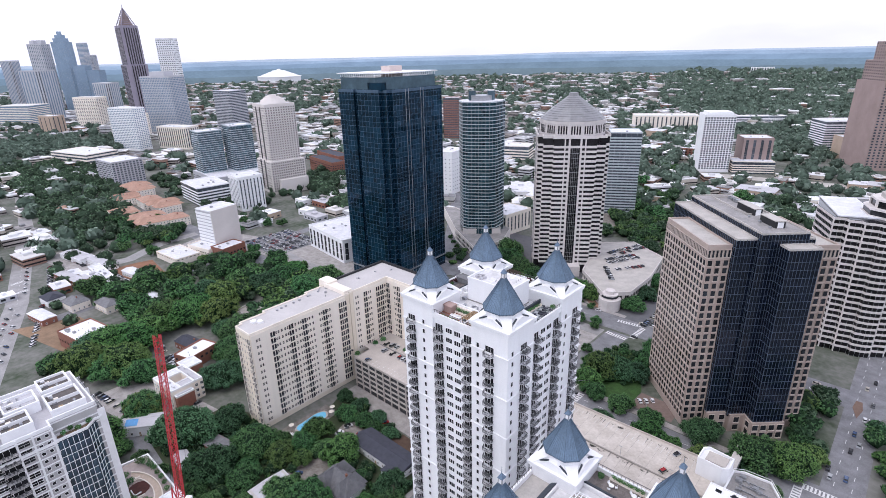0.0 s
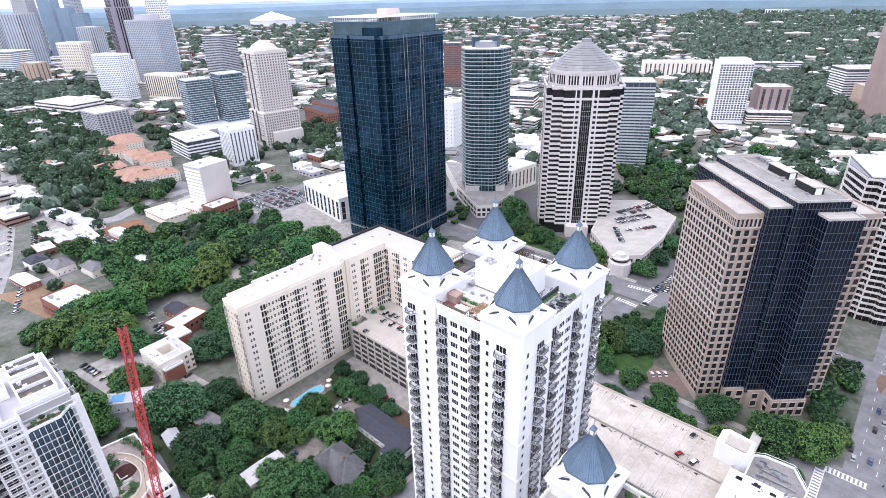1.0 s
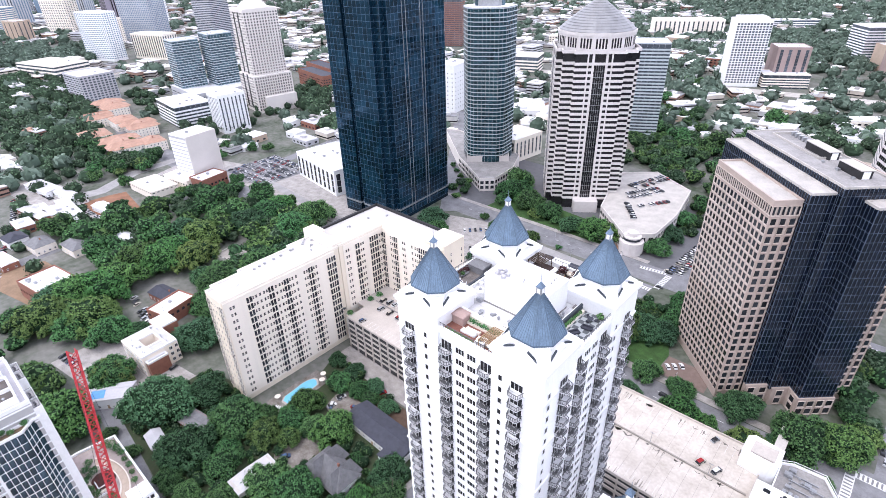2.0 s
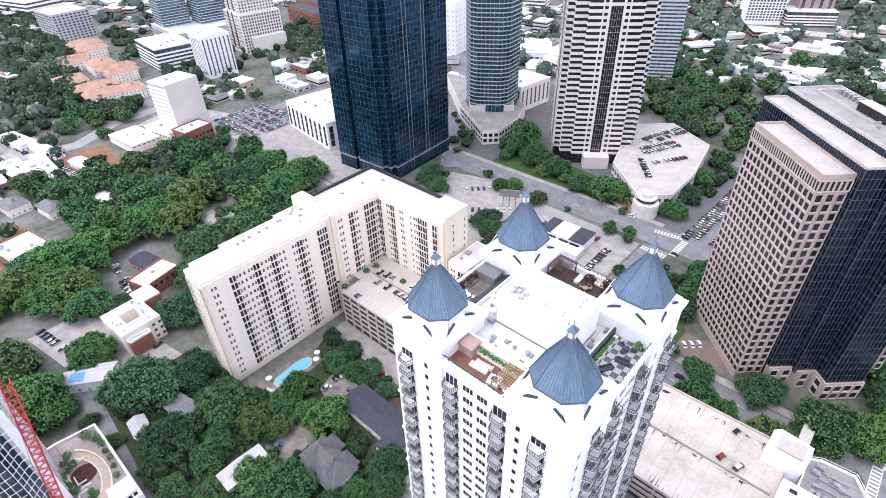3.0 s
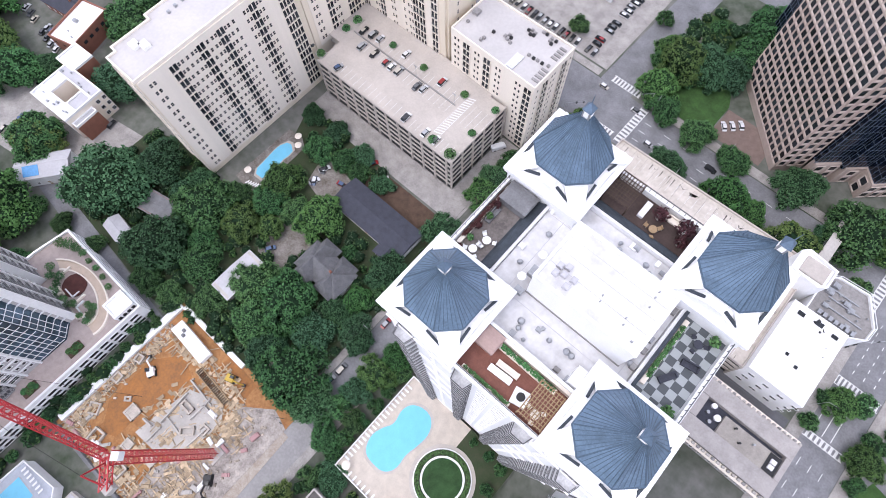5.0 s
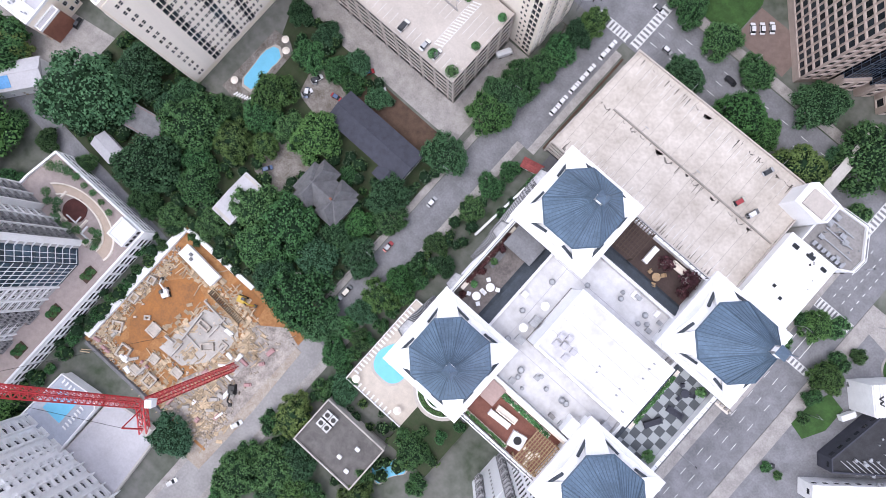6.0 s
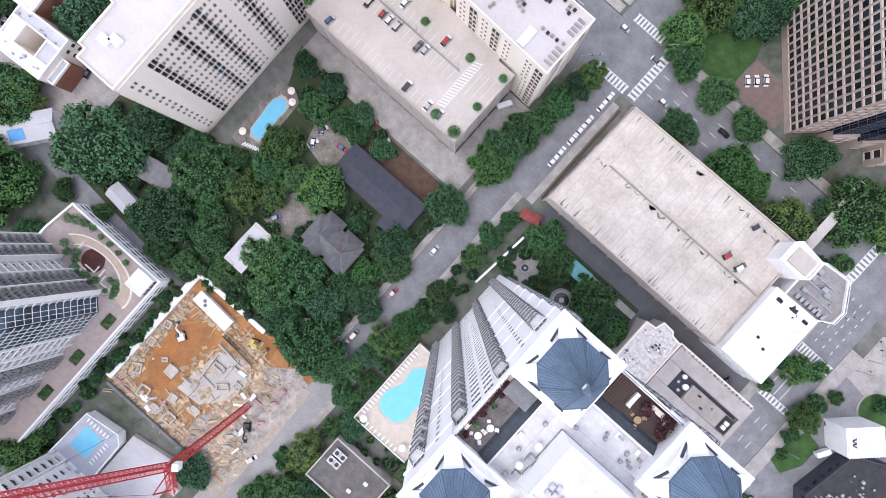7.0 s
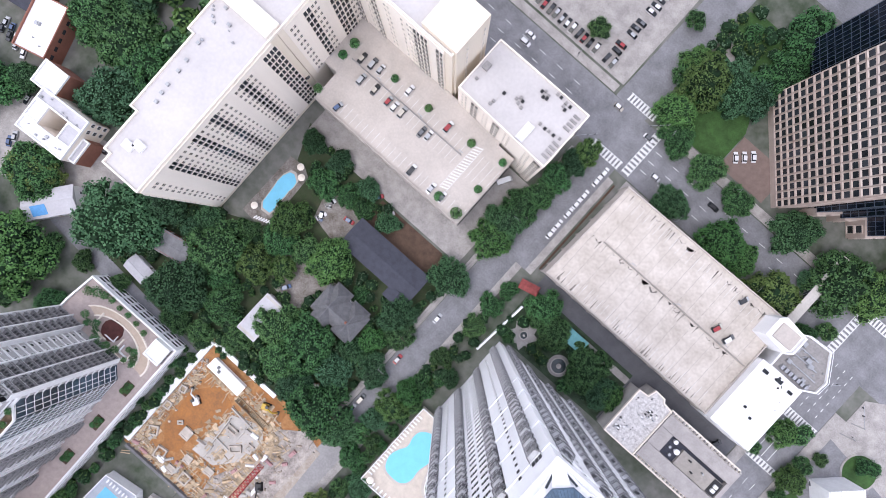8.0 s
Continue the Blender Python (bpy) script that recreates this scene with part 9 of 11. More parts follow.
# ---------------------------------------------------------------- cream apartment slab with its parking deck
def bay_balcony(w, h, wall_m):
    """A recessed balcony bay: dark opening, slab edge and barred railing."""
    g = Geo()
    g.face([(-w / 2, -0.02, 0), (w / 2, -0.02, 0), (w / 2, -0.02, h), (-w / 2, -0.02, h)])
    g.cur = 1
    g.box(-w / 2 - 0.1, -0.35, -0.28, w / 2 + 0.1, 0, 0)
    g.box(-0.15, -0.2, 0, 0.15, 0, h)
    for s in (-1, 1):
        g.box(s * w / 2 - 0.1, -0.3, 0, s * w / 2 + 0.1, 0, h)
    g.cur = 2
    g.box(-w / 2, -0.32, 0.95, w / 2, -0.26, 1.05)
    for i in range(8):
        x = -w / 2 + w * (i + 0.5) / 8
        g.box(x - 0.035, -0.31, 0, x + 0.035, -0.27, 0.95)
    return g.mesh("balcony", M_GLASS, wall_m, M_RAIL)


def cream_slab():
    ob = thing("apartment_building", "long cream stucco apartment building round a parking deck", "building", (-227, 165, 0))
    O = (227.0, -165.0)

    def loc(poly):
        return [(x + O[0], y + O[1]) for x, y in poly]

    H1, H2 = 56.2, 56.9
    wing_a = loc([(-240.3, 104.2), (-226.6, 104.2), (-226.6, 166), (-247.2, 166), (-247.2, 150), (-245, 150), (-245, 122), (-242.6, 122), (-242.6, 107.5), (-240.3, 107.5)])
    wing_b = loc([(-247.2, 166.2), (-226.2, 166.2), (-226.2, 194.6), (-183.6, 194.6), (-183.6, 210), (-247.2, 210)])
    for poly, h, nm in ((wing_a, H1, "south_wing"), (wing_b, H2, "north_wing")):
        g = Geo()
        k = [(x, y) for x, y in poly]
        n = len(k)
        g.v = [(x, y, -0.3) for x, y in k] + [(x, y, h) for x, y in k]
        g.f = [tuple(n + i for i in range(n))] + [(i, (i + 1) % n, n + (i + 1) % n, n + i) for i in range(n)]
        g.mi = [0] * (n + 1)
        w = part(nm, g, M_BEIGE, ob)
        g = Geo()
        g.v = [(x, y, h + 0.06) for x, y in k]
        g.f = [tuple(range(n))]
        part("roof", g, M_ROOFPINK, w)
        parapet(w, poly, h, 0.75, 0.45, M_CREAMW)
    # the pale front skin of the wings, between cream ends
    for x0, y0, z0, x1, y1, z1 in ((-226.7, 104.6, 3.0, -226.2, 163.0, H1 - 0.6), (-226.3, 168.5, 17.0, -225.95, 194.3, H2 - 0.6), (-225.9, 194.25, 17.0, -186.5, 194.7, H2 - 0.6)):
        sk = Geo()
        sk.box(*loc([(x0, y0)])[0], z0, *loc([(x1, y1)])[0], z1)
        part("front_wall", sk, M_CREAMW, ob)
    g = Geo()
    a = loc([(-251.5, 163.5), (-242, 170)])
    g.box(*a[0], 40, *a[1], 59.6)
    part("stair_head", g, M_CREAMW, ob)
    g = Geo()
    a = loc([(-246, 163), (-227, 168.6)])
    g.box(*a[0], 40, *a[1], 58.6)
    part("stair_head", g, M_CREAMW, ob)
    g = Geo()
    a = loc([(-196, 195.6), (-182.6, 210.4)])
    g.box(*a[0], 0, *a[1], 59.5)
    part("end_block", g, M_BEIGE, ob)
    edge = Geo()
    for x0, y0, x1, y1 in ((-247.8, 171, -246.6, 210.6), (-247.8, 209.4, -198, 210.6)):
        p = loc([(x0, y0), (x1, y1)])
        edge.box(*p[0], H2 - 2, *p[1], H2 + 1.3)
    part("dark_coping", edge, M_BLACK, ob)
    fh = 3.62
    me_b = bay_balcony(2.9, 2.75, M_CREAMW)
    me_w = window_mesh(1.0, 1.65, M_CREAMW, cols=1, rows=2, bar=0.12)
    bal, win = [], []

    def face(p0, d, L, pattern, z0, n, out=0.0):
        bw = L / len(pattern)
        p0 = loc([p0])[0]
        for k in range(n - 1, -1, -1):
            z = z0 + k * fh
            for i, c in enumerate(pattern):
                s = (i + 0.5) * bw
                if c == "B":
                    bal.append(on_wall(p0, d, s, z + 0.3, out))
                elif c == "D":
                    win.extend((on_wall(p0, d, s - 0.72, z + 1.0, out), on_wall(p0, d, s + 0.72, z + 1.0, out)))
                elif c == "W":
                    win.append(on_wall(p0, d, s, z + 1.0, out))

    face((-226.6, 104.2), (0, 1), 61.8, "-D--BDWDBWDBDW-DBD--BB-", 3.2, 14, 0.42)
    face((-226.2, 166.2), (0, 1), 28.4, "-D-BD-BBD", 18.2, 10, 0.27)
    face((-226.2, 194.6), (1, 0), 42.6, "B-DB-D-WDBB-B-", 18.2, 10, 0.37)
    face((-240.3, 104.2), (1, 0), 13.7, "BWWWB", 3.2, 14, 0.0)
    face((-183.6, 194.6), (0, 1), 19.4, "-W-W-", 26, 8, 1.02)
    pieces(ob, "balcony", me_b, bal, 160, label="recessed balcony with a dark railing")
    pieces(ob, "window", me_w, win, 110, (M_GLASSJ, M_CREAMW))
    for k, (x, y) in enumerate(((-237.5, 113), (-235, 115))):
        p = loc([(x, y)])[0]
        g = Geo()
        g.box(p[0] - 1.6, p[1] - 1.3, H1, p[0] + 1.6, p[1] + 1.3, H1 + 1.2)
        part("roof_hatch", g, M_WHITE, ob)
    for x, y in ((-240, 128), (-240.5, 131), (-240.8, 134), (-241, 139), (-241.3, 143), (-242, 149)):
        p = loc([(x, y)])[0]
        g = Geo()
        g.box(p[0] - 0.5, p[1] - 0.5, H1, p[0] + 0.5, p[1] + 0.5, H1 + 0.8)
        g.cyl(p, 0.3, H1 + 0.8, H1 + 0.9)
        part("cooling_unit", g, M_METAL, ob, "small grey cooling unit")
    a = loc([(-246, 150), (-232, 162)])
    roof_clutter(ob, *a[0], *a[1], H1, 9, 3, 1.4)
    a = loc([(-240, 180), (-232, 210)])
    roof_clutter(ob, *a[0], *a[1], H2, 6, 4, 1.4)
    return ob


M_ROOFPINK = mat("pinkish_roof_membrane", (0.53, 0.505, 0.5), 0.9, var=0.07, scale=0.07, fine=1.0)
cream_slab()


def deck_building():
    ob = thing("parking_deck", "five-level pale concrete parking deck", "parking deck", (-186, 177, 0))
    poly = [(-34, -16), (34.5, -16), (34.5, 15), (27, 15), (27, 17.5), (-40, 17.5), (-40, -4), (-34, -4)]
    Z = 19.5
    k, n = poly, len(poly)
    for z in [0.0] + [Z - 3.3 * i for i in range(6)]:
        g = Geo()
        g.v = [(x, y, z - 0.35) for x, y in k] + [(x, y, z) for x, y in k]
        g.f = [tuple(n + i for i in range(n)), tuple(reversed(range(n)))] + [(i, (i + 1) % n, n + (i + 1) % n, n + i) for i in range(n)]
        part("floor_slab", g, M_DECK if z == Z else M_CONC, ob)
    # added solid block just behind the parapets, coloured as the shade inside
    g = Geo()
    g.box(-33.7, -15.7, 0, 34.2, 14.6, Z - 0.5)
    part("core", g, mat("deck_inside_shade", (0.06, 0.06, 0.065), 1, var=0.2), ob, "near-black block for the shade inside the deck")
    rail = Geo()
    for a, d, L in list(edges(poly))[:2]:
        nn = (d[1], -d[0])
        me = Geo()
        me.box(0, -0.12, 0, L, 0.12, 1.0)
        for i in range(6):
            o = new("parapet", me.mesh("parapet", M_DECK))
            o.parent = ob
            o.matrix_basis = on_wall(a, d, 0, Z - 3.3 * i, 0.05)
        for i in range(int(L // 6) + 1):
            rail = Geo()
            rail.prism(turned(rect(-0.3, -0.3, 0.3, 0.3), a[0] + d[0] * min(i * 6 + 0.4, L - 0.4), a[1] + d[1] * min(i * 6 + 0.4, L - 0.4), math.degrees(math.atan2(d[1], d[0]))), 0, Z + 0.9)
            part("column", rail, M_DECK, ob)

    lines = Geo()
    for y0, y1 in ((-14.8, -10), (-1.5, 3.2), (3.6, 8.3)):
        for i in range(24):
            x = -26 + i * 2.6
            if 19.5 < x < 25:
                continue
            lines.box(x - 0.06, y0, Z - 0.01, x + 0.06, y1, Z + 0.014)
    for i in range(17):
        # hatched walkway across the deck
        y = -9.6 + 1.18 * i
        lines.prism([(21.2, y), (21.2, y - 0.5), (23.9, y + 0.5), (23.9, y + 1.0)], Z - 0.01, Z + 0.015)
    for x in (21.0, 24.0):
        lines.box(x - 0.08, -10, Z - 0.01, x + 0.08, 10.6, Z + 0.016)
    tagged(part("bay_marking", lines, M_LINE, ob), kind="stuff")
    strip = Geo()
    strip.box(-33, 3.2, Z, 19.6, 3.6, Z + 0.55)
    part("divider", strip, M_CONCDK, ob, "low grey divider wall between the car rows")
    return ob


deck_building()
deck_rng = np.random.default_rng(5)
for i, (x, y, r) in enumerate(((-222.3, 179.2, 1.7), (-221.8, 185.0, 1.9), (-221, 164.2, 1.7), (-202.5, 185.2, 1.5), (-186.4, 185.2, 1.5), (-166.6, 186.0, 1.6), (-153.6, 188.2, 1.5), (-153.8, 175.2, 1.5), (-162.6, 164.0, 1.9), (-154.0, 163.6, 2.3))):
    ob = thing("planter", "square deck planter with a low green bush", "planter", (x, y, 19.5), 0, "planters on the parking deck")
    g = Geo()
    g.box(-r, -r, 0, r, r, 0.45)
    part("box", g, M_CONC, ob)
    p = deck_rng.normal(size=(220, 3))
    p /= np.linalg.norm(p, axis=1)[:, None]
    p[:, 2] = abs(p[:, 2])
    o = new("shrub", quads("shrub", p * r * 0.95 + np.array((0, 0, 0.4)), p, 0.32, deck_rng, M_LEAVES))
    o.parent = ob
    g = Geo()
    lump(g, (0, 0, 0.6), r * 0.7, deck_rng)
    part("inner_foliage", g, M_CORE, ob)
for x, y in ((-205, 180.6), (-186, 180.6), (-167, 180.6)):
    ob = thing("lamp_post", "grey lamp post on the parking deck", "lamp post", (x, y, 19.5), 0, "deck lamp posts")
    g = Geo()
    g.cyl((0, 0), 0.1, 0, 6, 8, 0.06)
    part("pole", g, M_METAL, ob)
    g = Geo()
    g.box(-0.9, -0.15, 6, 0.9, 0.15, 6.15)
    part("lamp_head", g, M_METAL, ob)


def ell():
    """The lower wing at the street corner, its balconies looking over the parking deck."""
    poly = [(-18.5, -11.2), (19.5, -12.4), (19.5, 9.8), (-18.5, 9.4)]
    H = 37.6
    ob = thing("apartment_block", "lower cream apartment block at the street corner", "building", (-161.5, 205, 0))
    g = Geo()
    g.prism(poly, -0.3, H)
    part("wall", g, M_CREAMW, ob)
    g = Geo()
    g.prism(poly, H, H + 0.12, 0.99)
    part("roof", g, M_ROOFPINK, ob, "pale pink roof membrane")
    parapet(ob, poly, H, 0.9, 0.4, M_CREAMW)
    (a0, d0, l0), (a1, d1, l1) = list(edges(poly))[:2]
    bal = bay_balcony(3.2, 2.5, M_CREAMW)
    rows = [20.6 + 3.2 * j for j in range(5)]
    low = [1.4 + 3.2 * j for j in range(6)]
    pieces(ob, "balcony", bal, [on_wall(a0, d0, s, z, 0.15) for z in rows for s in (7.6, 17.2, 35.6)] + [on_wall(a0, d0, 35.6, z, 0.15) for z in low] + [on_wall(a1, d1, s, z, 0.15) for z in rows + low for s in (6.0, 16.6)])
    win = window_mesh(0.9, 1.5, M_CREAMW, M_DARKW, 0.12, 0.1, 1, 1)
    pieces(ob, "window", win, [on_wall(a0, d0, s, z + 0.6) for z in rows for s in (2.0, 3.6, 11.6, 13.2, 21.4, 23.0, 30.4, 32.0)] + [on_wall(a0, d0, s, z + 0.6) for z in low for s in (31.0, 32.6)] + [on_wall(a1, d1, s, z + 0.6) for z in rows + low for s in (2.2, 10.2, 11.8, 20.4)])
    for x, y in ((-7.3, -8.4), (-7.0, -7.0), (-6.1, -2.9), (-15.9, -5.2), (-1.9, -1.6), (-1.0, -0.4), (-0.5, -2.3), (0.2, -1.0), (1.2, -2.8), (2.7, 5.6), (3.7, 6.4), (4.2, 4.5), (5.3, 5.9), (5.4, 4.8),
                 (7.2, 8.2), (8.7, 8.2), (11.1, 7.9), (12.9, 7.8), (11.1, 6.6), (12.2, 5.9), (9.3, -2.7), (11.4, -2.8), (13.0, -2.6), (14.9, -2.6), (17.2, -2.1)):
        g = Geo()
        g.box(x - 0.5, y - 0.45, H + 0.1, x + 0.5, y + 0.45, H + 0.95)
        g.cyl((x, y), 0.33, H + 0.95, H + 1.05)
        part("cooling_unit", g, M_CONCDK if int(x * 3) % 2 else M_BLACK, ob, "dark rooftop cooling unit")
    for x, y in ((16.7, 1.8), (16.8, 3.4), (16.8, 5.0), (16.8, 6.7), (17.3, -9.4), (17.3, -7.6), (17.3, -5.9), (17.3, -4.2)):
        g = Geo()
        g.box(x - 1.3, y - 0.42, H + 0.1, x + 1.3, y + 0.42, H + 0.6)
        part("louvre", g, M_CONCDK, ob, "grey louvred roof unit")
    g = Geo()
    g.box(-17.2, -1.4, H + 0.1, -15.0, 1.2, H + 1.3)
    part("roof_hatch", g, M_CONCDK, ob)
    g = Geo()
    g.box(5.8, -11.2, H + 0.1, 8.8, -4.6, H + 0.8)
    part("roof_plate", g, M_MEMBRANE, ob)


ell()


# ---------------------------------------------------------------- long garage with the white-roofed end
def garage():
    ob = thing("garage", "long low parking garage with pale stained roof deck", "garage", (-64, 190, 0))
    poly = [(-50.5, -20), (28, -20), (28, 25.5), (-48.8, 23.8)]
    Z, n = 12.0, 4
    for i in range(4):
        g = Geo()
        g.prism(poly, Z - 3 * i - 0.4, Z - 3 * i)
        part("floor_slab", g, M_GARDECK if i == 0 else M_CONC, ob)
        part("parapet", ring(poly, Z - 3 * i - 0.4, Z - 3 * i + 0.95, 0.1), M_DECK, ob)
    # solid filler behind the openings; its near-black stands for garage shade
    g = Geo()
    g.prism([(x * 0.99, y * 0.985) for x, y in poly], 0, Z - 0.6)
    part("core", g, mat("garage_inside_shade", (0.05, 0.05, 0.055), 1, var=0.2), ob, "near-black block for the shade inside the garage")
    cols = Geo()
    for a, d, L in edges(poly):
        for i in range(int(L // 8) + 1):
            cols = Geo()
            cols.prism(turned(rect(-0.3, -0.3, 0.3, 0.3), a[0] + d[0] * i * 8, a[1] + d[1] * i * 8, 0), 0, Z + 0.5)
            part("column", cols, M_DECK, ob)
    g = Geo()
    g.box(-42, 2.3, Z, 27, 2.75, Z + 0.75)
    part("ramp_wall", g, M_GRAVEL, ob, "low dark wall down the middle of the deck")
    lines = Geo()
    for i in range(26):
        x = -44 + i * 2.7
        lines.box(x - 0.05, -18.6, Z - 0.01, x + 0.05, -13.4, Z + 0.013)
        lines.box(x - 0.05, 16.5, Z - 0.01, x + 0.05, 21.5, Z + 0.013)
    tagged(part("bay_marking", lines, M_LINE, ob), kind="stuff")
    for x in (-30, -8, 14):
        g = Geo()
        g.cyl((x, 2.5), 0.11, Z, Z + 6, 8, 0.06)
        g.box(x - 0.8, 2.4, Z + 6, x + 0.8, 2.6, Z + 6.15)
        part("lamp_post", g, M_METAL, ob)
    stain_rng = random.Random(9)
    blot = Geo()
    for i in range(15):
        # slab joints across the deck
        j = Geo()
        j.box(-47 + 5 * i, -19.6, Z - 0.01, -46.9 + 5 * i, 23.4, Z + 0.01)
        part("joint", j, M_GRAVEL, ob)
    for i in range(70):
        x = stain_rng.uniform(-47, 27)
        e = stain_rng.random()
        y, q = (-19.3, 1) if e < 0.45 else (2.1, -1) if e < 0.75 else (22.6, -1)
        w, h = stain_rng.uniform(0.08, 0.3), stain_rng.uniform(0.6, 4.5)
        blot.prism([(x - w, y), (x + w, y), (x + w * 0.3, y + q * h), (x - w * 0.3, y + q * h * 0.9)][::q], Z - 0.01, Z + 0.011)
    for i in range(18):
        x = -44 + i * 3.9
        for y in (22.3, 2.0):
            if stain_rng.random() < 0.6:
                k = stain_rng.uniform(0.8, 1.9)
                blot.prism([(x + k * math.cos(a) * stain_rng.uniform(0.5, 1.3), y - abs(k * math.sin(a)) * stain_rng.uniform(0.5, 1.2)) for a in [j * 0.7 for j in range(9)]], Z - 0.01, Z + 0.011)
    tagged(part("water_stain", blot, mat("dark_water_stain", (0.2, 0.18, 0.165), 0.9, var=0.3, scale=1), ob, "black stain beside a drain"), "black stain beside a drain", kind="stuff")
    # white-roofed end house
    wing = [(28.2, -20.4), (46.4, -20.4), (46.4, 8.6), (28.2, 8.2)]
    g = Geo()
    g.prism(wing, 0, 16)
    part("end_house", g, M_STUCCO, ob)
    g = Geo()
    g.prism(wing, 16, 16.1, 0.99)
    part("roof", g, M_BRIGHT, ob, "bright white roof membrane")
    parapet(ob, wing, 16, 0.6, 0.35, M_WHITE)
    me = window_mesh(2.2, 1.3, M_WHITE, cols=2)
    pieces(ob, "window", me, [on_wall((28.2, -20.4), (1, 0), s, z) for z in (4, 8, 12) for s in (3, 8, 13, 18)] + [on_wall((46.4, -20.4), (0, 1), s, z) for z in (4, 8, 12) for s in (4, 10, 16, 22)], joined=(M_GLASSJ, M_WHITE))
    for x, y, w, d in ((32, 5.4, 2.2, 1.4), (38, 6.0, 2.4, 1.4), (43.5, 5.4, 2, 1.2), (35, -9, 1, 1), (39, -11, 1, 1)):
        g = Geo()
        g.box(x - w / 2, y - d / 2, 16, x + w / 2, y + d / 2, 16.5)
        part("skylight", g, M_GLASS, ob, "dark roof skylight")
    g = Geo()
    sr = random.Random(3)
    for i in range(22):
        x, y = sr.uniform(36, 45), sr.uniform(-4, 9)
        if abs((x - 36) - (9 - y) * 0.7) < 2.0:
            k = sr.uniform(0.2, 0.6)
            g.prism([(x + k * math.cos(a) * sr.uniform(0.5, 1.4), y + k * math.sin(a) * sr.uniform(0.5, 1.4)) for a in [j * 1.05 for j in range(6)]], 16.08, 16.115)
    part("roof_patch", g, M_BLACK, ob, "dark worn patch in the roof skin")
    # service wing: sunk plant roof behind a low wall, with a white pipe rail round it
    serv = [(32.8, 8.8), (46.6, 8.8), (52.4, 12.2), (52.8, 17.5), (46.5, 27.2), (36.5, 26.4), (32.8, 24.2)]
    g = Geo()
    g.prism(serv, 0, 13)
    sw = part("service_wing", g, M_STUCCO, ob)
    g = Geo()
    g.prism(serv, 13, 13.1, 0.97)
    part("roof", g, M_CONCDK, sw)
    parapet(sw, serv, 13, 1.1, 0.4, M_WHITE)
    roof_clutter(sw, 35.5, 12, 50, 23, 13.1, 20, 12, 2.4)
    for i in range(7):
        g = Geo()
        g.box(36 + 1.9 * i, 10.4, 13.1, 37.2 + 1.9 * i, 12.0, 14.6)
        part("cooling_unit", g, M_METAL, sw, "grey metal cooling unit")
    for i in range(3):
        g = Geo()
        g.box(36.5, 14.6 + 3.2 * i, 13.6, 49.5 - 2 * i, 15.0 + 3.2 * i, 14.0)
        part("duct", g, M_METAL, sw, "long grey roof duct")
    rail = Geo()
    for a, d, L in edges(serv):
        rail.beam((a[0], a[1], 15.0), (a[0] + d[0] * L, a[1] + d[1] * L, 15.0), 0.14)
        rail.beam((a[0], a[1], 14.0), (a[0], a[1], 15.0), 0.14)
    part("pipe_rail", rail, M_WHITE, sw)
    tow = [(20.4, 14.4), (30.2, 13.6), (32.6, 15.6), (32.6, 22.8), (22.4, 24.0), (20.4, 22.0)]
    g = Geo()
    g.prism(tow, 0, 19.6)
    st = part("stair_tower", g, M_STUCCO, ob)
    parapet(st, tow, 19.6, 1.3, 0.5, M_WHITE)
    g = Geo()
    g.prism([(23, 15.8), (31, 15.8), (31, 22), (23, 22)], 19.6, 20.3)
    part("roof", g, M_DECK, st, "beige sunk roof")
    g = Geo()
    for z in (4.2, 8.2):
        g.box(52.4, 11.9, z, 52.7, 16.8, z + 1.6)
    part("window_band", g, M_GLASS, ob)
    return ob


M_GARDECK = mat("stained_concrete_deck", (0.6, 0.55, 0.5), 0.9, var=0.16, scale=0.1, fine=0.9, tint=(0.43, 0.38, 0.33))
garage()


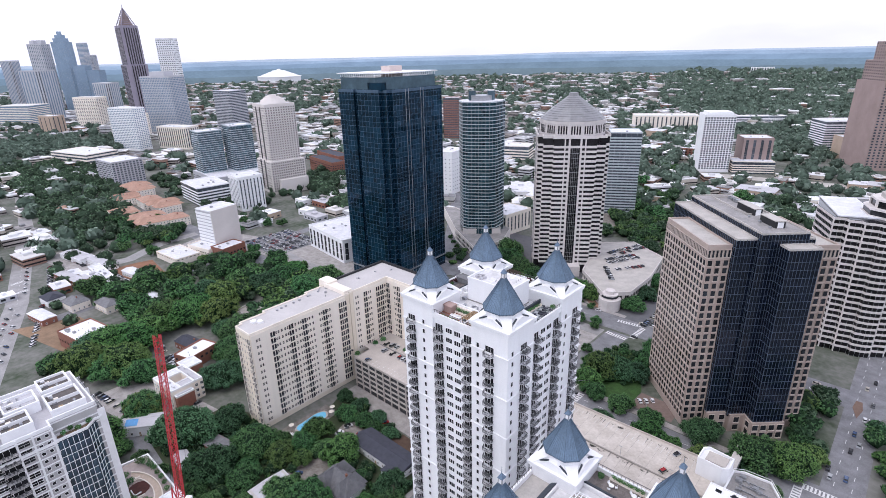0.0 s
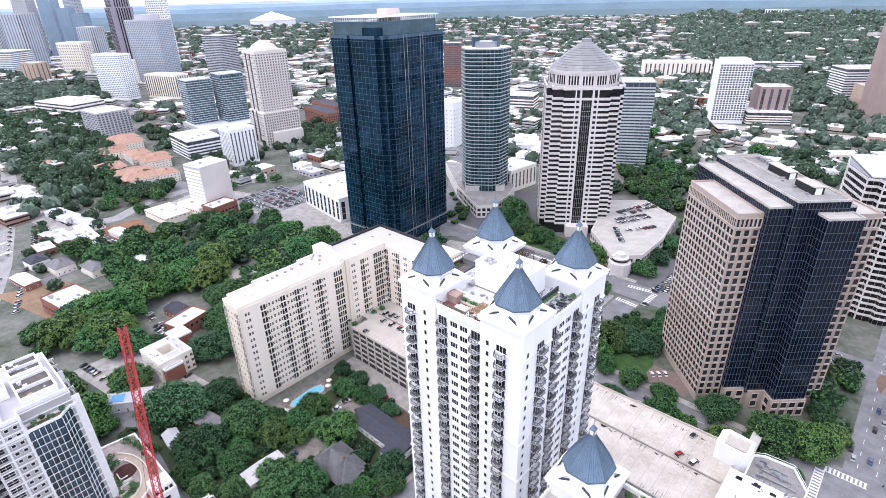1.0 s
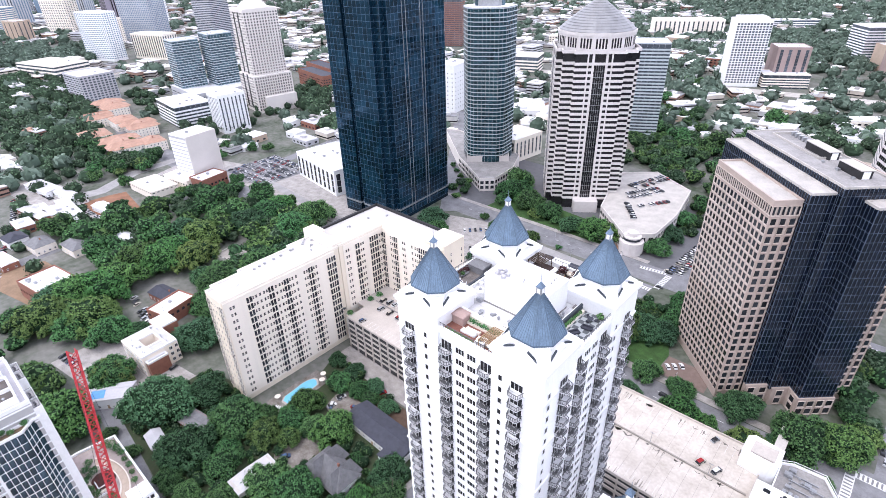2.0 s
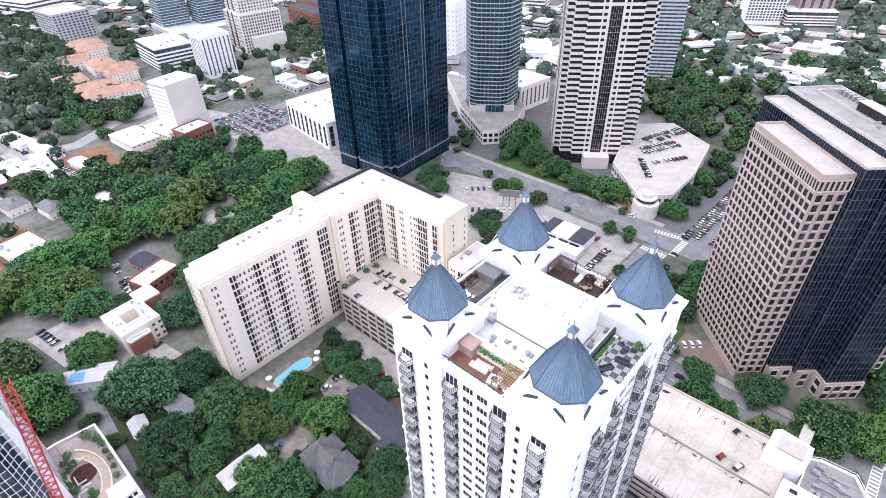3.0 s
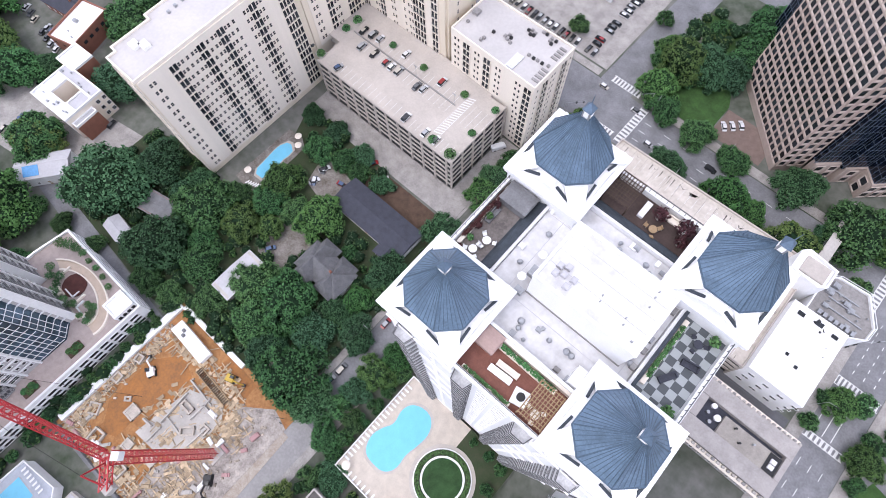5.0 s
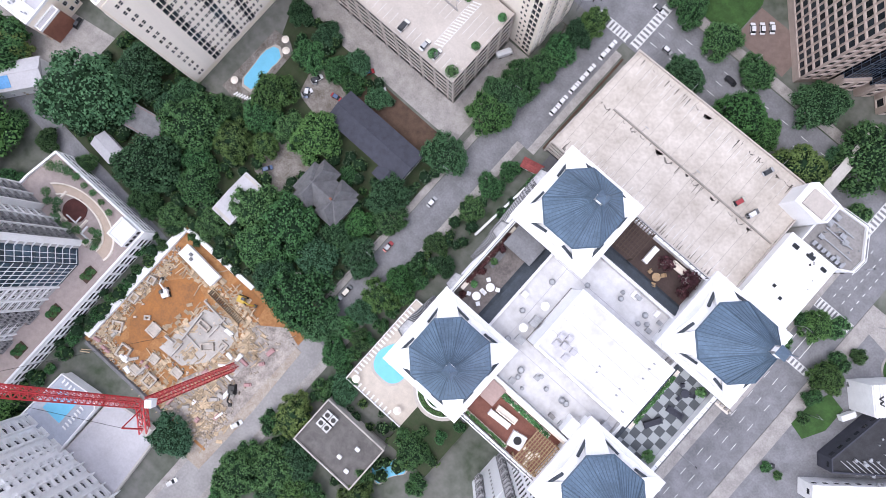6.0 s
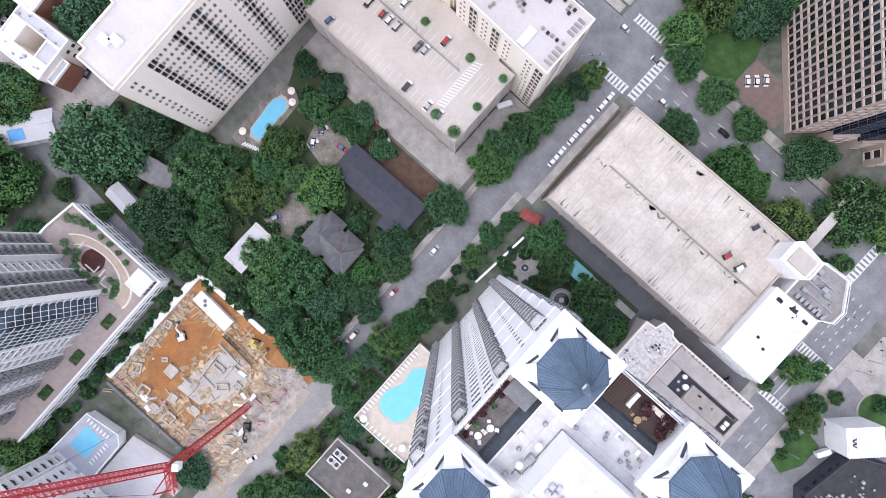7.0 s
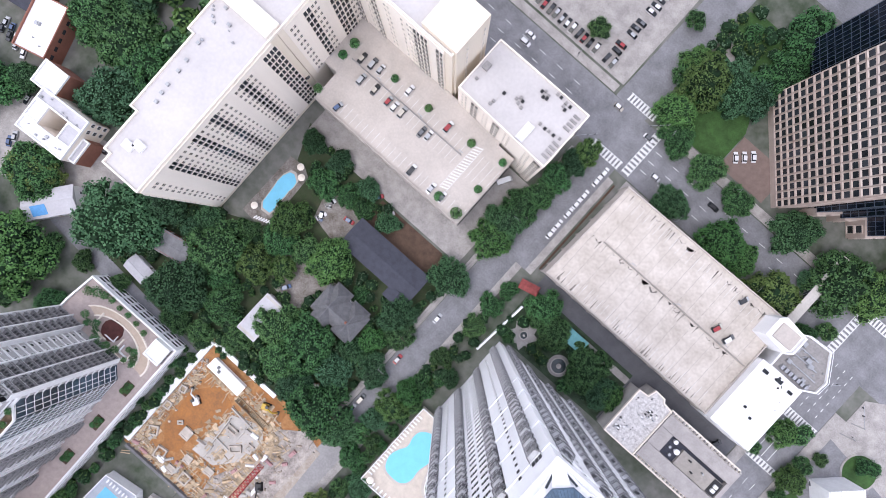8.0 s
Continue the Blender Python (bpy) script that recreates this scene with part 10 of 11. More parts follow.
# ---------------------------------------------------------------- granite and dark-glass office tower
def granite_tower():
    ob = thing("office_tower", "pink granite and dark blue glass office tower", "tower", (-63.8, 248.0, 0), 133.5)
    # local x runs along the long granite face, local y points away from it
    def slab(x0, y0, x1, y1, h, nm):
        g = Geo()
        g.prism(rect(x0, y0, x1, y1), -0.3, h)
        w = part(nm, g, M_GRANITE, ob)
        g = Geo()
        g.box(x0 + 0.6, y0 + 0.6, h, x1 - 0.6, y1 - 0.6, h + 0.1)
        part("roof", g, M_CONC, w)
        parapet(w, rect(x0, y0, x1, y1), h, 0.9, 0.6, M_GRANITE)
        return w

    slab(0, -11, 43.5, 0, 98.6, "granite_wing")
    slab(-4, -58, 40, -47, 98.5, "granite_wing")
    me = granite_window(2.0, 2.6)
    top = granite_window(0.9, 3.4)
    ps, pt = [], []
    for p0, d, L, n in (((43.5, 0), (-1, 0), 43.5, 15), ((0, 0), (0, -1), 11, 3), ((-4, -47), (0, -1), 11, 3), ((40, -47), (-1, 0), 44, 15)):
        for k in range(23, -1, -1):
            if k == 23:
                pt += [on_wall(p0, d, (i + 0.5) * L / (2 * n), 93.4) for i in range(2 * n)]
            else:
                ps += [on_wall(p0, d, (i + 0.5) * L / n, 4.5 + k * 3.85) for i in range(n)]
    ps.sort(key=lambda m: (m[1][3] < -40))
    pieces(ob, "window", me, ps, 190, (M_GLASSJ, M_GRANITE))
    pieces(ob, "slot_window", top, pt, 60, (M_GLASSJ, M_GRANITE))
    # dark glass body in steps between the granite wings
    for k, (poly, h) in enumerate((([(-2.5, -20.5), (-2.5, -11.1), (61, -11.1), (61, -20.5)], 102.4), ([(-5, -42), (-5, -20.6), (62, -20.6), (62, -42)], 105.6), ([(-2.5, -46.9), (-2.5, -42.1), (60, -42.1), (60, -46.9)], 102), ([(-12, -44), (-12, -29.5), (-5.1, -29.5), (-5.1, -44)], 100.4))):
        g = Geo()
        poly = list(reversed(poly))
        if sum(a[0] * b[1] - b[0] * a[1] for a, b in zip(poly, poly[1:] + poly[:1])) < 0:
            poly.reverse()
        g.prism(poly, 8.5, h)
        w = part("glass_body", g, M_DARKG, ob)
        g = Geo()
        g.prism(poly, h, h + 0.15, 0.97)
        part("roof", g, M_CONCDK if k == 1 else M_CONC, w)
        parapet(w, poly, h, 0.7, 0.4, M_CONC)
        fins = Geo()
        lines = Geo()
        for a, d, L in edges(poly):
            n = max(1, int(L // 1.5))
            for i in range(n + 1):
                fins.prism(turned(rect(-0.07, -0.18, 0.07, 0.02), a[0] + d[0] * L * i / n, a[1] + d[1] * L * i / n, math.degrees(math.atan2(d[1], d[0]))), 9, h)
        tagged(part("fin", fins, M_FIN, w), kind="stuff")
        me = ring(poly, 0, 0.16, 0.12).mesh("transom", M_FIN)
        pieces(w, "transom", me, [Matrix.Translation((0, 0, 10 + 3.85 * i)) for i in range(int((h - 12) // 3.85) + 1)], 40)
    pod = [(-12.8, -45), (-1.0, -45), (-1.0, -11), (-3.6, -11), (-3.6, -21.4), (-6, -21.4), (-6, -28.6), (-12.8, -28.6)]
    if sum(a[0] * b[1] - b[0] * a[1] for a, b in zip(pod, pod[1:] + pod[:1])) < 0:
        pod.reverse()
    g = Geo()
    k, n = pod, len(pod)
    g.v = [(x, y, 0) for x, y in k] + [(x, y, 10) for x, y in k]
    g.f = [tuple(n + i for i in range(n))] + [(i, (i + 1) % n, n + (i + 1) % n, n + i) for i in range(n)]
    g.mi = [0] * (n + 1)
    part("podium", g, M_GRANITE, ob)
    me = granite_window(2.6, 2.9)
    pieces(ob, "podium_window", me, [on_wall(a, d, (i + 0.5) * L / int(L // 4), z) for a, d, L in edges(pod) for z in (1.2, 5.6) for i in range(int(L // 4))], 80, (M_GLASSJ, M_GRANITE))
    # roof plant: two long dark-sided houses with pale lids, a low kerb frame and a row of posts
    for x, y, w, d in ((8.5, -33, 12, 4.6), (30, -34.5, 15, 4.2)):
        g = Geo()
        g.box(x - w / 2, y - d / 2, 105.7, x + w / 2, y + d / 2, 108.9)
        ph = part("plant_house", g, M_BLACK, ob)
        g = Geo()
        g.box(x - w / 2 - 0.3, y - d / 2 - 0.3, 108.9, x + w / 2 + 0.3, y + d / 2 + 0.3, 109.2)
        part("lid", g, M_CONC, ph)
        g = Geo()
        g.box(x - w / 2 - 0.1, y - d * 0.3, 105.8, x - w / 2, y + d * 0.3, 108.6)
        part("door", g, M_WHITE, ph, "white door panel")
    for i in range(6):
        g = Geo()
        g.box(40 + 2.6 * i, -38.2, 105.7, 41.2 + 2.6 * i, -36.2, 107.6)
        part("cooling_unit", g, M_METAL, ob, "grey metal cooling unit")
    part("roof_kerb", ring(rect(24, -38.5, 57, -29.5), 105.6, 106.6, 0.1), M_CONC, ob)
    roof_clutter(ob, -1, -40, 22, -23, 105.8, 9, 33, 1.5)
    return ob


def granite_window(w, h):
    """A square window set deep in a splayed stone frame."""
    g = Geo()
    g.face([(-w / 2, 0.0, 0), (w / 2, 0.0, 0), (w / 2, 0.0, h), (-w / 2, 0.0, h)])
    for p in g.v[:]:
        pass
    g.v = [(x, -0.04, z) for x, y, z in g.v]
    g.cur = 1
    o = 0.34
    q = [(-w / 2, 0), (w / 2, 0), (w / 2, h), (-w / 2, h)]
    r = [(-w / 2 - o, -o), (w / 2 + o, -o), (w / 2 + o, h + o), (-w / 2 - o, h + o)]
    for i in range(4):
        j = (i + 1) % 4
        a, b, c, d = q[i], q[j], r[j], r[i]
        g.face([(a[0], -0.05, a[1]), (d[0], -0.4, d[1]), (c[0], -0.4, c[1]), (b[0], -0.05, b[1])])
        g.face([(d[0], -0.4, d[1]), (d[0], 0, d[1]), (c[0], 0, c[1]), (c[0], -0.4, c[1])])
    return g.mesh("window", M_GLASS, M_GRANITE2)


M_GRANITE2 = mat("pale_pink_granite", (0.52, 0.44, 0.395), 0.6, var=0.07, scale=0.5, fine=6)
M_FIN = mat("blue_grey_fin", (0.11, 0.14, 0.19), 0.4, 0.3, var=0.15, scale=0.5)
granite_tower()

# footbridge from the garage to the granite tower
ob = thing("footbridge", "covered footbridge with a pale roof over the avenue", "footbridge", (-33.5, 215, 5.5), 90)
g = Geo()
g.box(0, -1.7, 0, 34, 1.7, 0.4)
part("floor", g, M_CONC, ob)
g = Geo()
g.box(0, -1.9, 3.0, 34, 1.9, 3.3)
part("roof", g, M_CONC, ob)
for s in (-1, 1):
    g = Geo()
    g.box(0, s * 1.7 - 0.06, 0.3, 34, s * 1.7 + 0.06, 3.0)
    part("glazing", g, M_GLASS, ob)
    g = Geo()
    for i in range(18):
        g.beam((i * 1.9, s * 1.8, 0.3), (i * 1.9 + 1.7, s * 1.8, 3.0), 0.12)
    part("truss", g, M_METAL, ob)
g = Geo()
g.box(16, -1.2, -5.5, 17, 1.2, 0)
part("pier", g, M_CONC, ob)


# ---------------------------------------------------------------- blue glass tower and its podium
def blue_tower():
    ob = thing("glass_tower", "tall dark blue reflective glass tower", "tower", (-333.5, 305, 0), 4)
    # outline: long faces with a narrow notch at the corner that looks to the white towers
    c = [(-26, -33), (-9, -33), (-9, -31), (-5, -31), (-5, -33), (18, -33), (18, -30), (23, -30), (23, -26), (26, -26), (26, 33), (-26, 33)]
    H = 158.0
    n = len(c)
    g = Geo()
    g.v = [(x, y, 0) for x, y in c] + [(x, y, H) for x, y in c]
    g.f = [tuple(n + i for i in range(n))] + [(i, (i + 1) % n, n + (i + 1) % n, n + i) for i in range(n)]
    g.mi = [0] * (n + 1)
    part("core", g, M_BLUE, ob)
    fh = 4.0
    ps = {}
    me_cache = {}
    for a, d, L in list(edges(c))[:10]:
        if L < 2.5:
            continue
        k = max(1, int(L // 3.3))
        me = pane_mesh(L / k, fh, M_BLUE, M_BLUEFRAME, 0.1, 0.2)
        joined = (M_BLUEJ, M_BLUEFRAME)
        pieces(ob, "pane", me, [on_wall(a, d, i * L / k, 3 + j * fh, 0.03) for j in range(38, -1, -1) for i in range(k)], 45, joined)
    part("ledge", ring(c, H - 1.5, H + 0.8, 0.2), M_BLUEFRAME, ob)
    g = Geo()
    g.prism(c, H, H + 0.3, 0.98)
    part("roof", g, M_ROOFGREY, ob)
    fins = Geo()
    for y in (-12, -8.5, 6, 9):
        fins.box(25.9, y - 0.15, 4, 26.5, y + 0.15, H + 0.6)
    part("white_fin", fins, M_METAL, ob, "pale vertical fins")
    crown = [(-26, -30), (12, -30), (20, -16), (20, 32), (-26, 32)]
    g = Geo()
    g.prism(crown, H, H + 9.5)
    cr = part("crown", g, M_TEAL, ob, "teal glass crown")
    g = Geo()
    g.prism([(x * 1.08, y * 1.06) for x, y in crown], H + 12, H + 12.7)
    part("rim", g, M_WHITE, cr, "white flat roof rim")
    g = Geo()
    for a, d, L in edges(crown):
        for i in range(int(L // 2.2)):
            g.prism(turned(rect(-0.15, -0.15, 0.15, 0.15), a[0] + d[0] * i * 2.2, a[1] + d[1] * i * 2.2, 0), H + 9.5, H + 12)
    part("post", g, M_WHITE, cr)
    g = Geo()
    g.box(-8, -2, H + 9, 2, 12, H + 17)
    part("roof_house", g, mat("pale_pink_panel", (0.6, 0.5, 0.47), 0.8, var=0.05), cr)
    g = Geo()
    g.box(6, -32, H, 20, -26, H + 6)
    part("lift_head", g, M_BLUE, cr)
    part("base_ledge", ring(c, 9, 10.2, 0.5), M_METAL, ob)
    return ob


M_BLUEFRAME = mat("blue_mullion", (0.07, 0.125, 0.19), 0.4, 0.3, var=0.15, scale=0.5)
blue_tower()
building("podium_building", "white podium building with tall dark window slots", -412, 313, -8, 68, 60, 22, "slots", M_WHITE, fh=5, bay=7.2, cap=40, base=2.5, frac=(0.55, 0.5), faces=(0, 1, 3), units=12)


# ---------------------------------------------------------------- banded tower with the domed metal roof
def banded_tower():
    ob = thing("office_tower", "stone-banded office tower with a ribbed metal roof", "tower", (-228, 414, 0), 36)
    a, b = 29.0, 17.0
    c = [(-b, -a), (b, -a), (b, -a + 4), (a - 4, -a + 4), (a - 4, -b), (a, -b), (a, b), (a - 4, b), (a - 4, a - 4), (b, a - 4), (b, a), (-b, a), (-b, a - 4), (-a + 4, a - 4), (-a + 4, b), (-a, b), (-a, -b), (-a + 4, -b), (-a + 4, -a + 4), (-b, -a + 4)]
    H = 117.0
    n = len(c)
    g = Geo()
    g.v = [(x, y, 0) for x, y in c] + [(x, y, H) for x, y in c]
    g.f = [tuple(n + i for i in range(n))] + [(i, (i + 1) % n, n + (i + 1) % n, n + i) for i in range(n)]
    g.mi = [0] * (n + 1)
    part("glass_body", g, M_GLASSBR, ob)
    sp = ring(c, 0, 1.95, 0.25).mesh("spandrel", M_BAND)
    fh = 3.9
    pieces(ob, "spandrel", sp, [Matrix.Translation((0, 0, 7.5 + k * fh)) for k in range(27)], 60)
    for k in range(4):
        for x in (-8.2, -4.6, 4.6, 8.2):
            w = 0.8 if abs(x) == 4.6 else 0.5
            piers = Geo()
            piers.prism(turned(rect(x - w, -a - 0.35, x + w, -a + 0.5), 0, 0, 90 * k), 0, H)
            part("pier", piers, M_BAND, ob)
    dark = Geo()
    for k in range(4):
        dark.prism(turned(rect(-3.7, -a - 0.42, 3.7, -a + 0.4), 0, 0, 90 * k), 9, H - 8)
    part("centre_glass", dark, M_GLASSBR, ob)
    bars = Geo()
    for k in range(4):
        for x in (-2.2, -0.75, 0.75, 2.2):
            bars.prism(turned(rect(x - 0.08, -a - 0.5, x + 0.08, -a - 0.3), 0, 0, 90 * k), 9, H - 8)
        for j in range(25):
            bars.prism(turned(rect(-3.7, -a - 0.5, 3.7, -a - 0.35), 0, 0, 90 * k), 11 + j * fh, 11.2 + j * fh)
    tagged(part("mullion", bars, M_METAL, ob), kind="stuff")
    part("cornice", ring(c, H - 0.5, H + 1.6, 0.7), M_BAND, ob)
    o1 = octagon(0, 0, 27.5, 16)
    g = Geo()
    g.prism(o1, H, H + 11)
    att = part("attic", g, M_BAND, ob)
    sl = Geo()
    for i, (p, d, L) in enumerate(edges(o1)):
        for s in (0.2, 0.4, 0.6, 0.8):
            q = (p[0] + d[0] * L * s, p[1] + d[1] * L * s)
            sl.prism(turned(rect(-0.6, -0.1, 0.6, 0.3), *q, math.degrees(math.atan2(d[1], d[0]))), H + 2.5, H + 9)
    part("slot_window", sl, M_GLASSBR, att)
    part("cornice", ring(o1, H + 10.5, H + 12.5, 0.6), M_BAND, att)
    lo, hi = octagon(0, 0, 27.3, 16), octagon(0, 0, 4.0, 16)
    z0, z1 = H + 12.4, H + 31
    g = Geo()
    step = 12
    prev = (27.3, z0)
    for k in range(1, step + 1):
        t = k / step
        r, z = 27.3 + (4.0 - 27.3) * t, z0 + (z1 - z0) * (t ** 0.92)
        A, B = octagon(0, 0, prev[0], 16), octagon(0, 0, r, 16)
        for i in range(16):
            j = (i + 1) % 16
            g.face([(*A[i], prev[1] + 0.35), (*A[j], prev[1] + 0.35), (*B[j], z), (*B[i], z)])
            g.face([(*B[i], z), (*B[j], z), (*B[j], z + 0.35), (*B[i], z + 0.35)])
        prev = (r, z)
    part("roof", g, M_DOME, ob, "stepped grey metal roof")
    g = Geo()
    g.prism(hi, z1 - 0.4, z1 + 2.2, 0.9)
    part("roof_cap", g, M_DOME, ob)
    base = Geo()
    base.prism(turned(rect(-9, -a - 9, 9, -a), 0, 0, 0), 0, 9)
    part("porch", base, M_BAND, ob)
    return ob


M_BAND = mat("pale_pink_stone", (0.68, 0.635, 0.62), 0.8, var=0.07, scale=0.2)
M_DOME = mat("grey_standing_metal", (0.3, 0.3, 0.31), 0.5, 0.4, var=0.12, scale=0.2, streak=True)
banded_tower()


# ---------------------------------------------------------------- low mall with rooftop parking
def mall():
    ob = thing("shopping_mall", "low mall with cars parked on its pale roof", "mall", (-165, 405, 0))
    poly = [(-25, -28), (9, -60), (24, -45), (24, -8), (16, 40), (-20, 62), (-45, 40)]
    g = Geo()
    g.prism(poly, 0, 12)
    part("wall", g, M_BAND, ob)
    g = Geo()
    g.prism(poly, 12, 12.08, 0.98)
    part("roof", g, M_CONC, ob)
    parapet(ob, poly, 12, 1.0, 0.5, M_BAND)
    # shade-dark panes in place of the open arcade bays
    me = window_mesh(3.2, 3.0, M_BAND, M_DARKW, cols=2)
    pieces(ob, "window", me, [on_wall(a, d, (i + 0.5) * L / int(L // 4.5), z) for a, d, L in list(edges(poly))[:4] for z in (2, 7) for i in range(int(L // 4.5))], 60, (M_GLASSJ, M_BAND))
    for k, (r, z0, z1) in enumerate(((8, 0, 9), (6, 9, 12.5), (3.6, 12.5, 15))):
        g = Geo()
        g.prism(octagon(13, -56, r, 12), z0, z1)
        part("rotunda_tier", g, M_BAND, ob)
    part("rotunda_window", ring(octagon(13, -56, 6.05, 12), 10, 11.6, 0.05), M_GLASS, ob)
    g = Geo()
    g.prism([(-25, -28), (9, -60), (2, -62), (-30, -32)], 0, 0.3)
    part("forecourt", g, M_TERRA, ob)
    return ob


mall()


# ---------------------------------------------------------------- curved glass tower
def curved_tower():
    ob = thing("glass_tower", "slim curved teal glass apartment tower with pale floor bands", "tower", (-326, 414, 0), 40)
    poly = []
    for i in range(20):
        a = 2 * math.pi * i / 20
        r = 22.6 if i % 4 < 2 else 20.6
        poly.append((r * math.cos(a), 0.86 * r * math.sin(a)))
    H = 140.0
    n = len(poly)
    g = Geo()
    g.prism(poly, 0, H)
    part("glass_body", g, M_TEALDK, ob)
    me = ring(poly, 0, 0.7, 0.3).mesh("floor_band", M_PALEBAND)
    pieces(ob, "floor_band", me, [Matrix.Translation((0, 0, 17 + 3.3 * k)) for k in range(38)], 60)
    g = Geo()
    for a, d, L in edges(poly):
        for s in (0.0, 0.5):
            g.prism(turned(rect(-0.09, -0.15, 0.09, 0.1), a[0] + d[0] * L * s, a[1] + d[1] * L * s, math.degrees(math.atan2(d[1], d[0]))), 10, H)
    tagged(part("mullion", g, M_METAL, ob), kind="stuff")
    g = Geo()
    g.prism(poly, H, H + 0.3)
    part("roof", g, M_MEMBRANE, ob)
    g = Geo()
    g.prism([(x * 0.5, y * 0.5) for x, y in poly], H, H + 5)
    part("roof_house", g, M_METAL, ob)
    for dx in (-9, 9):
        g = Geo()
        g.prism([(x * 0.16 + dx, y * 0.16) for x, y in poly], H, H + 9)
        part("glass_fin", g, M_TEAL, ob)
    return ob


M_PALEBAND = mat("pale_grey_floor_band", (0.5, 0.55, 0.58), 0.7, var=0.08)
curved_tower()
building("podium_building", "low cream podium with shop windows round the curved tower", 0, 0, 0, 90, 60, 11, G, M_PALESTONE, M_GLASS, M_PALESTONE, fh=4.4, bay=4.2, cap=60, base=1.0, faces=(0, 1, 7), frac=(0.7, 0.66), units=0, roof_m=M_CONCDK, poly=[(-295, 363.5), (-285.5, 372.5), (-288, 402), (-302, 432), (-345, 442), (-396, 456), (-411, 450), (-345, 395)])
building("lobby_block", "pale stone lobby floors under the curved tower", -326, 414, 40, 38, 34, 15.5, G, M_PALESTONE, M_GLASS, M_PALESTONE, fh=4.8, bay=4.0, cap=30, base=1.0, faces=(0, 1, 2, 3), frac=(0.66, 0.75), units=0, roof_m=M_CONC)
building("car_park", "cream car park with barred openings", -324, 458, -6, 32, 40, 22, "slots", M_CREAMW, M_GLASSBR, M_CREAMW, base=4, bay=5.2, cap=30, faces=(0, 1), frac=(0.45, 0.45), units=4)

# ---------------------------------------------------------------- wing-shaped banded office at the crossing
def stepped_office():
    ob = thing("office_tower", "white-banded office tower with dark ribbon windows", "tower", (-14, 414, 0), 20)
    H = 86.0
    # bowed bays: every face breaks into short steps
    poly = [(-27, -21), (-21, -21), (-20, -25), (-14, -26), (-13, -28), (-6, -29), (-5, -31), (0, -31.8), (5, -31), (6, -29), (13, -28), (14, -26), (20, -25), (21, -21), (27, -21), (30, 6), (24, 30), (-24, 30), (-30, 6)]
    g = Geo()
    n = len(poly)
    g.v = [(x, y, 0) for x, y in poly] + [(x, y, H) for x, y in poly]
    g.f = [tuple(n + i for i in range(n))] + [(i, (i + 1) % n, n + (i + 1) % n, n + i) for i in range(n)]
    g.mi = [0] * (n + 1)
    ink = mat("ink_dark_ribbon_glass", (0.022, 0.022, 0.026), 0.12, var=0.4, scale=0.3, fine=0.9, spread=0.4, spec=0.35)
    part("glass_body", g, ink, ob)
    me = ring(poly, 0, 1.45, 0.35).mesh("spandrel", M_BAND)
    pieces(ob, "spandrel", me, [Matrix.Translation((0, 0, 3.4 + 3.85 * k)) for k in range(22)], 40)
    for a, d, L in edges(poly):
        for i in range(max(1, int(L // 2.4))):
            x, y = a[0] + d[0] * L * i / max(1, int(L // 2.4)), a[1] + d[1] * L * i / max(1, int(L // 2.4))
            wide = 0.4 if i == 0 and L > 5.5 else 0.06
            bar = Geo()
            bar.prism(turned(rect(-wide, -0.2, wide, 0.2), x, y, math.degrees(math.atan2(d[1], d[0]))), 0, H * 0.99)
            part("pier" if wide > 0.1 else "mullion", bar, M_BAND if wide > 0.1 else M_METAL, ob)
    g = Geo()
    g.prism(rect(-25, -20, -4, 29), H, H + 0.7)
    part("roof", g, M_MEMBRANE, ob, "flat pale roof")
    # crown of stepped octagons over the bowed front
    for r, z0, z1, m in ((18.5, H, H + 1.2, M_BAND), (17.6, H + 1.2, H + 4.2, ink), (18.0, H + 4.2, H + 5.4, M_BAND), (14.6, H + 5.4, H + 9.4, ink), (15.2, H + 9.4, H + 10.6, M_BAND), (10.5, H + 10.6, H + 13.4, M_CONC), (7.5, H + 13.4, H + 15.4, M_BAND)):
        g = Geo()
        g.prism(octagon(8, -8, r), z0, z1)
        part("crown_tier", g, m, ob)
    for i in range(8):
        q = octagon(8, -8, 14.9)[i]
        g = Geo()
        g.box(q[0] - 0.6, q[1] - 0.6, H + 5.4, q[0] + 0.6, q[1] + 0.6, H + 9.6)
        part("crown_pillar", g, M_BAND, ob)
    g = Geo()
    g.cyl((4, -14), 0.4, H + 5, H + 34, 8, 0.12)
    part("mast", g, M_METAL, ob)
    return ob


stepped_office()


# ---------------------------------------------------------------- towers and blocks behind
# this blue and this grey hold the haze of distance in their colour
M_HAZYBLUE = mat("haze_blue_glass", (0.24, 0.33, 0.43), 0.25, 0.2, var=0.1, scale=0.03, fine=0.2)
M_HAZYGREY = mat("haze_grey_facade", (0.5, 0.5, 0.53), 0.8, var=0.08, scale=0.03)
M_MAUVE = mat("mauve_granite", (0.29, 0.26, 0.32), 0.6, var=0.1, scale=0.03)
M_PINKST = mat("pink_brown_stone", (0.36, 0.27, 0.25), 0.8, var=0.1, scale=0.05)
M_TANST = mat("tan_stone", (0.52, 0.4, 0.31), 0.85, var=0.1, scale=0.05)
# bronze glass lightened with distance haze
M_DARKBRONZE = mat("hazy_bronze_glass", (0.085, 0.08, 0.085), 0.2, 0.2, var=0.3, scale=0.1, spread=0.4)
hotel = building("hotel_tower", "tall pale hotel tower with gridded windows", -691, 408, -8, 42, 44, 122, G, M_PALESTONE, M_DARKBRONZE, fh=3.3, bay=3.6, cap=40, frac=(0.55, 0.6), units=0)
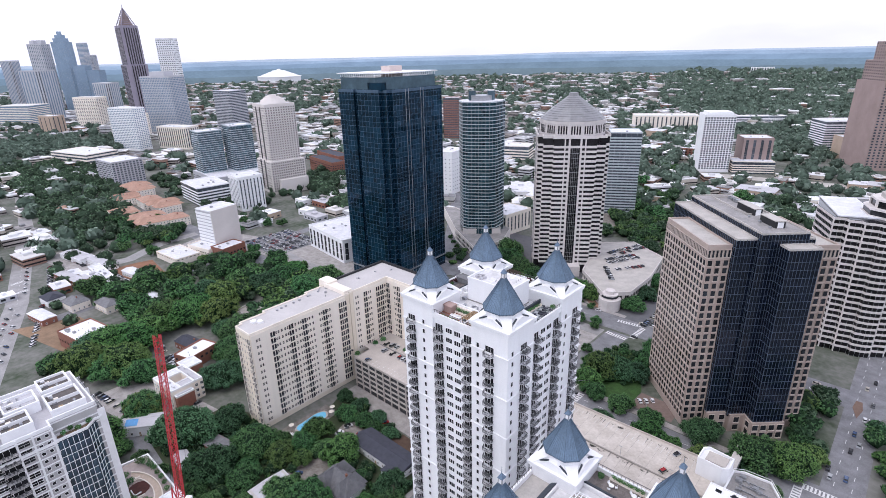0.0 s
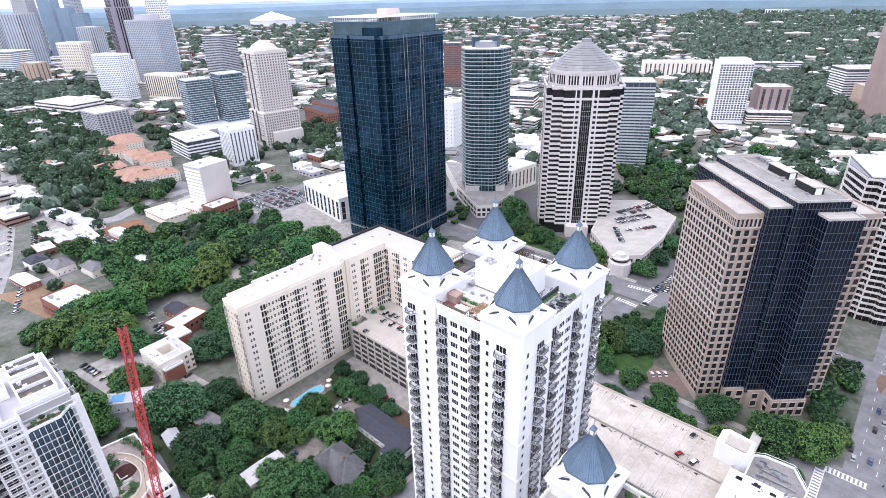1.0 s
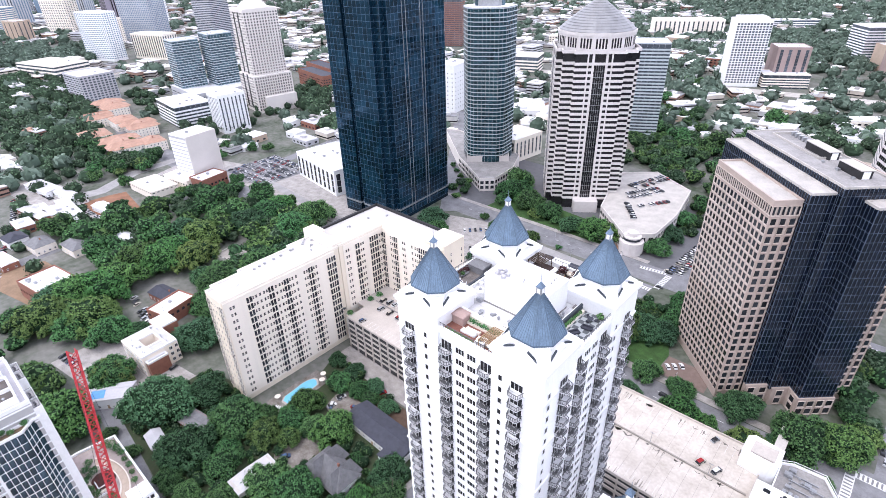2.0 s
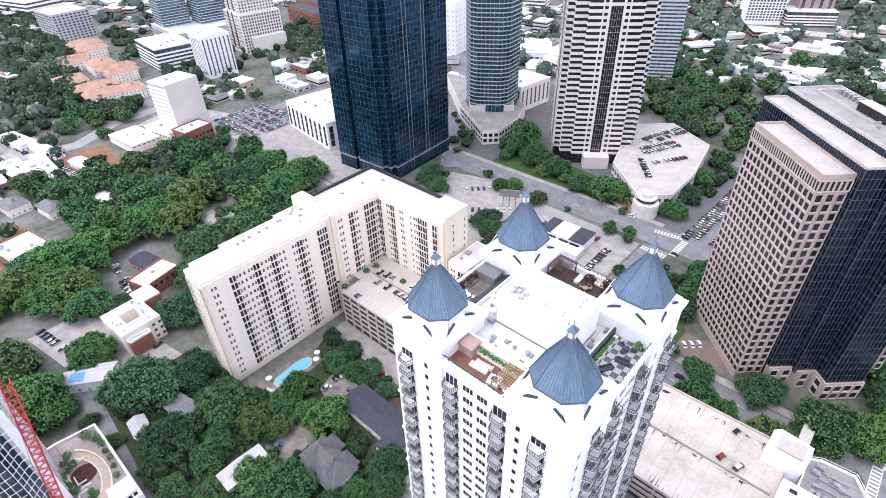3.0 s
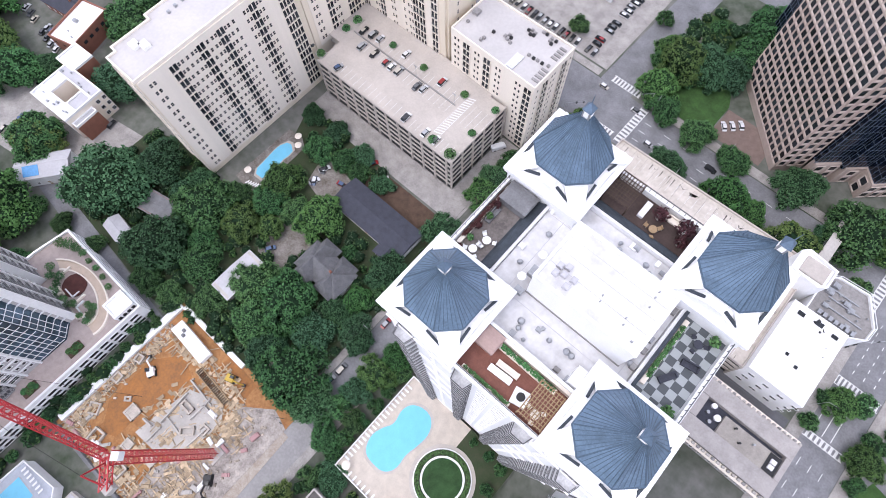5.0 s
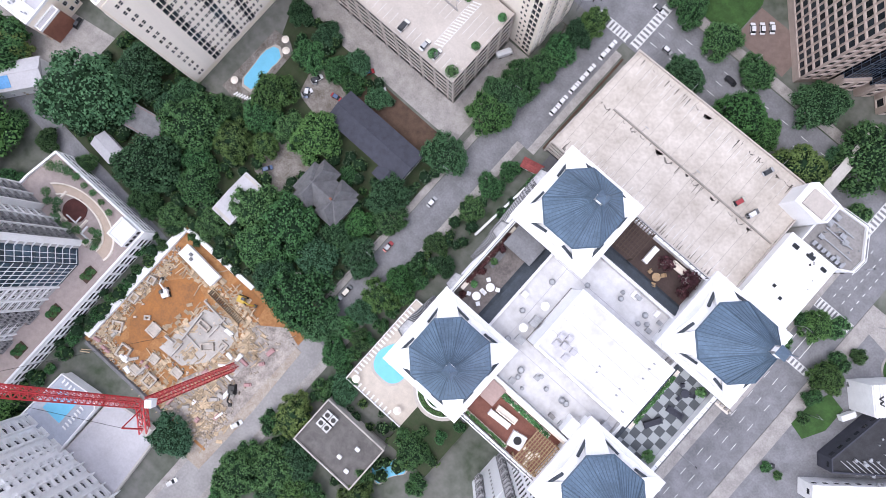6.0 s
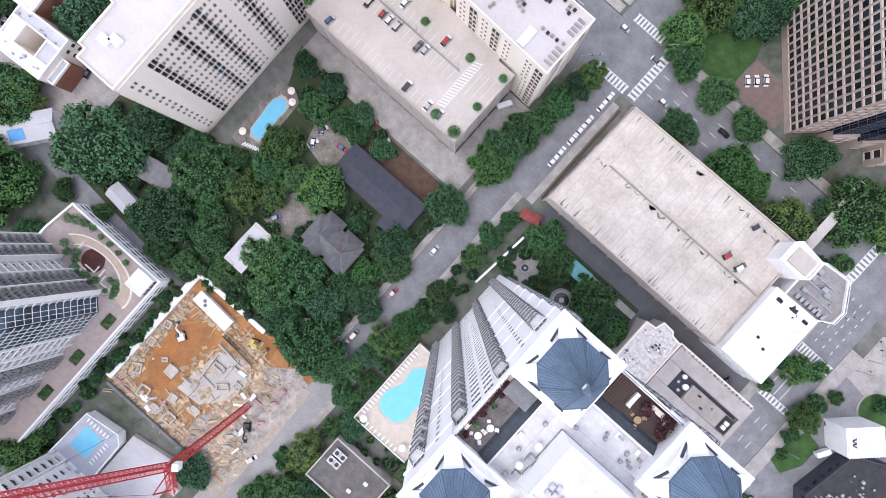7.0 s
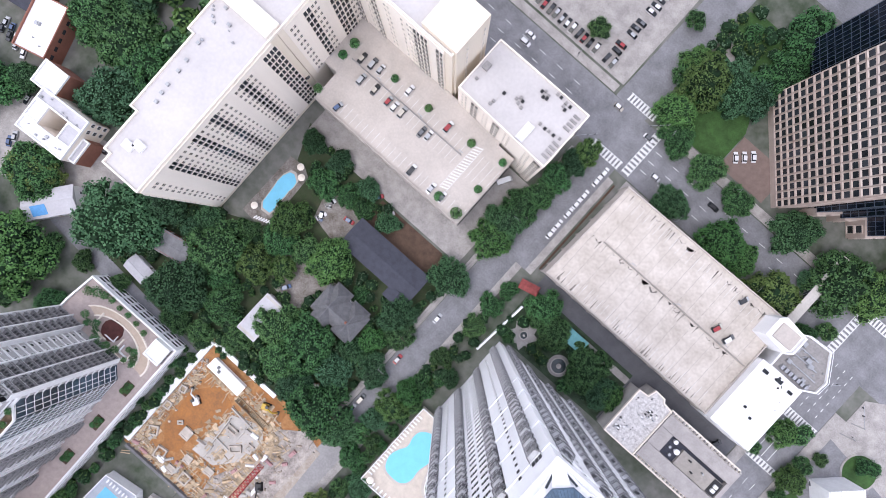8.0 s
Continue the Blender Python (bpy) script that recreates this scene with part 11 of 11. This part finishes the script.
for x0, x1, y0, y1, z in ((-24, 25, -25, 26, 46), (-24, 31, -16, 26, 20)):
    g = Geo()
    g.box(x0, y0, 0, x1, y1, z)
    part("foot", g, M_PALESTONE, hotel)
hw = window_mesh(1.9, 2.3, M_PALESTONE, M_DARKBRONZE, cols=1, sill=False)
foot = [on_wall(p0, d, 2 + 3.3 * i, 3.5 + k * 3.5) for p0, d, L in (((-24, -25), (1, 0), 49), ((25, -25), (0, 1), 51)) for k in range(12) for i in range(int(L // 3.3))]
pieces(hotel, "window", hw, foot, 40, (M_DARKBRONZE, M_PALESTONE))
g = Geo()
for i in range(6):
    z = 122 + i * 2.0
    r = 18 * math.cos(i / 6 * 1.5)
    g.prism(octagon(0, 0, max(r, 3), 20), z, z + 2.0, 0.94)
part("dome", g, M_PALESTONE, hotel)
for x in (-8.5, 4.5):
    for z0, z1, q in ((47, 119, 22.1), (5, 46.5, 25.1)):
        g = Geo()
        g.box(x - 1.7, -q - 0.2, z0, x + 1.7, -q + 0.4, z1)
        part("window_strip", g, M_DARKBRONZE, hotel, "dark vertical window strip")
building("apartment_building", "white apartment block with dark balcony strips", -639, 324, -5, 32, 32, 43, S, M_WHITE, bay=4.4, cap=12, frac=(0.42, 0.5), units=4)
building("office_block", "low pale office block with ribbon windows", -723, 308, -5, 64, 44, 24, B, M_WHITE, M_GLASS, M_WHITE, fh=4, bay=6, units=10)
slab_office = building("office_block", "slim white office slab with fine window strips and a blank flank", -516, 226, 10, 24, 30, 44, B, M_WHITE, M_HAZYGREY, M_WHITE, fh=3.4, bay=30, frac=(0.5, 0.3), units=3)
g = Geo()
g.box(11.9, -15.2, 0, 12.5, 15.2, 44.6)
part("blank_flank", g, M_PALESTONE, slab_office, "blank pale concrete flank wall")
building("brick_block", "low brick block beside the white office slab", -490, 220, 10, 18, 26, 11, G, M_BRICK, cap=12, roof_m=M_MEMBRANE, units=4)
building("low_block", "low pale block at the foot of the white slab", -512, 206, 10, 34, 14, 9, G, M_CREAMW, cap=8, units=2)
building("low_block", "long low white shop beside the red earth lot", -527, 117.5, -2, 44, 10, 6, G, M_WHITE, cap=8, units=4)
building("low_block", "flat low pale shop with roof plant", -522, 184, 4, 40, 24, 6, G, M_CREAMW, cap=8, units=5)
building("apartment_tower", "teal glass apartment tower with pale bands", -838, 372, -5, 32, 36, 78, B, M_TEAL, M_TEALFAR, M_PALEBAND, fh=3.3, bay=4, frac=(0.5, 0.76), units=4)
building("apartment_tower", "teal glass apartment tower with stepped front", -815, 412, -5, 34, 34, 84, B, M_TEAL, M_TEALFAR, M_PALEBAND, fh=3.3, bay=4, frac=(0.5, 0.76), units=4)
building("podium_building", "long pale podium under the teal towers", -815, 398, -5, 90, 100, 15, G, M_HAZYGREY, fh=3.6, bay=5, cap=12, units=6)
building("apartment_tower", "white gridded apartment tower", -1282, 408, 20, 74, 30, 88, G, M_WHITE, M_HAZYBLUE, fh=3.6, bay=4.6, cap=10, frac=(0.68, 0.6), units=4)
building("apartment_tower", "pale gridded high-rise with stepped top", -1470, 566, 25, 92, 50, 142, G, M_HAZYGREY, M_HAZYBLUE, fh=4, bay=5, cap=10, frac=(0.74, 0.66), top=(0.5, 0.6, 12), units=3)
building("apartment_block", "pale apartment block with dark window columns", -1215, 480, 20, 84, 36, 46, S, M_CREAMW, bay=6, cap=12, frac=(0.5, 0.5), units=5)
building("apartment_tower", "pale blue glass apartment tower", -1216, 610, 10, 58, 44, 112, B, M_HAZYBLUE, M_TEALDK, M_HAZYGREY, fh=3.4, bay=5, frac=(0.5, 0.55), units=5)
building("hotel", "broad tan stone hotel with stepped wings", -1835, 495, 30, 80, 40, 84, G, M_CREAMW, fh=4, bay=7, cap=12, units=5)
building("hotel", "brown stone hotel block", -1430, 458, 30, 76, 40, 62, G, M_CREAMW, fh=4, bay=6, cap=12, units=4)
building("low_tower", "tan boxy tower with blank walls", -1722, 366, 25, 46, 36, 50, S, M_TANST, bay=12, cap=8, frac=(0.25, 0.5), units=2)
building("white_tower", "tall white tower with dark window grid", -1770, 716, 38, 50, 34, 240, G, M_WHITE, fh=6, bay=6, cap=10, frac=(0.5, 0.5), units=0)
building("apartment_block", "pale apartment block with balconies", -938, 272, 5, 56, 46, 38, G, M_HAZYGREY, fh=3.3, bay=5, cap=12, frac=(0.66, 0.62), units=6)
building("museum_building", "long low pale building with flat roofs", -1180, 288, 15, 110, 60, 24, B, M_HAZYGREY, M_GLASSBR, M_CREAMW, fh=6, bay=9, units=8)
building("brick_tower", "red brick tower with window bands", -810, 925, 30, 36, 36, 88, B, M_BRICK, M_GLASSBR, M_BRICK, fh=3.8, bay=5, units=4)
building("white_block", "white block with square windows", -486, 550, 10, 26, 40, 57, G, M_WHITE, fh=5.2, bay=5.5, cap=12, frac=(0.25, 0.3), units=4)
building("apartment_tower", "slim pale gridded apartment tower", -247, 895, 30, 44, 36, 86, G, M_WHITE, fh=3.3, bay=3.7, cap=24, frac=(0.78, 0.7), top=(0.8, 0.8, 4), units=2)
building("brick_block", "pink-brown block with tall window strips", -200, 938, 30, 42, 36, 50, S, M_PINKST, bay=9, cap=8, frac=(0.45, 0.5), units=4)
building("car_park", "low pale car park beside the brown block", -196, 915, 30, 58, 34, 18, B, M_CREAMW, M_GLASSBR, M_CREAMW, fh=3.4, bay=9, units=4)
building("apartment_tower", "grey balcony tower behind the banded tower", -262, 600, 30, 34, 34, 94, B, M_HAZYGREY, M_TEALDK, M_PALEBAND, fh=3.3, bay=5, frac=(0.5, 0.5), units=2)
building("brick_house_row", "long brown brick apartment row with gables", -735, 520, -10, 84, 24, 22, G, M_BRICK, fh=3.6, bay=4, cap=12, roof_m=M_SHINGLE, units=0)
building("brick_house_row", "brown brick apartment row behind trees", -770, 560, -10, 84, 24, 22, G, M_BRICK, fh=3.6, bay=4, cap=8, roof_m=M_SHINGLE, units=0)
building("low_hall", "low wide pale hall", -553, 800, 20, 60, 40, 24, B, M_CREAMW, M_GLASSBR, M_CREAMW, fh=5, bay=8, units=6)
building("hospital_block", "white stepped hospital block", -122, 1172, 35, 70, 50, 56, B, M_WHITE, M_GLASSBR, M_WHITE, fh=4, bay=8, units=5)
building("hospital_block", "tan wing of the hospital", -90, 1120, 35, 50, 40, 36, S, M_TANST, bay=12, cap=12, frac=(0.2, 0.5), units=3)
building("long_block", "long low white apartment block", -335, 1468, 35, 160, 24, 22, B, M_WHITE, M_GLASSBR, M_WHITE, fh=3.6, bay=9, units=3)
building("campus_hall", "cream campus hall with arched openings", -470, 1290, 30, 140, 46, 34, S, M_CREAMW, bay=9, cap=8, frac=(0.35, 0.5), units=6)
building("hospital_block", "white far block on the horizon", -880, 3990, 15, 130, 30, 44, S, M_WHITE, bay=14, cap=12, units=0)

# pink stepped tower at the edge of the view
pk = building("office_tower", "tall tapering pink-brown stone tower", -50, 1072, 30, 80, 80, 128, G, M_PINKST, fh=4.2, bay=6.0, cap=24, frac=(0.5, 0.55), units=0)
for k, (s, z0, z1) in enumerate(((0.86, 128, 158), (0.7, 158, 184), (0.52, 184, 206), (0.3, 206, 222))):
    g = Geo()
    q = 42 * s
    g.box(-q, -q, z0, q, q, z1)
    part("upper_tier", g, M_PINKST, pk)
    wm = window_mesh(2.7, 2.1, M_PINKST, cols=1, sill=False)
    pieces(pk, "window", wm, [on_wall(p0, d, (i + 0.5) * 2 * q / int(2 * q // 6), z) for p0, d in (((-q, -q), (1, 0)), ((q, -q), (0, 1)), ((-q, q), (0, -1))) for z in [z0 + 1.5 + 4.2 * j for j in range(int((z1 - z0) // 4.2))] for i in range(int(2 * q // 6))], 30, (M_GLASSJ, M_PINKST))


# downtown skyline
def spire_tower():
    ob = thing("skyscraper", "tall dark mauve skyscraper with an open pyramid spire", "skyscraper", (-1655, 572, 0), 2)
    g = Geo()
    g.prism(cut_square(0, 0, 27, 7), 0, 170)
    part("lower_shaft", g, M_MAUVE, ob)
    g = Geo()
    g.prism(cut_square(0, 0, 23, 7), 170, 268)
    part("upper_shaft", g, M_MAUVE, ob)
    strip = Geo()
    for k in range(4):
        for x in (-15, -9, -3, 3, 9, 15):
            strip.prism(turned(rect(x - 1.3, -27.4, x + 1.3, -26.5), 0, 0, 90 * k), 6, 168)
            strip.prism(turned(rect(x - 1.3, -23.4, x + 1.3, -22.5), 0, 0, 90 * k), 171, 262)
    part("window_strip", strip, M_GLASSBR, ob)
    g = Geo()
    for j in range(9):
        z = 268 + j * 4.6
        r = 26 * (1 - j / 9.5)
        for a, d, L in edges(octagon(0, 0, r, 4)):
            g.beam((*a, z), (a[0] + d[0] * L, a[1] + d[1] * L, z), 1.1)
    for a in octagon(0, 0, 26, 4):
        g.beam((*a, 266), (0, 0, 312), 1.8)
    g.cyl((0, 0), 1.4, 300, 326, 8, 0.2)
    part("spire", g, M_MAUVE, ob)
    g = Geo()
    g.prism(octagon(0, 0, 22, 4), 262, 304, 0.12)
    part("spire_core", g, M_PINKST, ob)


spire_tower()
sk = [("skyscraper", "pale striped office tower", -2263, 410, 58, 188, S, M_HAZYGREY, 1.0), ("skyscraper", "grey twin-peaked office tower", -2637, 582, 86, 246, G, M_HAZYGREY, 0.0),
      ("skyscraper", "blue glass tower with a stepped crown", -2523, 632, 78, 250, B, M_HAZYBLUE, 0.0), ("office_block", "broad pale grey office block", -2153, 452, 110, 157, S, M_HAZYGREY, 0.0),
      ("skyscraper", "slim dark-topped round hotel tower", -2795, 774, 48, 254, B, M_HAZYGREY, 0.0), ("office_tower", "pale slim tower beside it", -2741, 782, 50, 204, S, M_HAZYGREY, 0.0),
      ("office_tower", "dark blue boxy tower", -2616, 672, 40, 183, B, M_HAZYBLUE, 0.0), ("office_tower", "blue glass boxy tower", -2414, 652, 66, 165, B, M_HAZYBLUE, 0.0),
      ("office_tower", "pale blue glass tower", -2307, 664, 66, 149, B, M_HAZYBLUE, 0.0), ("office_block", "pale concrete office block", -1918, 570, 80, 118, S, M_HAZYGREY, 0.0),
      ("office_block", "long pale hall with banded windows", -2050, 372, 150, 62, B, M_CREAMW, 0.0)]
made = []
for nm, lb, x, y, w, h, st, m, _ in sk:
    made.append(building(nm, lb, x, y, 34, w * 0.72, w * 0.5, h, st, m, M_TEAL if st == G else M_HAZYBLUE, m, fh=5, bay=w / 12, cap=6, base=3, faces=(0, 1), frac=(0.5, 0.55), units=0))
for ob, tiers in ((made[1], ((0.3, 0.5, -0.27, 14), (0.3, 0.5, 0.27, 14))), (made[2], ((0.7, 0.8, 0, 14), (0.45, 0.6, 0, 26), (0.2, 0.3, 0, 38)))):
    w = 62 if ob is made[1] else 56
    z = 246 if ob is made[1] else 250
    for a, b, off, hh in tiers:
        g = Geo()
        g.box(w * (off - a / 2), -w * 0.7 * b / 2, z, w * (off + a / 2), w * 0.7 * b / 2, z + hh)
        part("crown_tier", g, M_HAZYGREY if ob is made[1] else M_HAZYBLUE, ob)

ob = thing("stadium", "far white domed stadium with a low pale rim", "stadium", (-3560, 2180, 0))
g = Geo()
g.cyl((0, 0), 150, 0, 44, 32)
part("rim", g, M_WHITE, ob)
g = Geo()
for i in range(5):
    g.prism(octagon(0, 0, 156 - i * 33, 32), 44 + i * 10, 54 + i * 10, 0.75 if i < 4 else 0.2)
part("dome", g, M_WHITE, ob)


# ---------------------------------------------------------------- low city fabric
def low_building(i, x, y, w, d, h, rz, m, rm):
    ob = thing("low_building", ("flat-roofed pale commercial building", "low white warehouse with a flat roof", "low brown brick building with flat roof", "small grey-roofed city building")[i % 4], "building", (x, y, 0), rz, "low city buildings")
    g = Geo()
    g.box(-w / 2, -d / 2, -0.2, w / 2, d / 2, h)
    part("wall", g, m, ob)
    g = Geo()
    g.box(-w / 2 - 0.1, -d / 2 - 0.1, h, w / 2 + 0.1, d / 2 + 0.1, h + 0.5)
    g.box(-w * 0.2, -d * 0.2, h + 0.5, w * 0.05, d * 0.1, h + 2.6)
    part("roof", g, rm, ob)
    g = Geo()
    nf = max(1, int(h // 4))
    for k in range(nf):
        z = 1.4 + k * 4
        for p0, dd, L in (((-w / 2, -d / 2), (1, 0), w), ((w / 2, -d / 2), (0, 1), d)):
            n = max(2, int(L // 6))
            for q in range(n):
                mm = on_wall(p0, dd, (q + 0.5) * L / n, z)
                a = [mm @ Vector(c) for c in ((-1.6, -0.08, 0), (1.6, -0.08, 0), (1.6, -0.08, 1.8), (-1.6, -0.08, 1.8))]
                g.face(a)
    tagged(part("window", g, M_GLASSJ, ob), kind="stuff")
    return ob


town = random.Random(77)
M_TOWN = [M_CREAMW, M_WHITE, M_BRICK, M_HAZYGREY, M_TANST]
M_TOWNROOF = [M_MEMBRANE, M_BRIGHT, M_ROOFGREY, M_MEMBRANE, M_ROOFGREY]
KEEP = ((-684, 415, 60), (-632, 330, 40), (-712, 318, 62), (-516, 226, 34), (-424, 318, 70), (-333, 305, 60), (-352, 452, 55), (-228, 414, 55), (-165, 405, 70), (-2, 425, 50), (-60, 270, 75), (-300, 472, 34), (-838, 372, 40), (-812, 420, 50),
        (-486, 550, 34), (-735, 520, 60), (-770, 560, 60), (-262, 600, 34), (-247, 895, 45), (-200, 930, 50), (-55, 1045, 75), (-938, 272, 50), (-700, 225, 80), (-845, 262, 50), (-1275, 415, 70), (-1215, 470, 70), (-1490, 590, 70), (-1655, 572, 60), (-1195, 630, 60), (-553, 800, 44), (-810, 925, 35), (-410, 175, 95), (-60, 580, 70))


def free(x, y, r):
    return all((x - a) ** 2 + (y - b) ** 2 > (q + r) ** 2 for a, b, q in KEEP)


count = 0
for cx, cy, ex, ey, n, s0, s1, hmax in ((-900, 720, 170, 130, 16, 22, 50, 16), (-480, 1080, 190, 130, 18, 24, 56, 14), (-40, 800, 130, 110, 16, 22, 46, 10), (-600, 640, 110, 110, 12, 22, 40, 14), (-430, 620, 80, 70, 10, 22, 44, 12),
                                        (-180, 660, 70, 70, 10, 18, 34, 8), (-620, 70, 120, 50, 14, 12, 24, 6), (-760, 60, 130, 60, 10, 12, 24, 7), (-570, 330, 60, 60, 6, 16, 30, 8), (-1000, 480, 90, 90, 8, 24, 50, 14), (-560, 440, 70, 50, 6, 18, 34, 9)):
    for i in range(n):
        for tries in range(12):
            x, y = cx + town.uniform(-ex, ex), cy + town.uniform(-ey, ey)
            if free(x, y, 16):
                break
        else:
            continue
        w, d = town.uniform(s0, s1), town.uniform(s0, s1) * 0.8
        k = town.randrange(5)
        low_building(count, x, y, w, d, town.uniform(4, hmax), town.choice((0, 0, 8, 90, 34)), M_TOWN[k], M_TOWNROOF[town.randrange(5)])
        count += 1


def town_material(name, stops, rough=0.9):
    m = bpy.data.materials.new(name)
    m.use_nodes = True
    n, l = m.node_tree.nodes, m.node_tree.links
    b = n["Principled BSDF"]
    b.inputs["Roughness"].default_value = rough
    geo = n.new("ShaderNodeNewGeometry")
    cr = n.new("ShaderNodeValToRGB")
    cr.color_ramp.interpolation = "CONSTANT"
    el = cr.color_ramp.elements
    el[0].position, el[0].color = 0.0, (*stops[0], 1)
    el[1].position, el[1].color = 1 / len(stops), (*stops[1], 1)
    for i, c in enumerate(stops[2:], 2):
        e = el.new(i / len(stops))
        e.color = (*c, 1)
    nz = n.new("ShaderNodeTexNoise")
    nz.inputs["Scale"].default_value = 0.06
    mx = n.new("ShaderNodeMix")
    mx.data_type, mx.blend_type = "RGBA", "MULTIPLY"
    mx.inputs[0].default_value = 0.5
    tc = n.new("ShaderNodeTexCoord")
    l.new(tc.outputs["Object"], nz.inputs["Vector"])
    l.new(geo.outputs["Random Per Island"], cr.inputs[0])
    l.new(cr.outputs[0], mx.inputs[6])
    l.new(nz.outputs["Fac"], mx.inputs[7])
    l.new(mx.outputs[2], b.inputs["Base Color"])
    return m


def far_town(seed, n, r0, r1, size, hmax, trees):
    """The low city far off: many flat-roofed blocks with dark window bands, and crowns between them."""
    rng = random.Random(seed)
    walls, roofs, bands, core = Geo(), Geo(), Geo(), Geo()
    for i in range(n):
        th, r = radians(rng.uniform(80, 180)), math.sqrt(rng.uniform(r0 * r0, r1 * r1))
        x, y = r * math.cos(th), r * math.sin(th)
        w, d, h = rng.uniform(0.5, 1.3) * size, rng.uniform(0.4, 0.9) * size, rng.uniform(4, hmax) * (1.8 if rng.random() < 0.06 else 1)
        if any(inside(x, y, z) for z in WOOD_ZONES) or not free(x, y, 20):
            continue
        a = rng.choice((0, 0, 90, 8, 33, 52))
        walls.prism(turned(rect(-w / 2, -d / 2, w / 2, d / 2), x, y, a), -0.2, h)
        roofs.prism(turned(rect(-w / 2 - 0.2, -d / 2 - 0.2, w / 2 + 0.2, d / 2 + 0.2), x, y, a), h, h + 0.6)
        roofs.prism(turned(rect(-w * 0.2, -d * 0.2, w * 0.1, d * 0.15), x, y, a), h + 0.6, h + 3)
        for k in range(max(1, int(h // 4))):
            bands.prism(turned(rect(-w / 2 - 0.1, -d / 2 - 0.1, w / 2 + 0.1, d / 2 + 0.1), x, y, a), 1.5 + 4 * k, 3.0 + 4 * k)
    ob = thing("far_town", "far low city of pale flat-roofed buildings", "city", kind="stuff")
    part("wall", walls, M_TOWNWALL, ob)
    part("roof", roofs, M_TOWNTOP, ob)
    part("window_band", bands, M_GLASSBR, ob)
    rg = np.random.default_rng(seed)
    pts, nrm = [], []
    for i in range(trees):
        th, r = radians(rng.uniform(80, 180)), math.sqrt(rng.uniform(r0 * r0, r1 * r1))
        x, y, s = r * math.cos(th), r * math.sin(th), rng.uniform(0.6, 1.3) * (7 + r1 / 500)
        if not free(x, y, 4):
            continue
        lump(core, (x, y, s * 0.6), s * 0.95, rg, 6)
        dd = rg.normal(size=(12, 3))
        dd /= np.linalg.norm(dd, axis=1)[:, None]
        dd[:, 2] = abs(dd[:, 2])
        pts.append(np.array((x, y, s * 0.6)) + dd * s * np.array((1.0, 1.0, 0.85)))
        nrm.append(dd)
    ob = thing("far_trees", "far green trees between the low roofs", "trees", kind="stuff")
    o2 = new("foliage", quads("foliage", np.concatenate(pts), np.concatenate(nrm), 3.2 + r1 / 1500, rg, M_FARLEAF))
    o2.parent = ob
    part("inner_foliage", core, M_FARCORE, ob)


WOOD_ZONES = ([(-337, 1404), (-140, 1412), (-90, 1100), (-237, 1060)], [(-1750, 260), (-1500, 440), (-1300, 420), (-1250, 300), (-1350, 180)])
M_TOWNWALL = town_material("town_walls", ((0.8, 0.78, 0.76), (0.62, 0.55, 0.48), (0.42, 0.26, 0.2), (0.7, 0.7, 0.72), (0.5, 0.45, 0.42), (0.75, 0.68, 0.6)))
M_TOWNTOP = town_material("town_roofs", ((0.95, 0.95, 0.97), (0.7, 0.7, 0.72), (0.9, 0.9, 0.92), (0.4, 0.38, 0.37), (0.8, 0.78, 0.76), (0.95, 0.95, 0.95), (0.3, 0.3, 0.31)))
far_town(101, 520, 620, 1100, 24, 9, 520)
far_town(102, 1500, 1100, 2200, 36, 13, 950)
far_town(103, 1900, 2200, 4200, 56, 18, 1300)
